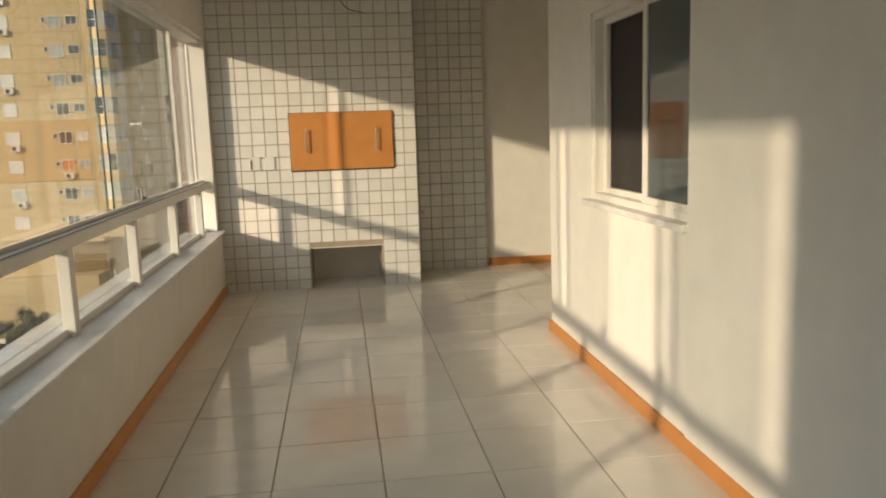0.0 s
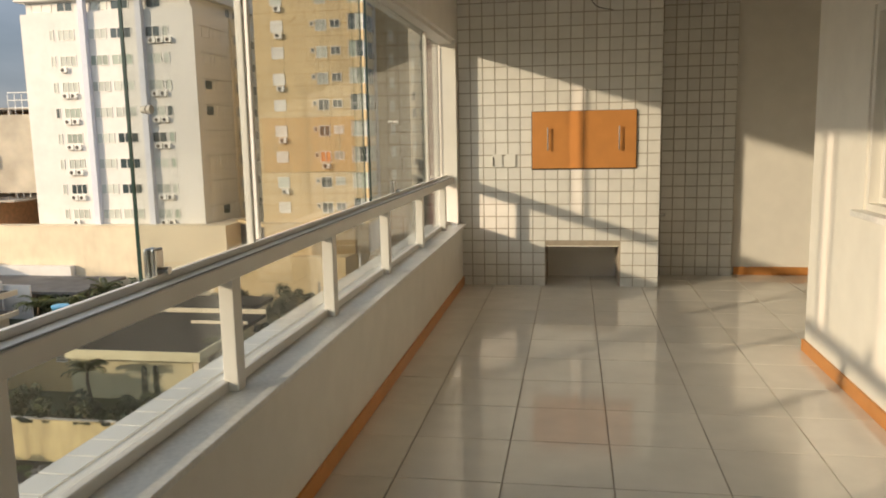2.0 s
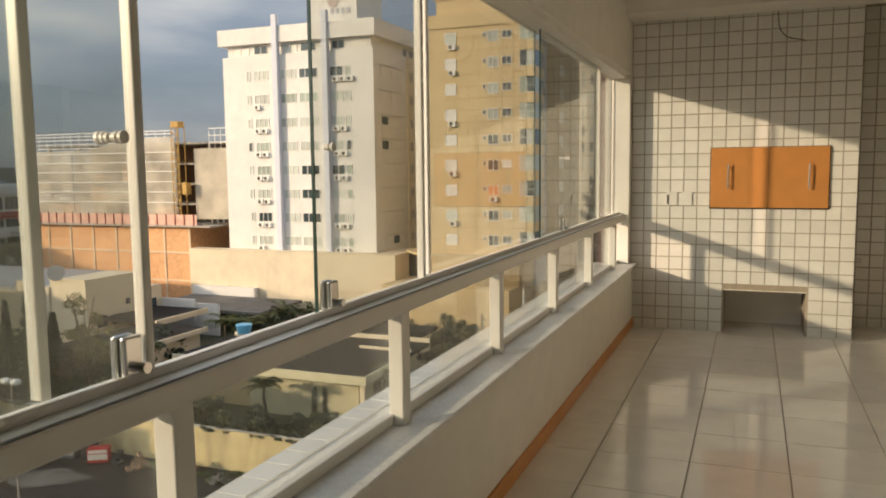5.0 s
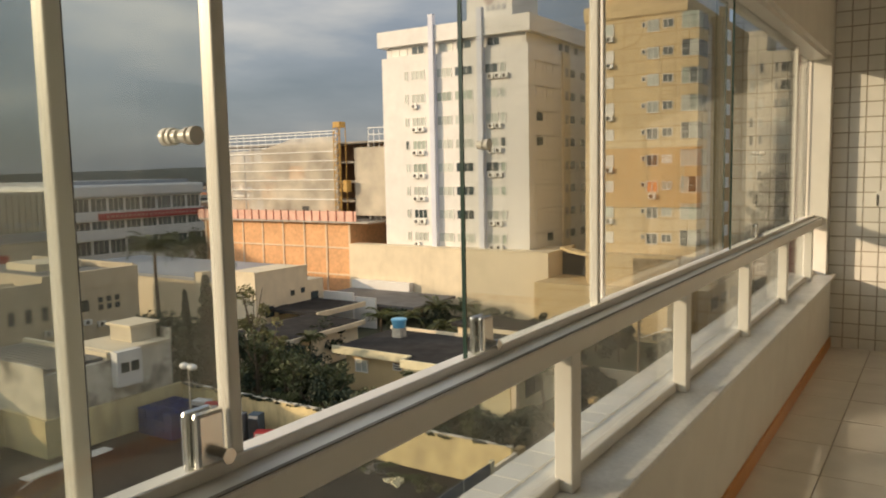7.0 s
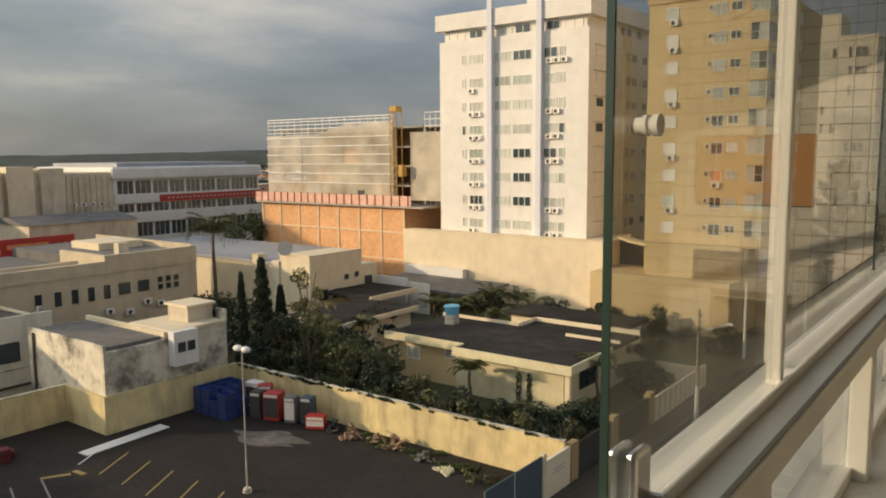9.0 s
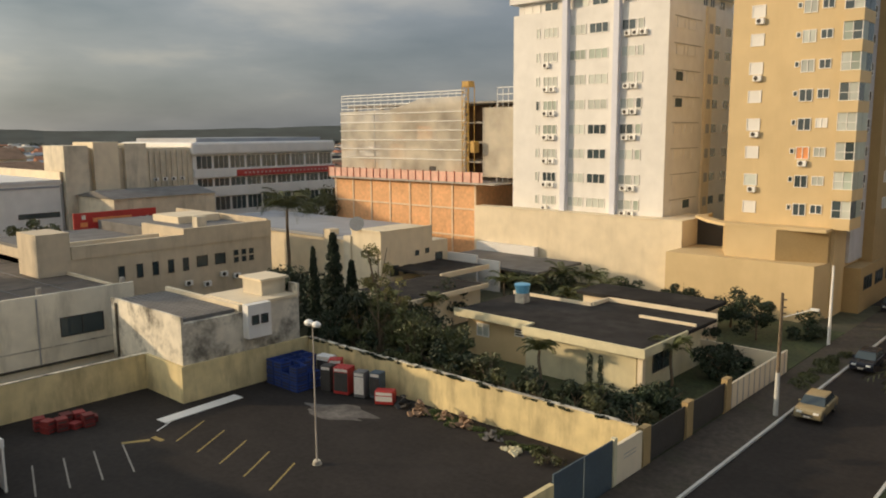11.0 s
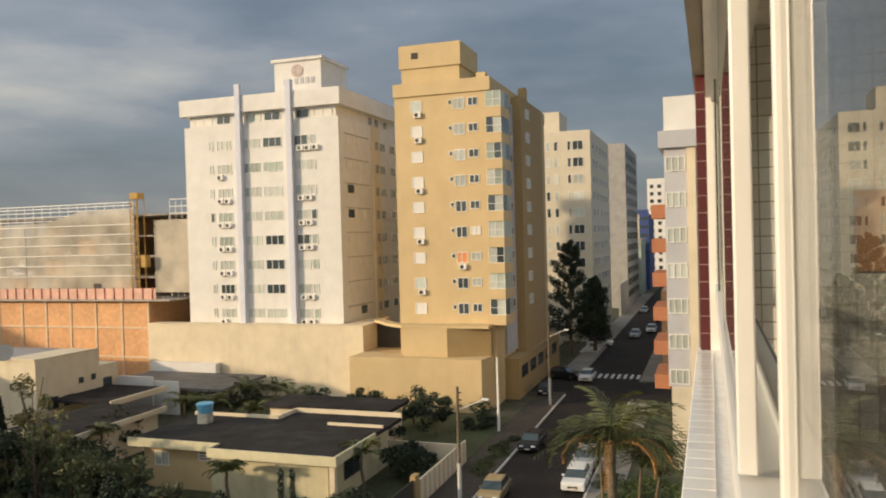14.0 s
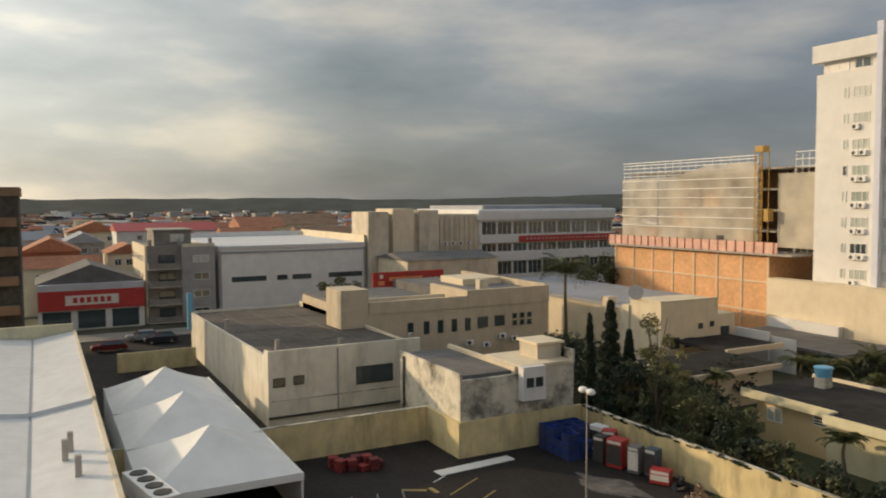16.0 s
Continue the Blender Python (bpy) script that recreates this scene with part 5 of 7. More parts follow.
pt(g2, "wall_side", -142, -124.6, 16.3, 16.6, GY, -5.1, "cream_wall", "cream side wall")
pt(g2, "parapet", -138, -124, 21.5, 21.7, -5.4, -4.8, "house_grey")
pt(g2, "parapet", -124.2, -124, 21.7, 26.5, -5.4, -4.9, "cream_old")
pt(g2, "roof_room", -134, -126, 17.8, 23.3, -5.2, -2.9, "paving")
pt(g2, "roof_room_slab", -134.3, -125.7, 17.6, 23.5, -2.9, -2.7, "concrete")
win(g2, "x", 20.2, 22.2, -4.6, -3.5, -126.0, "curtain", "alu", 1)
for y in (16.9, 21.2, 25.9):
    pt(g2, "chimney", -126, -125.4, y, y + 0.5, -5.2, -4.2, "concrete")
for r in range(4):
    z = -7.3 - 2.7 * r
    pt(g2, "balcony_slab", -124.6, -123.2, 16.6, 21.3, z - 1.45, z - 1.25, "concrete")
    pt(g2, "balcony", -123.3, -123.2, 16.6, 21.3, z - 1.25, z - 0.45, "paving")
    pt(g2, "balcony_side", -124.6, -123.3, 16.6, 16.7, z - 1.25, z - 0.45, "paving")
    win(g2, "x", 18.2, 20.6, z - 1.1, z + 0.7, -124.6, "winglass", "dark", 1)
    win(g2, "x", 23.2, 25.6, z - 0.5, z + 0.6, -124.0, "curtain" if r == 0 else "winglass", "alu", 1)
    for i in range(4):
        win(g2, "y", -141 + i * 4, -139.2 + i * 4, z - 0.4, z + 0.7, 16.3, "curtain" if i % 2 else "winglass", "alu", 1)
# houses with clay roofs behind the shops
for x0, x1, y0, y1, z0, zr, wm, rm, ax in (
        (-166, -150, -1.0, 9.0, -7.0, -4.6, "terracotta", "roof_tile", "x"), (-150, -142, -1.0, 11.5, -9.2, -7.4, "cream_wall", "roof_tile", "y"),
        (-168, -156, 13.0, 21.0, -8.0, -6.2, "cream_wall", "roof_tile", "x"), (-176, -168, -6.0, 4.0, -5.6, -4.0, "white_wall", "roof_light2", "y"),
        (-210, -196, 18.0, 42.0, -5.2, -3.4, "white_wall", "red", "y"), (-196, -180, 6.0, 15.0, -7.0, -4.8, "house_grey", "roof_light2", "x"),
        (-215, -200, 48.0, 60.0, -5.0, -2.4, "cream_wall", "roof_tile", "y"), (-188, -174, 56.0, 70.0, -7.0, -4.4, "cream_wall", "brick_d", "y"),
        (-184, -172, 38.0, 50.0, -6.6, -4.2, "terracotta", "roof_tile", "y"), (-236, -220, 64.0, 82.0, -5.0, -2.0, "cream_wall", "brick_d", "y"),
        (-230, -216, 8.0, 22.0, -6.0, -3.2, "cream_wall", "roof_tile", "x"), (-176, -164, 24.0, 34.0, -6.4, -4.0, "cream_old", "roof_tile", "x")):
    g = unit("clay_roof_house", "low rendered house with a gable roof behind the shops", "house", x0, x1, y0, y1)
    pt(g, "wall", x0 + 0.4, x1 - 0.4, y0 + 0.4, y1 - 0.4, GY, z0, wm)
    gable(g, "roof", x0, x1, y0, y1, z0, zr, rm, "", ax)
    for k in range(3):
        yy = y0 + (y1 - y0) * (0.2 + 0.25 * k)
        win(g, "x", yy, yy + 1.2, z0 - 2.2, z0 - 1.0, x1 - 0.4, "winglass", "alu", 1)
g = unit("dark_building", "tall building at the edge of the view, shade put into its dark colour", "building", -104, -98, -12, 0)
# dark wall colour carries the shade of the side that shows
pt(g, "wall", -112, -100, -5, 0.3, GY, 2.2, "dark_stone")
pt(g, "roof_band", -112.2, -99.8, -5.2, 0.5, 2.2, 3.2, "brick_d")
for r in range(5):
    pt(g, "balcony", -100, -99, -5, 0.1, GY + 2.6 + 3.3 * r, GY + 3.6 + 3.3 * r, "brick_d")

# white metal roof and pyramid tents
g = unit("white_shed", "long shed with a white metal gable roof", "building", -86, -37, -8, 5)
ox, oy = g.matrix_basis.translation.x, g.matrix_basis.translation.y
for xa, xb, lift in ((-86, -55.6, 0.0), (-55.6, -30, -0.28)):
    bm = bmesh.new()
    vs = []
    for x in (xa, xb):
        for y, z in ((4.95, -11.45 + lift), (1.35, -12.0 + lift), (-3.4, -11.55 + lift), (-3.4, GY), (4.95, GY)):
            vs.append(bm.verts.new((x - ox, y - oy, z - GY)))
    for i in range(5):
        bm.faces.new((vs[i], vs[(i + 1) % 5], vs[5 + (i + 1) % 5], vs[5 + i]))
    bm.faces.new(vs[:5])
    bm.faces.new(vs[5:])
    bmesh.ops.recalc_face_normals(bm, faces=bm.faces)
    part("body", bm, M["roof_light"], g, "white metal roof and walls")
    pt(g, "roof_edge", xa, xb - 0.02, 4.95, 5.2, -12.1 + lift, -11.32 + lift, "cream_wall", "cream roof edge")
    pt(g, "valley", xa, xb - 0.02, 1.28, 1.42, -12.02 + lift, -11.95 + lift, "roof_light2", "grey blue valley strip")
pt(g, "end_wall", -86.4, -86.05, -6, 5.0, GY, -10.7, "pale_yellow", "pale yellow end wall")
for x, y, s in ((-46, 3.2, 0.5), (-44.6, 2.9, 0.5), (-41.5, 3.4, 0.7)):
    pt(g, "roof_vent", x, x + 0.3, y, y + 0.3, -12, -10.9, "concrete")
tent0 = None
for i in range(3):
    if tent0 is None:
        tent0 = thing("pyramid_tent", "white pyramid event tent beside the warehouse wall", "tent", "row of white pyramid tents", at=(-47.2, 10.9, GY))
        bm = bmesh.new()
        ring = []
        for k, (r_, z_) in enumerate(((4.64, 2.75), (3.6, 3.2), (2.4, 3.74), (1.2, 4.35))):
            ring.append([bm.verts.new((sx * r_, sy * r_ * 0.93, z_)) for sx, sy in ((-1, -1), (1, -1), (1, 1), (-1, 1))])
        apex = bm.verts.new((0, 0, 5.1))
        for k in range(3):
            for j in range(4):
                bm.faces.new((ring[k][j], ring[k][(j + 1) % 4], ring[k + 1][(j + 1) % 4], ring[k + 1][j]))
        for j in range(4):
            bm.faces.new((ring[3][j], ring[3][(j + 1) % 4], apex))
        part("canopy", bm, M["tent"], tent0)
        for nm, a in (("side_sheet", (-4.6, 4.6, -4.3, -4.25)), ("side_sheet", (-4.6, 4.6, 4.22, 4.27))):
            part(nm, B(*a, 0, 2.9), M["tent"], tent0)
        part("valance", B(4.58, 4.63, -4.3, 4.3, 2.45, 2.9), M["tent"], tent0)
        for y in (-4.2, 4.2):
            part("pole", B(4.5, 4.6, y - 0.05, y + 0.05, 0, 2.5), M["alu"], tent0)
    else:
        copy_thing(tent0, pose(-47.2 - 9.35 * i, 10.9, GY))
c = thing("condenser_bank", "white condenser unit with four round fans on the roof", "condenser", at=(-39.5, 6.6, -13.2), rz=12)
part("case", B(-2.4, 2.4, -0.6, 0.6, 0, 1.0, bevel=0.03), M["plastic"], c)
for i in range(4):
    part("fan", cyl(bmesh.new(), (-1.7 + i * 1.13, 0, 1.0), (-1.7 + i * 1.13, 0, 1.05), 0.42, seg=20), M["dark"], c, "round dark fan opening")
part("stand", B(-2.3, 2.3, -0.5, 0.5, -3.8, 0), M["concrete"], c)

# street side towers
g = unit("apartment_building", "pale grey apartment building with orange balconies on the street", "building", -4, 8, 64, 90)
pt(g, "wall", -3.4, 9, 64.3, 88, -10.6, 8.8, "grey_wall")
pt(g, "wall_base", -3.2, 9, 64.3, 88, GY, -10.6, "cream_old", "cream ground floor wall")
pt(g, "roof_slab", -3.8, 9, 63.9, 88, 7.7, 9.0, "grey_wall")
pt(g, "penthouse", -3.4, 0, 64.8, 72, 9.0, 11.7, "white_wall", "white penthouse block")
pt(g, "pilaster", -1.75, -1.1, 64.1, 64.3, -11, 8.8, "cream_wall", "cream vertical strip")
for r in range(7):
    z = 6.5 - 2.72 * r
    win(g, "y", -3.3, -1.85, z - 0.6, z + 0.55, 64.3, "curtain", "alu", 2)
    if r > 0:
        pt(g, "balcony", -4.6, -3.4, 66.5, 72, z - 1.7 + 0.3, z - 0.6 + 0.3, "terracotta", "terracotta balcony parapet")
g = unit("apartment_building", "tall cream apartment tower farther down the street", "building", -36, -19, 135, 175)
pt(g, "wall", -36, -19, 135, 160, GY, 18.9, "cream_tower")
pt(g, "penthouse", -28, -24.5, 137, 145, 18.9, 22.6, "cream_tower")
for r in range(11):
    z = 16.4 - 2.85 * r
    for a, b in ((-26.6, -25.9), (-25.2, -24.5), (-22.9, -22.3), (-22.0, -20.2)):
        win(g, "y", a, b, z - 0.8, z + 0.8, 135.0, rng.choice(("curtain", "winglass", "curtain")), "alu", 1 if b - a > 1 else 0)
    for i in range(5):
        win(g, "x", 137 + i * 4.6, 139.4 + i * 4.6, z - 0.7, z + 0.7, -19.0, "winglass", "alu", 1)
g = unit("apartment_building", "dark glazed apartment tower far down the street", "building", -30, -19, 190, 230)
pt(g, "wall", -32, -19.2, 195, 226, GY, 23, "house_grey")
for r in range(13):
    z = 20.5 - 2.85 * r
    for i in range(5):
        win(g, "x", 196.5 + i * 6, 200.5 + i * 6, z - 0.8, z + 0.8, -19.2, "winglass", "dark", 1)
g = unit("blue_building", "cream and dark blue commercial building closing the street", "building", -30, -14, 256, 280)
pt(g, "wall", -27.5, -21.5, 258, 280, GY, 7.0, "cream_wall")
pt(g, "roof_band", -28.2, -18.4, 257.6, 258, 7.0, 8.5, "blue_wall", "dark blue roof band")
pt(g, "wall", -21.4, -18.4, 257.6, 280, GY, 7.0, "blue_wall", "dark blue glazed wall")
for r in range(5):
    pt(g, "window_band", -21.2, -18.6, 257.5, 257.6, 5.2 - 2.7 * r, 6.2 - 2.7 * r, "winglass", "dark ribbon window")
g = unit("street_house", "weathered grey green house near the street end", "building", -28, -20, 236, 254)
pt(g, "wall", -26.4, -19.4, 238, 254, GY, -1.0, "curtain2")
pt(g, "roof", -26.8, -19.2, 237.7, 254.3, -1.0, -0.6, "concrete")
for r in range(4):
    for i in range(3):
        win(g, "y", -25.8 + 2.2 * i, -24.6 + 2.2 * i, -3.2 - 3 * r, -1.9 - 3 * r, 238.0, "winglass", "alu", 0)
g = unit("street_house", "low white flat roofed house near the street end", "building", -30, -23, 226, 236)
pt(g, "wall", -28.2, -22.6, 226, 236, GY, -5.9, "white_wall")
pt(g, "roof", -28.4, -22.4, 225.8, 236.2, -5.9, -5.5, "cream_wall")
g = unit("apartment_building", "distant white and grey apartment tower", "building", -24, -10, 330, 350)
pt(g, "wall", -24, -17, 330, 350, GY, 23, "white_wall")
pt(g, "wall", -17, -12, 330, 350, GY, 21, "house_grey")
for r in range(12):
    for x in (-23, -20, -16, -14):
        win(g, "y", x, x + 1.6, 20 - 3 * r - 1, 20 - 3 * r + 0.6, 330.0, "winglass", "alu", 0)
g = unit("street_block", "low terracotta and cream blocks along the street", "building", -8, 2, 95, 300)
pt(g, "wall", -6.0, 6, 101, 120, GY, -6, "brick")
pt(g, "wall", -6.2, 6, 125, 250, GY, 2, "white_wall")
g = unit("street_block", "low cream shop blocks along the street", "building", -40, -20, 112, 134)
pt(g, "wall", -40, -24, 118, 133, GY, GY + 4.5, "cream_old")
pt(g, "wall", -40, -20.5, 240, 258, GY, -4, "cream_old")
pt(g, "wall", -19.4, -18.9, 176, 194, GY, -10, "house_grey")

# ---- plants ----
prng = np.random.default_rng(7)


def leaf_mesh(name, blobs, n, size, material, flat=0.5):
    """n small leaf faces scattered in ellipsoid clumps (x, y, z, rx, ry, rz)."""
    k = np.arange(n) % len(blobs)
    b = np.array(blobs)[k]
    d = prng.normal(size=(n, 3))
    d /= np.linalg.norm(d, axis=1)[:, None]
    r = prng.uniform(0.35, 1.0, n) ** 0.6
    c = b[:, :3] + d * b[:, 3:] * r[:, None]
    u = prng.normal(size=(n, 3))
    u /= np.linalg.norm(u, axis=1)[:, None]
    v = np.cross(u, prng.normal(size=(n, 3)))
    v /= np.linalg.norm(v, axis=1)[:, None]
    s = size * prng.uniform(0.5, 1.3, n)[:, None]
    P4 = np.stack([c - u * s, c + v * s * flat, c + u * s, c - v * s * flat], 1).reshape(-1, 3)
    me = bpy.data.meshes.new(name)
    me.from_pydata(P4.tolist(), [], np.arange(n * 4).reshape(-1, 4).tolist())
    me.materials.append(material)
    return me


def blobs_in(n, rx, ry, z0, z1, r):
    out = []
    for _ in range(n):
        a, q = prng.uniform(0, 6.28), math.sqrt(prng.uniform(0, 1))
        z = prng.uniform(z0, z1)
        s = r * prng.uniform(0.6, 1.3)
        out.append((rx * q * math.cos(a), ry * q * math.sin(a), z, s, s, s * 0.8))
    return out


def limbs(bm, h, spread, n, r0):
    cyl(bm, (0, 0, 0), (0.05, 0.02, h * 0.55), r0, r0 * 0.6, seg=8)
    for i in range(n):
        a = i * 6.28 / n + prng.uniform(-0.4, 0.4)
        z = h * prng.uniform(0.3, 0.6)
        e = (spread * math.cos(a) * 0.8, spread * math.sin(a) * 0.8, h * prng.uniform(0.7, 0.95))
        cyl(bm, (0.03, 0.01, z), e, r0 * 0.45, r0 * 0.12, seg=6)


def tree(name, label, x, y, h, spread, mat_, n=2500, size=0.14, r=0.6, group="", z0=0.35, blobs=16, base=GY):
    g = thing(name, label, "tree" if "bush" not in name else "bush", group, at=(x, y, base), rz=prng.uniform(0, 360))
    bm = bmesh.new()
    limbs(bm, h, spread, 6, 0.05 + h * 0.015)
    part("trunk", bm, M["bark"], g)
    tagged(put("crown", leaf_mesh("crown", blobs_in(blobs, spread, spread, h * z0, h * 0.95, r), n, size, M[mat_]), g, 0, 0, 0), "uneven leafy crown")
    return g


def frond(length, droop, leaflet, nl=14, width=0.05, seg=9):
    """A palm frond: arching rib along +x with drooping leaflets on both sides."""
    V, Fc = [], []
    pts_, ang = [], 0.75
    p = Vector((0, 0, 0))
    for i in range(seg + 1):
        pts_.append(p.copy())
        p = p + Vector((math.cos(ang), 0, math.sin(ang))) * length / seg
        ang -= droop / seg
    for i in range(seg):
        a, b = pts_[i], pts_[i + 1]
        w = 0.035 * (1 - i / seg) + 0.008
        k = len(V)
        V += [(a.x, -w, a.z), (a.x, w, a.z), (b.x, w * 0.8, b.z), (b.x, -w * 0.8, b.z)]
        Fc.append((k, k + 1, k + 2, k + 3))
    for i in range(nl * 2):
        f = 0.12 + 0.88 * (i // 2) / nl
        j = min(int(f * seg), seg - 1)
        q = pts_[j].lerp(pts_[j + 1], f * seg - j)
        s = -1 if i % 2 else 1
        L = leaflet * (0.55 + 0.9 * math.sin(math.pi * min(f, 0.95)) * 0.6) * prng.uniform(0.8, 1.15)
        tip = q + Vector((L * 0.55, s * L * 0.8, -L * prng.uniform(0.25, 0.6)))
        mid = q.lerp(tip, 0.5) + Vector((0, 0, 0.06))
        k = len(V)
        V += [tuple(q), (mid.x - width, mid.y, mid.z), tuple(tip), (mid.x + width, mid.y, mid.z)]
        Fc.append((k, k + 1, k + 2, k + 3))
    return V, Fc


def crown_mesh(name, n, length, leaflet, droops, material, nl=14, width=0.05, elev=(0, 0.7)):
    V, Fc = [], []
    for i in range(n):
        v, f = frond(length * prng.uniform(0.8, 1.1), prng.uniform(*droops), leaflet, nl, width)
        R_ = Euler((prng.uniform(-0.15, 0.15), -prng.uniform(*elev), i * 2.4 + prng.uniform(-0.2, 0.2))).to_matrix()
        k = len(V)
        V += [tuple(R_ @ Vector(q)) for q in v]
        Fc += [tuple(k + j for j in t) for t in f]
    me = bpy.data.meshes.new(name)
    me.from_pydata(V, [], Fc)
    me.materials.append(material)
    return me


def palm(x, y, h, length, label, n=22, dry=0, trunk=0.16, extra_trunks=0, leaflet=0.6, name="palm_tree"):
    g = thing(name, label, "palm tree", at=(x, y, GY))
    bm = bmesh.new()
    for i in range(6):
        cyl(bm, (0.1 * math.sin(i), 0, h * i / 6), (0.1 * math.sin(i + 1), 0, h * (i + 1) / 6), trunk * (1.15 - i * 0.05), trunk * (1.05 - i * 0.05), seg=10)
    part("trunk", bm, M["bark"], g)
    for k in range(extra_trunks):
        dx, dy = ((-0.5, 0.5), (0.9, 1.4), (1.5, 2.2))[k]
        bm = cyl(bmesh.new(), (dx, dy, 0), (dx * 1.5, dy * 1.2, h * (0.85 - 0.1 * k)), trunk * 0.42, trunk * 0.3, seg=9)
        part("trunk", bm, M["bark"], g)
        tagged(put("crown", crown_mesh("crown", 14, length * 0.9, leaflet, (1.4, 2.4), M["palm"]), g, dx * 1.5, dy * 1.2, h * (0.85 - 0.1 * k)), "green arching fronds")
    tagged(put("crown", crown_mesh("crown", n, length, leaflet, (1.7, 2.9), M["palm"], nl=22, width=0.05, elev=(0, 0.85)), g, 0, 0, h), "green arching fronds")
    if dry:
        tagged(put("dry_fronds", crown_mesh("dry_fronds", dry, length * 0.95, leaflet * 0.32, (2.2, 2.8), M["palm_dry"], nl=26, width=0.09, elev=(-0.1, 0.15)), g, 0, 0, h - 0.1), "dry orange hanging fronds")
    return g


palm(-5.4, 44.7, 6.9, 4.8, "tall street palm with green fronds and dry orange hanging fronds", 38, 7, 0.28, 3, 0.85)
palm(-31.6, 47.2, 2.7, 1.7, "small palm before the pale yellow house wall", 18, 0, 0.12, 0, 0.45)
for x, y, h, l in ((-43.5, 68, 3.6, 2.6), (-38.8, 68.5, 3.0, 2.8), (-41.5, 70, 3.2, 2.6), (-47.0, 63, 3.4, 2.2), (-44.0, 63, 3.4, 2.6), (-39.5, 63, 3.0, 2.2), (-24.0, 52.5, 3.0, 2.1), (-50.0, 50, 3.2, 1.8), (-47.5, 53, 3.0, 1.8)):
    palm(x, y, h, l, "garden palm beside the low roofs", 16, 0, 0.11, 0, 0.5)
palm(-79.0, 60.4, 9.0, 4.4, "dark tall palm before the commercial building", 44, 0, 0.22, 0, 1.0)

# hedge and garden growth behind the lot wall
for i in range(26):
    x = -47 + i * 1.06
    h = prng.uniform(1.8, 3.4) + (0.6 if x > -34 else 0.0)
    tree("garden_bush", "dense green garden bush behind the yellow wall", x, 40.3 + prng.uniform(0, 1.8), h, 0.75, "leaf" if i % 3 else "leaf_dark", 1300, 0.13, 0.45, "bushes behind the lot wall", 0.1, 9)
for x, y, h in ((-43.5, 42.5, 6.6), (-41.5, 43.5, 5.2), (-39.4, 42.2, 4.6), (-45.2, 44.5, 5.0), (-37.2, 43.6, 4.2), (-47, 46, 4.6)):
    tree("garden_tree", "thin straggly garden tree with sparse leaves", x, y, h, 1.2, "leaf", 1500, 0.12, 0.5, "", 0.25, 16)
for x, y, h, s_ in ((-44.6, 45.2, 7.6, 1.2), (-42.2, 44.4, 6.4, 1.4), (-40.4, 43.9, 6.8, 1.0), (-38.4, 44.8, 5.6, 1.3), (-36.0, 43.2, 5.0, 1.1), (-47.6, 43.8, 6.0, 1.2), (-33.2, 42.6, 4.4, 1.0)):
    tree("garden_tree", "straggly garden tree with bare twigs and sparse leaves", x, y, h * 0.72, s_, "leaf_olive_lit" if x < -43 else "leaf", 1500, 0.13, 0.5, "", 0.3, 22)
tree("garden_tree", "tall slender sparse tree before the white house", -47.4, 46.0, 9.4, 1.2, "leaf_olive_lit", 2200, 0.13, 0.55, "", 0.3, 20)
tree("garden_tree", "tall straggly bare tree with sparse leaves", -43.8, 44.2, 7.2, 1.3, "leaf_olive_lit", 900, 0.12, 0.5, "", 0.3, 14)
for x, y, h, w in ((-51.8, 45.0, 9.7, 1.5), (-52.3, 43.2, 8.6, 0.75), (-50.6, 46.0, 7.2, 1.1)):
    g = thing("cypress", "narrow dark cypress beside the white house", "tree", at=(x, y, GY))
    part("trunk", cyl(bmesh.new(), (0, 0, 0), (0, 0, h * 0.8), 0.14, 0.04, seg=8), M["bark"], g)
    bl = [(0.0, 0.0, h * f, w * (1.05 - f) ** 0.7 + 0.05, w * (1.05 - f) ** 0.7 + 0.05, 0.6) for f in (0.12, 0.2, 0.3, 0.4, 0.5, 0.6, 0.7, 0.8, 0.88, 0.96)]
    put("crown", leaf_mesh("crown", bl, int(3000 + 3500 * w), 0.13, M["leaf_dark"]), g, 0, 0, 0)
for x, y in ((-27.2, 46.8), (-26.4, 46.9)):
    g = thing("cypress", "slim dark columnar cypress in the garden", "tree", at=(x, y, GY))
    part("trunk", cyl(bmesh.new(), (0, 0, 0), (0, 0, 2.4), 0.06, 0.03, seg=8), M["bark"], g)
    put("crown", leaf_mesh("crown", [(0, 0, 0.6 + k * 0.5, 0.22, 0.22, 0.4) for k in range(6)], 900, 0.08, M["leaf_dark"]), g, 0, 0, 0)
tree("garden_tree", "broad dark green tree beside the beige building", -58, 45.5, 5.0, 2.8, "leaf_dark", 5000, 0.17, 1.0, "", 0.25, 26)
tree("garden_tree", "broad dark green tree beside the beige building", -62, 47.5, 5.0, 2.4, "leaf_dark", 4000, 0.17, 1.0, "", 0.25, 22)
tree("street_tree", "round green tree before the commercial building", -104, 86, 9.0, 3.8, "leaf", 3500, 0.25, 1.3, "", 0.3, 24)
tree("street_tree", "round green tree before the commercial building", -100, 84, 8.0, 3.4, "leaf", 3000, 0.25, 1.2, "", 0.3, 20)
tree("street_tree", "yellow green round tree beside the red billboard", -98.5, 37, 8.4, 2.8, "leaf", 3000, 0.22, 1.1, "", 0.45, 20)


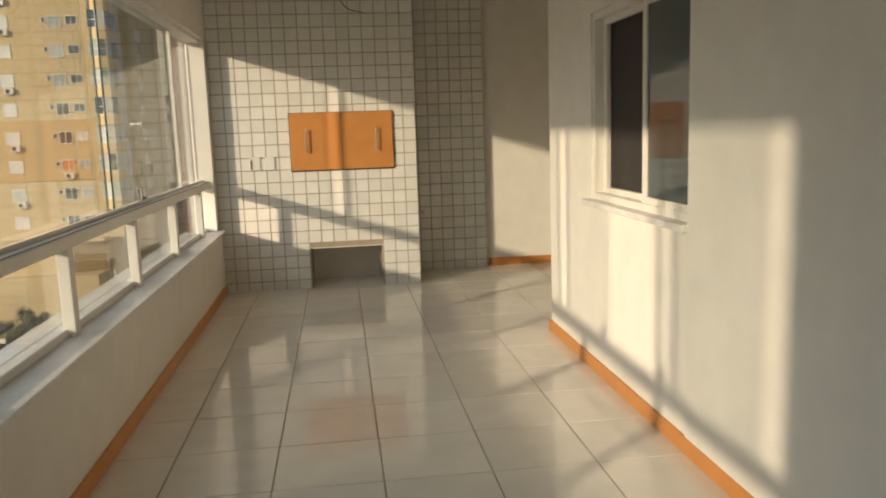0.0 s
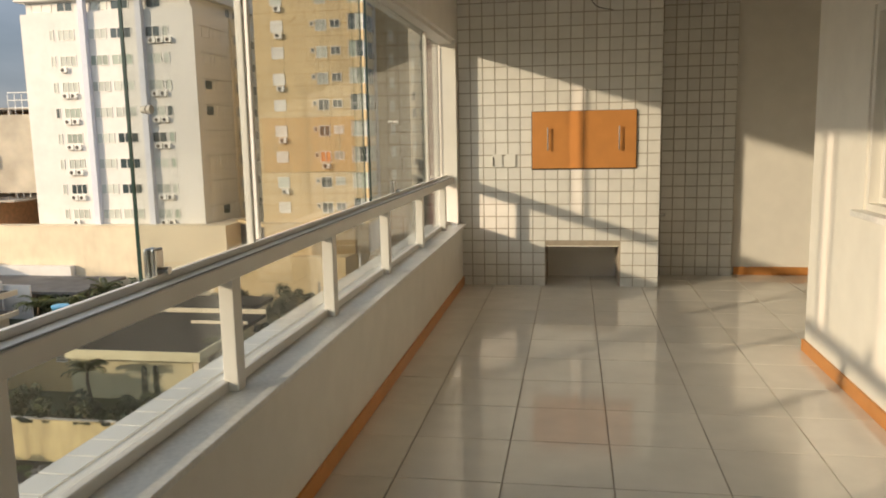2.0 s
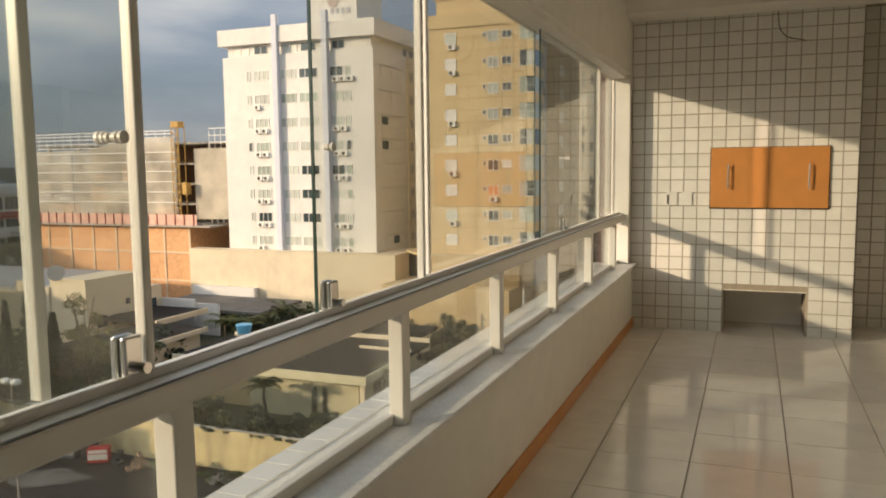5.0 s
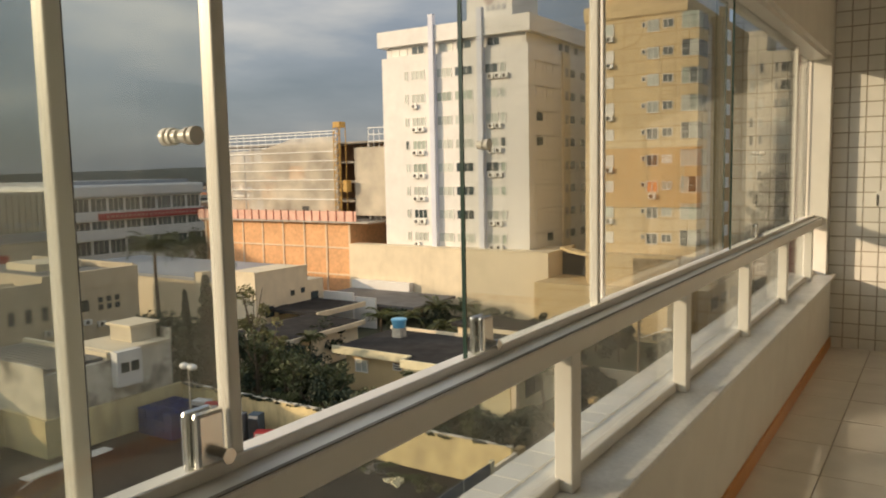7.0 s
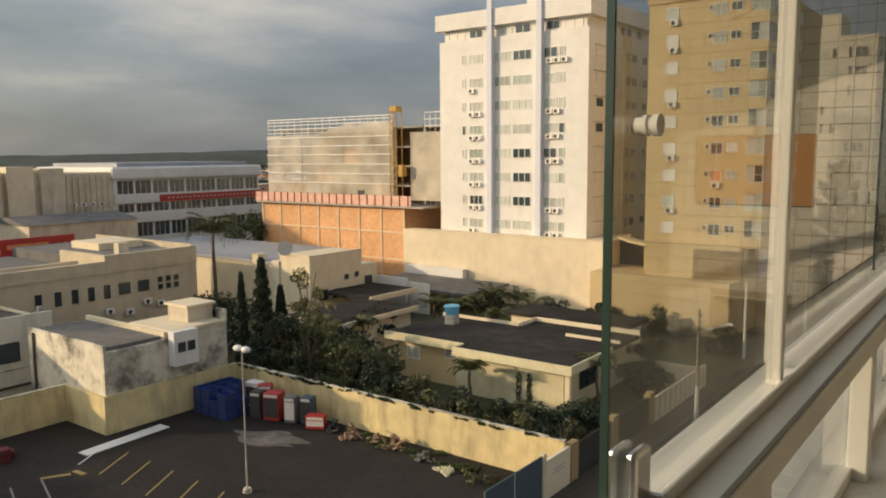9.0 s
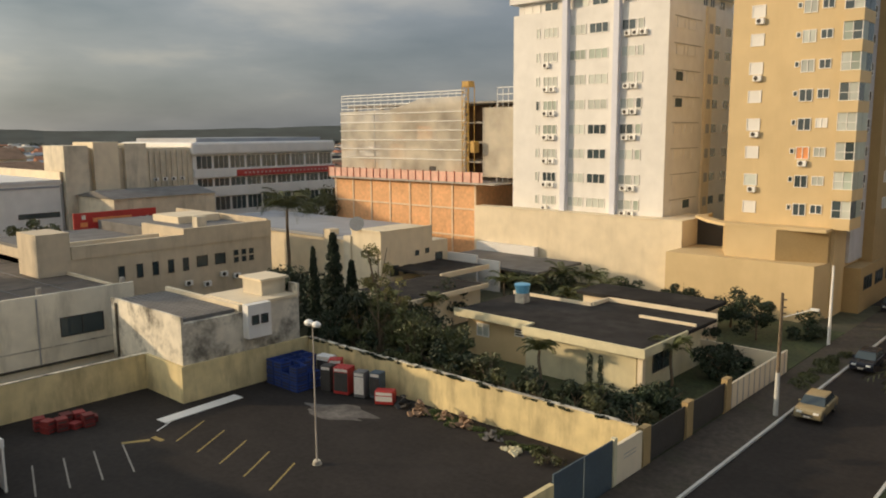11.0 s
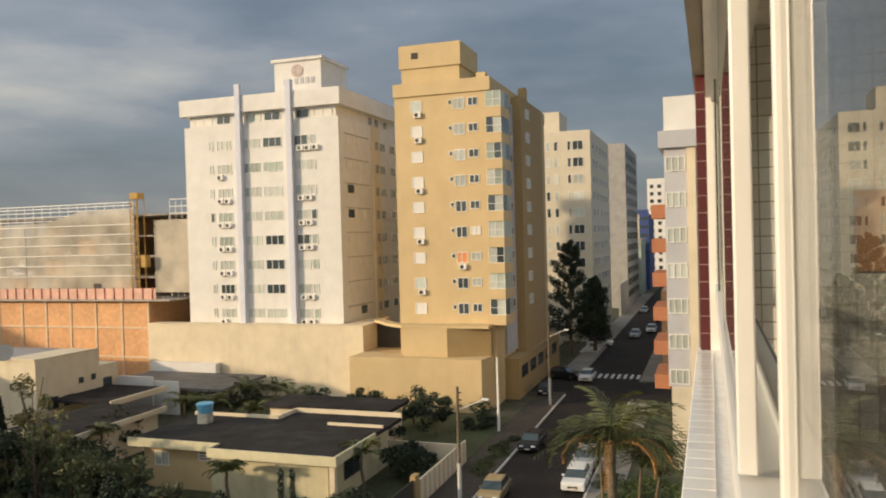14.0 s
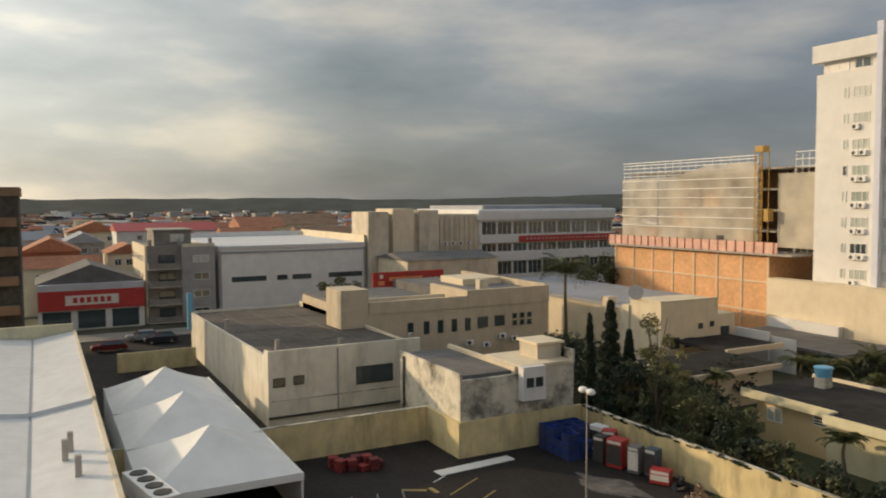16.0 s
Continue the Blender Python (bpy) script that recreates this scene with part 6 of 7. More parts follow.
def conifer(x, y, h, label):
    g = thing("conifer_tree", label, "tree", at=(x, y, GY))
    bm = cyl(bmesh.new(), (0, 0, 0), (0.2, 0, h * 0.95), 0.32, 0.05, seg=8)
    bl = []
    for i in range(46):
        f = 0.12 + 0.85 * i / 46
        a = i * 2.4
        r_ = (1.0 - f) ** 0.7 * h * 0.3 * prng.uniform(0.6, 1.15) + 0.3
        e = (r_ * math.cos(a), r_ * math.sin(a), h * f + r_ * 0.45)
        cyl(bm, (0, 0, h * f), e, 0.08, 0.02, seg=5)
        for q in (0.35, 0.6, 0.8, 1.0):
            s_ = 0.28 + 0.25 * (1 - f)
            bl.append((e[0] * q, e[1] * q, h * f + r_ * 0.45 * q + 0.15, s_ * 1.25, s_ * 1.25, s_ * 1.5))
    part("trunk", bm, M["bark"], g)
    tagged(put("crown", leaf_mesh("crown", bl, 15000, 0.22, M["leaf_dark"], 0.3), g, 0, 0, 0), "feathery dark crown")


conifer(-20.3, 119, 17.5, "tall dark conifer with feathery upward branches on the street")
conifer(-17.4, 124, 11.5, "smaller dark conifer with feathery branches on the street")
for x, y, h in ((-44.5, 46.5, 5.4), (-46.5, 43.0, 5.8), (-42.2, 46.2, 4.6), (-48.0, 41.5, 4.4), (-40.6, 45.2, 4.0), (-38.5, 45.0, 3.4), (-49, 48, 4.6), (-36, 42.5, 3.6)):
    tree("garden_tree", "dark tangled garden tree behind the yellow wall", x, y, h, 1.3, "leaf_dark", 2600, 0.13, 0.6, "", 0.2, 20)
for x, y, h in ((-31, 61.2, 2.6), (-34, 61.4, 2.4), (-44, 68, 4.2), (-37, 71, 3.8), (-47.5, 66, 4.0), (-33, 73, 3.6), (-28, 73, 4.0), (-24.5, 70, 3.6), (-49, 57, 4.2), (-22, 47, 2.2), (-24, 44.5, 2.4)):
    tree("garden_tree", "dark garden shrub tree round the low house", x, y, h, 1.6, "leaf_dark", 2200, 0.15, 0.7, "", 0.2, 16)
for x, y in ((-23.0, 60.5), (-27.0, 64.5), (-21.5, 74.0), (-30, 70), (-22.5, 57)):
    tree("garden_bush", "dark garden bush beside the street house", x, y, prng.uniform(2, 3.6), 1.5, "leaf_dark", 1600, 0.16, 0.7, "", 0.1, 12)
# grass lot growth
moss = [(-47.8 + prng.uniform(0, 28.2), 39.05 + prng.uniform(-0.12, 0.12), -14.42 - prng.uniform(0, 0.18), 0.3, 0.1, 0.09) for _ in range(110)]
tagged(new("creeper", leaf_mesh("creeper", moss, 9000, 0.06, M["leaf_dark"])), "dark moss and creeper along the top of the yellow wall", "creeper", kind="stuff")
scrub = [(-34 + prng.uniform(0, 12), prng.uniform(37.0, 38.7), GY + 0.1, 0.5, 0.35, 0.12) for _ in range(22)]
tagged(new("weeds", leaf_mesh("weeds", scrub, 3500, 0.07, M["weed"])), "low weeds along the foot of the yellow wall", "weeds", kind="stuff")
o = tagged(new("shrubs", leaf_mesh("shrubs", [(-8.0 + prng.uniform(0, 6.6), prng.uniform(31, 61), GY + 0.12, 0.9, 1.0, 0.28) for _ in range(190)], 46000, 0.1, M["weed"])), "low tangled green weeds on the empty lot", "weeds", kind="stuff")
o = tagged(new("weeds", leaf_mesh("weeds", [(-46 + prng.uniform(0, 26), prng.uniform(40, 44.5), GY + 0.3, 0.9, 0.8, 0.4) for _ in range(60)], 9000, 0.13, M["leaf_dark"])), "low dark undergrowth behind the wall", "weeds", kind="stuff")
o = tagged(new("weeds", leaf_mesh("weeds", [(-18.2 + prng.uniform(0, 1.6), prng.uniform(59, 70), GY + 0.25, 0.5, 0.8, 0.2) for _ in range(24)], 4000, 0.1, M["leaf"])), "grass verge between pavement and street", "weeds", kind="stuff")

# ---- cars ----
def car(x, y, rz, paint, label, wagon=False):
    c = thing("car", label, "car", at=(x, y, GY + 0.02), rz=rz)
    L_, W_ = 4.1, 1.66
    bm = bmesh.new()
    prof = [(-2.05, 0.3), (-2.05, 0.72), (-1.9, 0.86), (-1.0, 0.93), (1.25, 0.95), (1.95, 0.9), (2.05, 0.7), (2.05, 0.3)]
    va = [bm.verts.new((-W_ / 2, px, pz)) for px, pz in prof]
    vb = [bm.verts.new((W_ / 2, px, pz)) for px, pz in prof]
    for i in range(len(prof)):
        j = (i + 1) % len(prof)
        bm.faces.new((va[i], va[j], vb[j], vb[i]))
    bm.faces.new(va)
    bm.faces.new(vb)
    bmesh.ops.recalc_face_normals(bm, faces=bm.faces)
    bmesh.ops.bevel(bm, geom=list(bm.edges), offset=0.05, segments=2, affect="EDGES")
    part("body", bm, paint, c)

    def cabin(z0, z1, w0, w1, ys):
        b = bmesh.new()
        a = [b.verts.new((sx * w0, yy, z0)) for sx, yy in ((-1, ys[0]), (1, ys[0]), (1, ys[3]), (-1, ys[3]))]
        t = [b.verts.new((sx * w1, yy, z1)) for sx, yy in ((-1, ys[1]), (1, ys[1]), (1, ys[2]), (-1, ys[2]))]
        b.faces.new(a[::-1])
        b.faces.new(t)
        for i in range(4):
            b.faces.new((a[i], a[(i + 1) % 4], t[(i + 1) % 4], t[i]))
        return b
    back = 1.9 if wagon else 1.55
    part("car_glass", cabin(0.9, 1.36, 0.76, 0.62, (-1.05, -0.42, back - 0.45, back)), M["winglass"], c, "dark car windows")
    rb = cabin(1.36, 1.42, 0.63, 0.58, (-0.44, -0.34, back - 0.55, back - 0.43))
    part("roof", rb, paint, c)
    for sx in (-1, 1):
        for wy in (-1.28, 1.25):
            w_ = part("wheel", cyl(bmesh.new(), (sx * 0.66, wy, 0.3), (sx * 0.84, wy, 0.3), 0.3, seg=18), M["rubber"], c, "black tyre")
            part("rim", cyl(bmesh.new(), (sx * 0.83, wy, 0.3), (sx * 0.85, wy, 0.3), 0.18, seg=14), M["chrome"], w_)
        part("headlight", B(sx * 0.5 - 0.16, sx * 0.5 + 0.16, -2.07, -2.0, 0.62, 0.76, bevel=0.02), M["plastic"], c, "pale headlight")
        part("tail_light", B(sx * 0.62 - 0.12, sx * 0.62 + 0.12, 2.0, 2.07, 0.62, 0.8, bevel=0.02), M["red"], c, "red tail light")
        part("mirror", B(sx * 0.86 - 0.08, sx * 0.86 + 0.08, -0.75, -0.6, 0.92, 1.04, bevel=0.02), paint, c)
    part("grille", B(-0.35, 0.35, -2.075, -2.0, 0.45, 0.6), M["dark"], c, "dark grille")
    part("number_plate", B(-0.2, 0.2, -2.09, -2.07, 0.4, 0.5), M["faded_w"], c)
    return c


paint = dict(gold=mat("gold_car_paint", (0.42, 0.34, 0.2), 0.25, 0.4, var=0.02), white=mat("white_car_paint", (0.75, 0.75, 0.73), 0.25, var=0.02), black=mat("black_car_paint", (0.02, 0.022, 0.03), 0.2, var=0.02), silver=mat("silver_car_paint", (0.45, 0.46, 0.47), 0.3, 0.5, var=0.02), red=mat("dark_red_car_paint", (0.12, 0.01, 0.01), 0.3, var=0.02))
car(-14.8, 54.4, 2, paint["gold"], "gold saloon car driving on the street")
car(-15.0, 67.6, 0, paint["black"], "black hatchback driving on the street", True)
car(-9.7, 58.4, 1, paint["white"], "white hatchback parked at the white kerb line", True)
car(-9.8, 63.6, 0, paint["silver"], "silver hatchback parked behind the white car", True)
car(-15.0, 99.6, 0, paint["white"], "white car waiting at the crossing")
car(-18.0, 100.5, 70, paint["black"], "dark car turning at the crossing", True)
car(-12.8, 141, 0, paint["silver"], "small silver car far down the street", True)
car(-10.6, 149, 0, paint["white"], "white car parked far down the street", True)
car(-17.4, 129.5, 90, paint["white"], "white pick-up standing by the side street", True)
car(-10.0, 166, 0, paint["black"], "dark car far down the street", True)
car(-14.6, 184, 0, paint["silver"], "silver car far down the street", True)
car(-110.0, 14.0, 0, paint["silver"], "silver car parked before the grey house", True)
car(-107.0, 16.0, 0, paint["black"], "black car on the street before the shop", True)
car(-104.0, 9.5, 0, paint["red"], "dark red car on the street before the shop", True)
car(-18.4, 90.5, 8, paint["black"], "dark parked car beside the ochre tower", True)

# ---- lot things ----
l = thing("street_lamp", "slim pale lamp post with a twin globe head on the lot", "street lamp", at=(-33.2, 28.0, GY))
part("pole", cyl(bmesh.new(), (0, 0, 0.2), (0, 0, 8.0), 0.055, 0.035, seg=10), M["concrete"], l)
part("foot", cyl(bmesh.new(), (0, 0, 0), (0, 0, 0.25), 0.28, 0.2, seg=12), M["old_wall"], l)
for s in (-1, 1):
    bm = bmesh.new()
    bmesh.ops.create_uvsphere(bm, u_segments=14, v_segments=8, radius=0.24, matrix=pose(s * 0.33, 0, 8.1) @ Matrix.Diagonal((1.2, 1, 0.75, 1)))
    part("lamp_head", bm, M["plastic"], l, "white lamp head", smooth=True)
part("arm", cyl(bmesh.new(), (-0.35, 0, 8.0), (0.35, 0, 8.0), 0.035, seg=8), M["concrete"], l)

for i in range(6):
    ob = structure("parking_line", B(-0.055, 0.055, -1.7, 1.7, 0.015, 0.021), M["paint_y"] if i < 5 else M["paint_w"], "faded yellow parking line")
    ob.matrix_world = pose(-33.4 - i * 2.42, 25.8 + 0.03 * i, GY, 0, 0, 31)
for i in range(4):
    ob = structure("parking_line", B(-0.05, 0.05, -2.2, 2.2, 0.015, 0.021), M["paving"], "faded white parking line")
    ob.matrix_world = pose(-43.0 + i * 0.3, 16.6 + i * 1.6, GY, 0, 0, 72)
sp_ = bmesh.new()
ring_ = [sp_.verts.new(((2.6 + 0.5 * math.sin(5 * a) + 0.3 * math.sin(9 * a + 1)) * math.cos(a), (1.3 + 0.25 * math.sin(4 * a + 2)) * math.sin(a), 0.02)) for a in [6.283 * k / 40 for k in range(40)]]
sp_.faces.new(ring_)
ob = structure("pale_spill", sp_, M["spill"], "pale dusty spill on the asphalt")
ob.matrix_world = pose(-38.6, 34.2, GY, 0, 0, 15)
ob = structure("arrow_mark", B(-0.8, 0.8, -0.16, 0.16, 0.015, 0.021), M["paint_y"], "yellow arrow mark")
ob.matrix_world = pose(-44.0, 22.8, GY, 0, 0, 60)
ob = structure("arrow_mark", B(-0.5, 0.5, -0.16, 0.16, 0.015, 0.021), M["paint_y"], "yellow arrow mark")
ob.matrix_world = pose(-43.4, 23.9, GY, 0, 0, 5)
wp = tagged(part("white_board", B(-0.5, 0.5, -3.05, 3.05, 0, 0.06, bevel=0.01), M["plastic"]), "long white board lying on the asphalt", "board")
wp.matrix_world = pose(-46.1, 28.3 - 0.2 + 0.4, GY + 0.02, 0, 0, 4)

crate0 = None
for i, (x, y, z) in enumerate([(-47.0 + a * 0.93, 35.2 + b * 1.12, c * 0.62) for a in range(4) for b in range(3 if a < 2 else 2) for c in range(3 if a < 2 else 2 + (b + a) % 2)]):
    if crate0 is None:
        crate0 = thing("crate", "blue plastic bottle crates stacked by the yellow wall", "crate", "stacked blue plastic crates", at=(x, y, GY + 0.02 + z))
        part("side", B(-0.42, 0.42, -0.5, -0.46, 0, 0.58), M["blue"], crate0)
        part("side", B(-0.42, 0.42, 0.46, 0.5, 0, 0.58), M["blue"], crate0)
        part("side", B(-0.42, -0.38, -0.46, 0.46, 0, 0.58), M["blue"], crate0)
        part("side", B(0.38, 0.42, -0.46, 0.46, 0, 0.58), M["blue"], crate0)
        part("bottom", B(-0.38, 0.38, -0.46, 0.46, 0, 0.3), M["blue"], crate0)
        for z_ in (0.16, 0.38):
            part("slot", B(-0.36, 0.36, -0.505, -0.5, z_, z_ + 0.08), M["dark"], crate0, "dark slot")
            part("slot", B(0.42, 0.425, -0.4, 0.4, z_, z_ + 0.08), M["dark"], crate0, "dark slot")
    else:
        copy_thing(crate0, pose(x, y, GY + 0.02 + z, 0, 0, prng.uniform(-4, 4)))


def fridge(x, y, rz, m, label, w=0.85, d=0.8, h=1.9, window=True):
    f = thing("drink_cooler", label, "drink cooler", at=(x, y, GY + 0.02), rz=rz)
    part("case", B(-w / 2, w / 2, -d / 2, d / 2, 0.08, h, bevel=0.03), M[m], f)
    part("door", B(-w / 2 + 0.06, w / 2 - 0.06, -d / 2 - 0.03, -d / 2, 0.3, h - 0.35), M["dark" if window else "faded_w"], f, "dark glass door" if window else "printed pale door")
    part("sign_bar", B(-w / 2 + 0.08, w / 2 - 0.08, -d / 2 - 0.02, -d / 2, h - 0.28, h - 0.08), M["faded_w"], f, "pale header panel")
    part("foot", B(-w / 2 + 0.05, w / 2 - 0.05, -d / 2 + 0.05, d / 2 - 0.05, 0, 0.08), M["rubber"], f)
    return f


fridge(-42.6, 36.6, 20, "dark", "black tall drink cooler by the wall")
fridge(-41.2, 36.9, 20, "red", "red drink cooler with a glass door by the wall", 1.2, 1.0, 2.0)
fridge(-39.7, 37.2, 20, "roof_grey", "grey drink cooler with a printed door by the wall", window=False)
fridge(-38.7, 37.8, 15, "gate_blue", "blue drink cooler by the wall")
fridge(-37.4, 37.3, 30, "red", "low red chest cooler by the wall", 1.3, 0.8, 1.0, False)
fridge(-43.4, 38.0, 40, "red", "red cooler behind the crates", 1.0)
fridge(-44.6, 38.1, 10, "plastic", "white cooler behind the crates", 1.3)
for i in range(9):
    b = thing("red_crate_stack", "dark red plastic crates stacked on the lot", "crate", "red crates on the lot", at=(-50.4 + 0.75 * (i % 2) + 0.12 * i, 19.7 + (i // 2) * 0.72 + 0.2 * (i % 2), GY + 0.02), rz=prng.uniform(-25, 25))
    for k in range(1 + (i * 5 + 1) % 3 % 2 + (i % 3 == 1)):
        part("crate", B(-0.35, 0.35, -0.33, 0.33, k * 0.42, k * 0.42 + 0.38, bevel=0.02), M["crate_red"], b)
        part("slot", B(0.352, 0.356, -0.25, 0.25, k * 0.42 + 0.14, k * 0.42 + 0.22), M["dark"], b, "dark slot")


def heap(x, y, r, h, m, label, name="rubble_heap"):
    bm = bmesh.new()
    for i in range(22):
        a, q = prng.uniform(0, 6.28), prng.uniform(0, 1)
        s = prng.uniform(0.1, 0.32) * r
        mm_ = pose(x + r * q * math.cos(a), y + r * q * 0.7 * math.sin(a), GY + 0.05 + h * (1 - q) * prng.uniform(0.3, 1), *prng.uniform(-40, 40, 3))
        bmesh.ops.create_cube(bm, size=1, matrix=mm_ @ Matrix.Diagonal((s * 1.6, s, s * 0.5, 1)))
    tagged(part(name, bm, M[m]), label, "rubble", kind="stuff")


heap(-36.0, 37.8, 1.0, 0.8, "rubber", "heap of dark rubbish by the yellow wall")
heap(-34.2, 37.4, 0.9, 0.9, "cardboard", "heap of torn brown cardboard by the wall")
heap(-32.4, 37.8, 0.8, 0.7, "cardboard", "heap of torn brown cardboard by the wall")
heap(-30.9, 37.8, 1.0, 0.8, "cardboard", "heap of torn brown cardboard by the wall")
heap(-28.0, 37.2, 0.7, 0.7, "roof_grey", "grey sack heap by the yellow wall", "sack_heap")
heap(-26.0, 36.6, 0.8, 0.25, "pale_yellow", "pale planks lying by the wall", "plank_heap")
tree("garden_bush", "small weeds growing by the wall foot", -23.6, 36.6, 0.6, 0.8, "leaf", 500, 0.1, 0.3, "", 0.1, 8)

# poles and wires on the street
for x, y, h, painted in ((-16.6, 52.2, 8.2, True), (-16.75, 84.4, 9.0, True), (-19.2, 72.3, 7.0, False)):
    u = thing("utility_pole", "wooden utility pole with a white painted foot" if painted else "slim white street pole at the corner", "utility pole", at=(x, y, GY))
    part("pole", cyl(bmesh.new(), (0, 0, 0), (0, 0, h), 0.14, 0.09, seg=10), M["bark" if painted else "plastic"], u)
    if painted:
        part("painted_foot", cyl(bmesh.new(), (0, 0, 0.1), (0, 0, 3.0), 0.155, 0.14, seg=10), M["kerb"], u, "white painted lower part")
        for z in (h - 0.4, h - 0.9, h - 1.3):
            part("insulator", cyl(bmesh.new(), (0.1, 0, z), (0.28, 0, z), 0.05, seg=8), M["dark"], u)
        part("lamp_arm", cyl(bmesh.new(), (0, 0, h - 1.6), (1.7, 0.4, h - 0.9), 0.03, seg=6), M["plastic"], u, "thin white lamp arm")
        part("lamp_head", B(1.6, 2.1, 0.3, 0.55, h - 0.95, h - 0.82, bevel=0.02), M["plastic"], u)

# ---- distant town ----
frng = random.Random(11)
for nm, m, lab in (("distant_houses", "cream_old", "distant pale houses of the town"), ("distant_houses", "white_wall", "distant white houses of the town"), ("distant_houses", "house_grey", "distant grey houses of the town")):
    V, Fc = [], []
    for _ in range(650):
        d = 235 + 900 * frng.random() ** 1.3
        a = math.radians(frng.uniform(8, 104))
        x, y = -d * math.sin(a), d * math.cos(a)
        if x > -140 and y < 125:
            continue
        if x > -60:
            continue
        w, l_, h = frng.uniform(5, 13), frng.uniform(5, 14), frng.uniform(3, 7.5)
        if frng.random() < 0.02:
            h = 11
        k = len(V)
        V += [(x + sx * w / 2, y + sy * l_ / 2, GY + z) for z in (0, h) for sx, sy in ((-1, -1), (1, -1), (1, 1), (-1, 1))]
        Fc += [(k, k + 1, k + 5, k + 4), (k + 1, k + 2, k + 6, k + 5), (k + 2, k + 3, k + 7, k + 6), (k + 3, k, k + 4, k + 7), (k + 4, k + 5, k + 6, k + 7)]
    me = bpy.data.meshes.new(nm)
    me.from_pydata(V, [], Fc)
    me.materials.append(M[m])
    tagged(new(nm, me), lab, "houses", kind="stuff")
for nm, m, lab in (("distant_roofs", "roof_tile", "distant clay tiled gable roofs"), ("distant_roofs", "brick_d", "distant brown roofs of houses"), ("distant_roofs", "roof_dark", "distant dark roofs of houses"), ("distant_roofs", "roof_light2", "distant grey metal roofs")):
    V, Fc = [], []
    for _ in range(1000 if m == "roof_tile" else 600):
        d = 175 + 850 * frng.random() ** 1.25
        a = math.radians(frng.uniform(8, 104))
        x, y = -d * math.sin(a), d * math.cos(a)
        if x > -240 and y < 90:
            continue
        if x > -145 and y < 125:
            continue
        if x > -60:
            continue
        w, l_, h, e = frng.uniform(6, 12), frng.uniform(7, 15), frng.uniform(1.0, 2.4), frng.uniform(3, 6)
        k = len(V)
        V += [(x + sx * w / 2, y + sy * l_ / 2, GY + z) for z in (0, e) for sx, sy in ((-1, -1), (1, -1), (1, 1), (-1, 1))]
        V += [(x, y - l_ / 2, GY + e + h), (x, y + l_ / 2, GY + e + h)]
        Fc += [(k + 4, k + 5, k + 8), (k + 6, k + 7, k + 9), (k + 5, k + 6, k + 9, k + 8), (k + 7, k + 4, k + 8, k + 9), (k, k + 1, k + 5, k + 4), (k + 1, k + 2, k + 6, k + 5)]
    me = bpy.data.meshes.new(nm)
    me.from_pydata(V, [], Fc)
    me.materials.append(M[m])
    tagged(new(nm, me), lab, "houses", kind="stuff")
bl = []
for _ in range(1100):
    d = 150 + 1000 * frng.random() ** 1.2
    a = math.radians(frng.uniform(5, 104))
    x, y = -d * math.sin(a), d * math.cos(a)
    if x > -135 and y < 125 or x > -60:
        continue
    s = frng.uniform(2.2, 5.0)
    bl.append((x, y, GY + s * 0.9, s * 1.2, s * 1.2, s))
tagged(new("distant_trees", leaf_mesh("distant_trees", bl, 90000, 0.9, M["leaf_dark"])), "dark tree clumps between distant houses", "trees", kind="stuff")
# wooded ridge
V, Fc = [], []
N = 160
for i in range(N + 1):
    a = math.radians(-30 + 165 * i / N)
    h = 6 + 8 * noise.noise(Vector((i * 0.06, 3.0, 0))) + 4 * noise.noise(Vector((i * 0.3, 1.0, 0))) + 1.5 * noise.noise(Vector((i * 0.9, 1.0, 0)))
    for r_, z in ((1250, GY), (1400, h * 0.9 + 4), (2300, h + 6)):
        V.append((-r_ * math.sin(a), r_ * math.cos(a), z))
for i in range(N):
    for j in range(2):
        k = i * 3 + j
        Fc.append((k, k + 1, k + 4, k + 3))
me = bpy.data.meshes.new("wooded_ridge")
me.from_pydata(V, [], Fc)
me.materials.append(M["ridge"])
tagged(new("backdrop", me), "dark wooded ridge on the horizon", "hills", kind="structure")
# ---- tiles ----
def tile_mesh(name, w, h, t, material, bev=0.0018):
    bm = bmesh.new()
    vs = [bm.verts.new((x, 0, z)) for x, z in ((-w / 2, -h / 2), (w / 2, -h / 2), (w / 2, h / 2), (-w / 2, h / 2))]
    vf = [bm.verts.new((x, -t, z)) for x, z in ((-w / 2 + bev, -h / 2 + bev), (w / 2 - bev, -h / 2 + bev), (w / 2 - bev, h / 2 - bev), (-w / 2 + bev, h / 2 - bev))]
    bm.faces.new(vf)
    for i in range(4):
        j = (i + 1) % 4
        bm.faces.new((vs[i], vs[j], vf[j], vf[i]))
    bmesh.ops.recalc_face_normals(bm, faces=bm.faces)
    return mesh_of(name, bm, material)


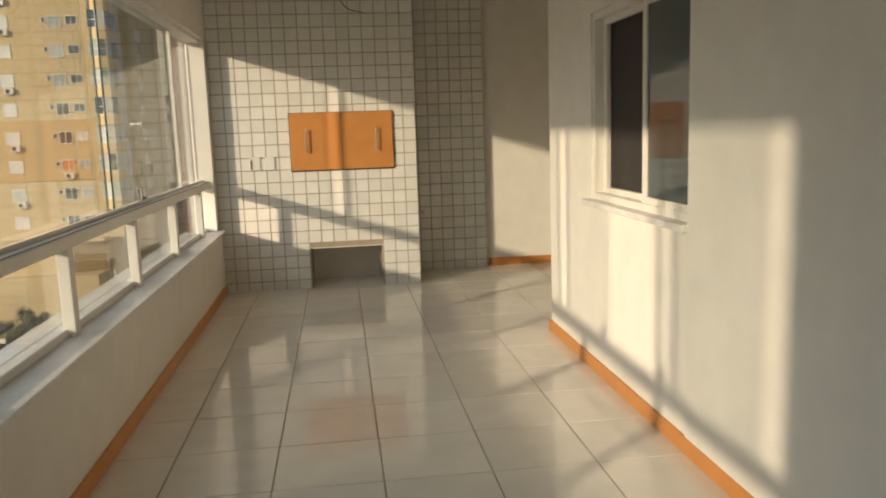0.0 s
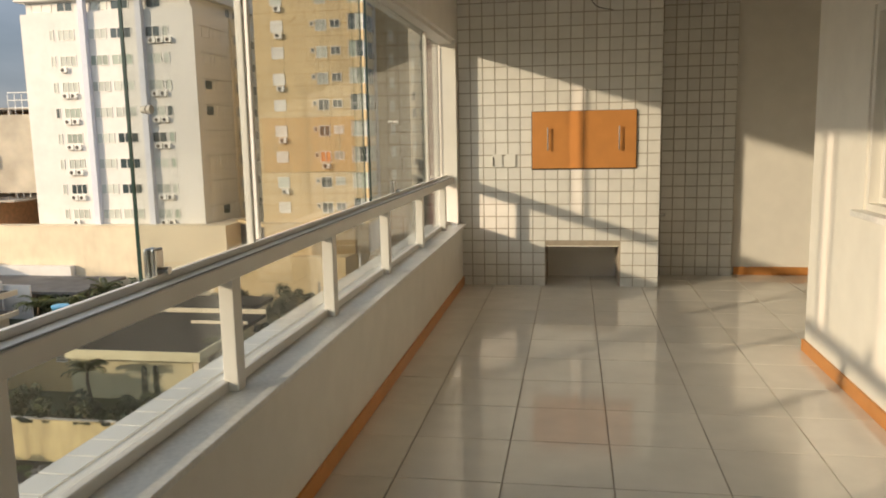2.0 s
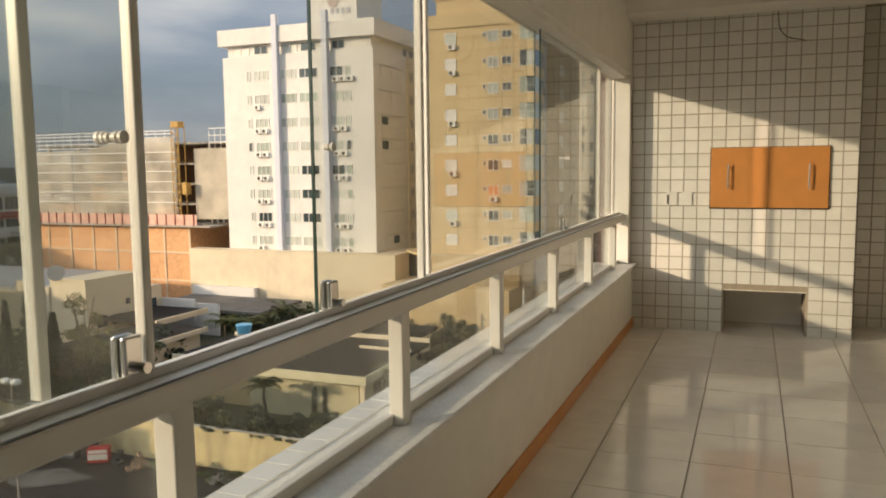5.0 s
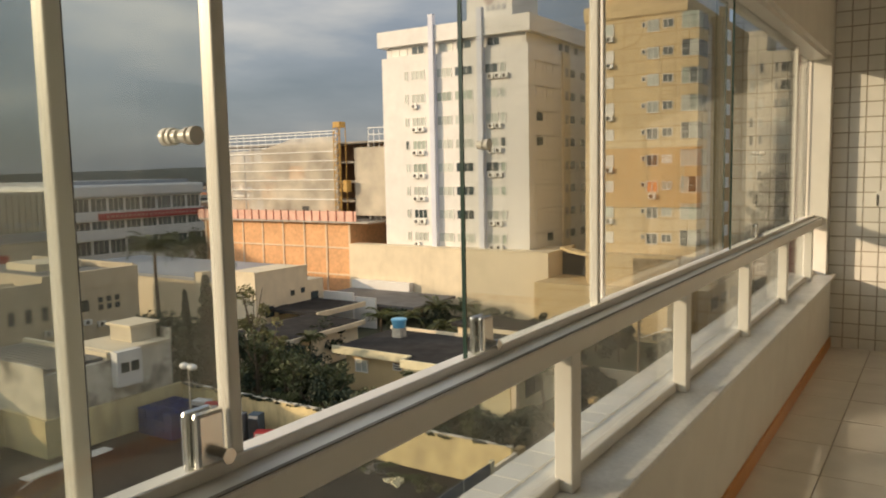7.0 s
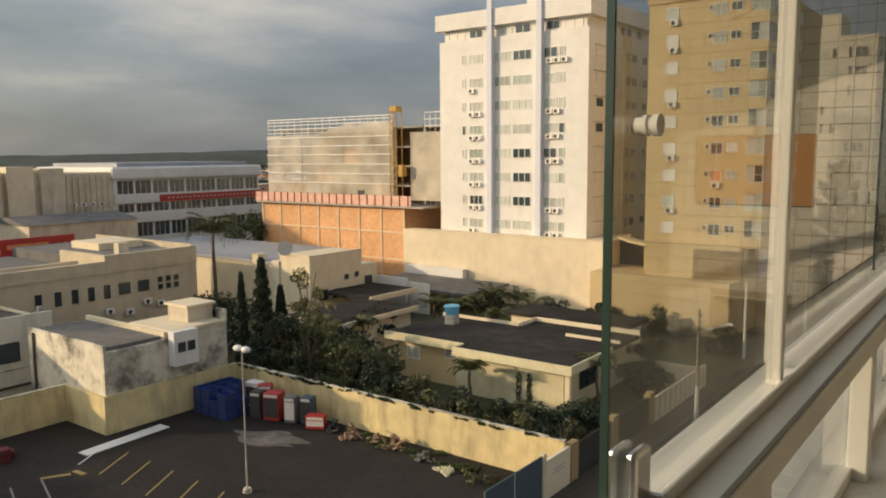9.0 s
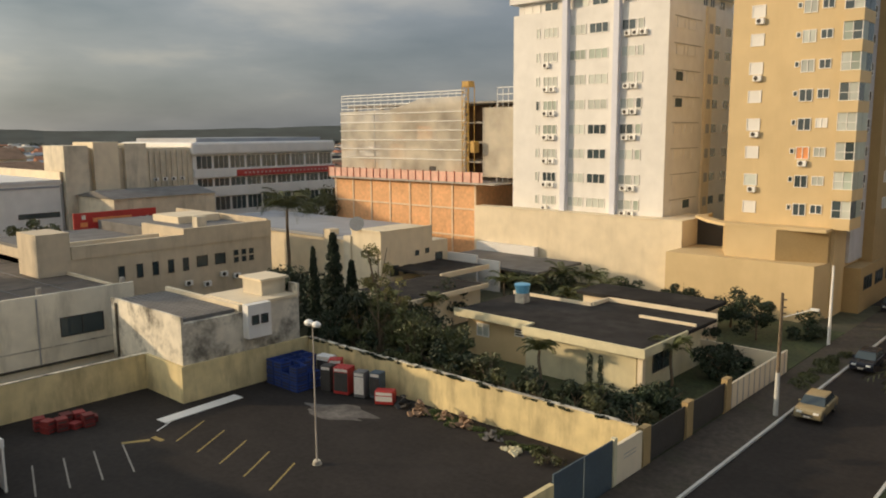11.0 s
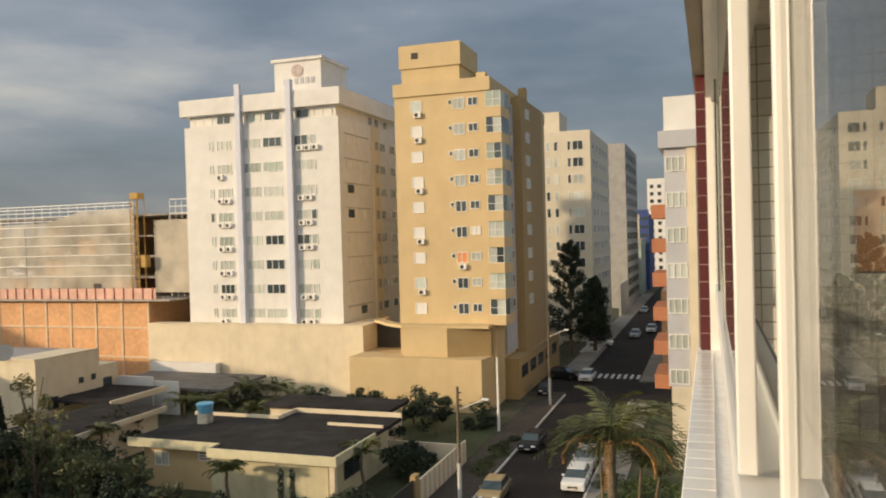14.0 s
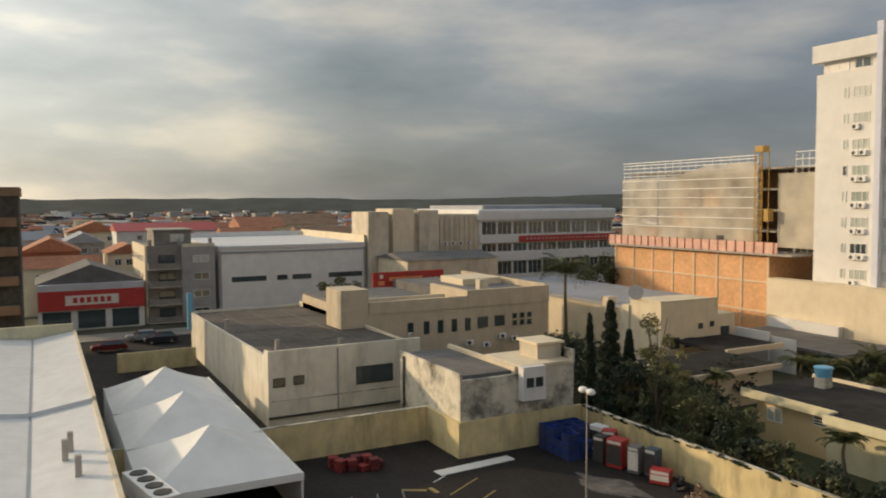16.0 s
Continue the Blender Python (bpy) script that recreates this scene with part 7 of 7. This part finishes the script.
P = 0.1087
NX = 16
tm = tile_mesh("tile", P - 0.0055, P - 0.0055, 0.006, M["tile"])
rows_n = int(2.62 / P)
bpy.context.view_layer.update()
for r in range(rows_n + 1):
    z = P * (r + 0.5) - 0.03
    for c in range(NX):
        x = P * (c + 0.5)
        if 0.77 - P / 2 + 0.02 < x < 1.40 + P / 2 - 0.03 and z < 0.355:
            continue
        if DX0 + 0.02 < x < DX1 - 0.02 and DZ0 + 0.03 < z < DZ1 - 0.03:
            continue
        ob = put("tile", tm, bbq, x, 0.006 + random.uniform(-0.0004, 0.0004), z)
        ob.rotation_euler = (random.uniform(-0.004, 0.004), 0, random.uniform(-0.004, 0.004))
# recess wall and side of the barbecue
rec = thing("wall_tiles", "white square tiles with dark grout in the recess", "", kind="structure", at=(1.70, 8.09, 0))
for r in range(25):
    for c in range(7):
        put("tile", tm, rec, P * (c + 0.5), -0.001, P * (r + 0.5) - 0.03)
side = thing("wall_tiles", "white square tiles with dark grout on the barbecue side", "", kind="structure", at=(1.734, 7.5, 0))
for r in range(25):
    for c in range(5):
        put("tile", tm, side, 0, P * (c + 0.5), P * (r + 0.5) - 0.03, 90)

# floor tiles, 0.43 m
FT = 0.433
fl = thing("floor_tiles", "beige polished porcelain floor tiles with narrow dark joints", "", kind="structure", at=(0, 0, 0))
bm = bmesh.new()
s = FT / 2 - 0.0022
v0 = [bm.verts.new((x, y, -0.006)) for x, y in ((-s, -s), (s, -s), (s, s), (-s, s))]
v1 = [bm.verts.new((x, y, 0)) for x, y in ((-s + 0.0012, -s + 0.0012), (s - 0.0012, -s + 0.0012), (s - 0.0012, s - 0.0012), (-s + 0.0012, s - 0.0012))]
bm.faces.new(v1)
for i in range(4):
    bm.faces.new((v0[i], v0[(i + 1) % 4], v1[(i + 1) % 4], v1[i]))
ft = mesh_of("tile", bm, M["floor"])
for i in range(-1, 13):
    for j in range(-9, 19):
        x, y = 0.30 + FT * (i + 0.5), 0.02 + FT * (j + 0.5)
        if i == -1:
            x = 0.30 - FT / 2
            y += -0.005
        if x > 5.9 or y > 8.1 or y < -2.8:
            continue
        ob = put("tile", ft, fl, x, y, 0)
        ob.rotation_euler = (random.uniform(-0.0012, 0.0012), random.uniform(-0.0012, 0.0012), 0)
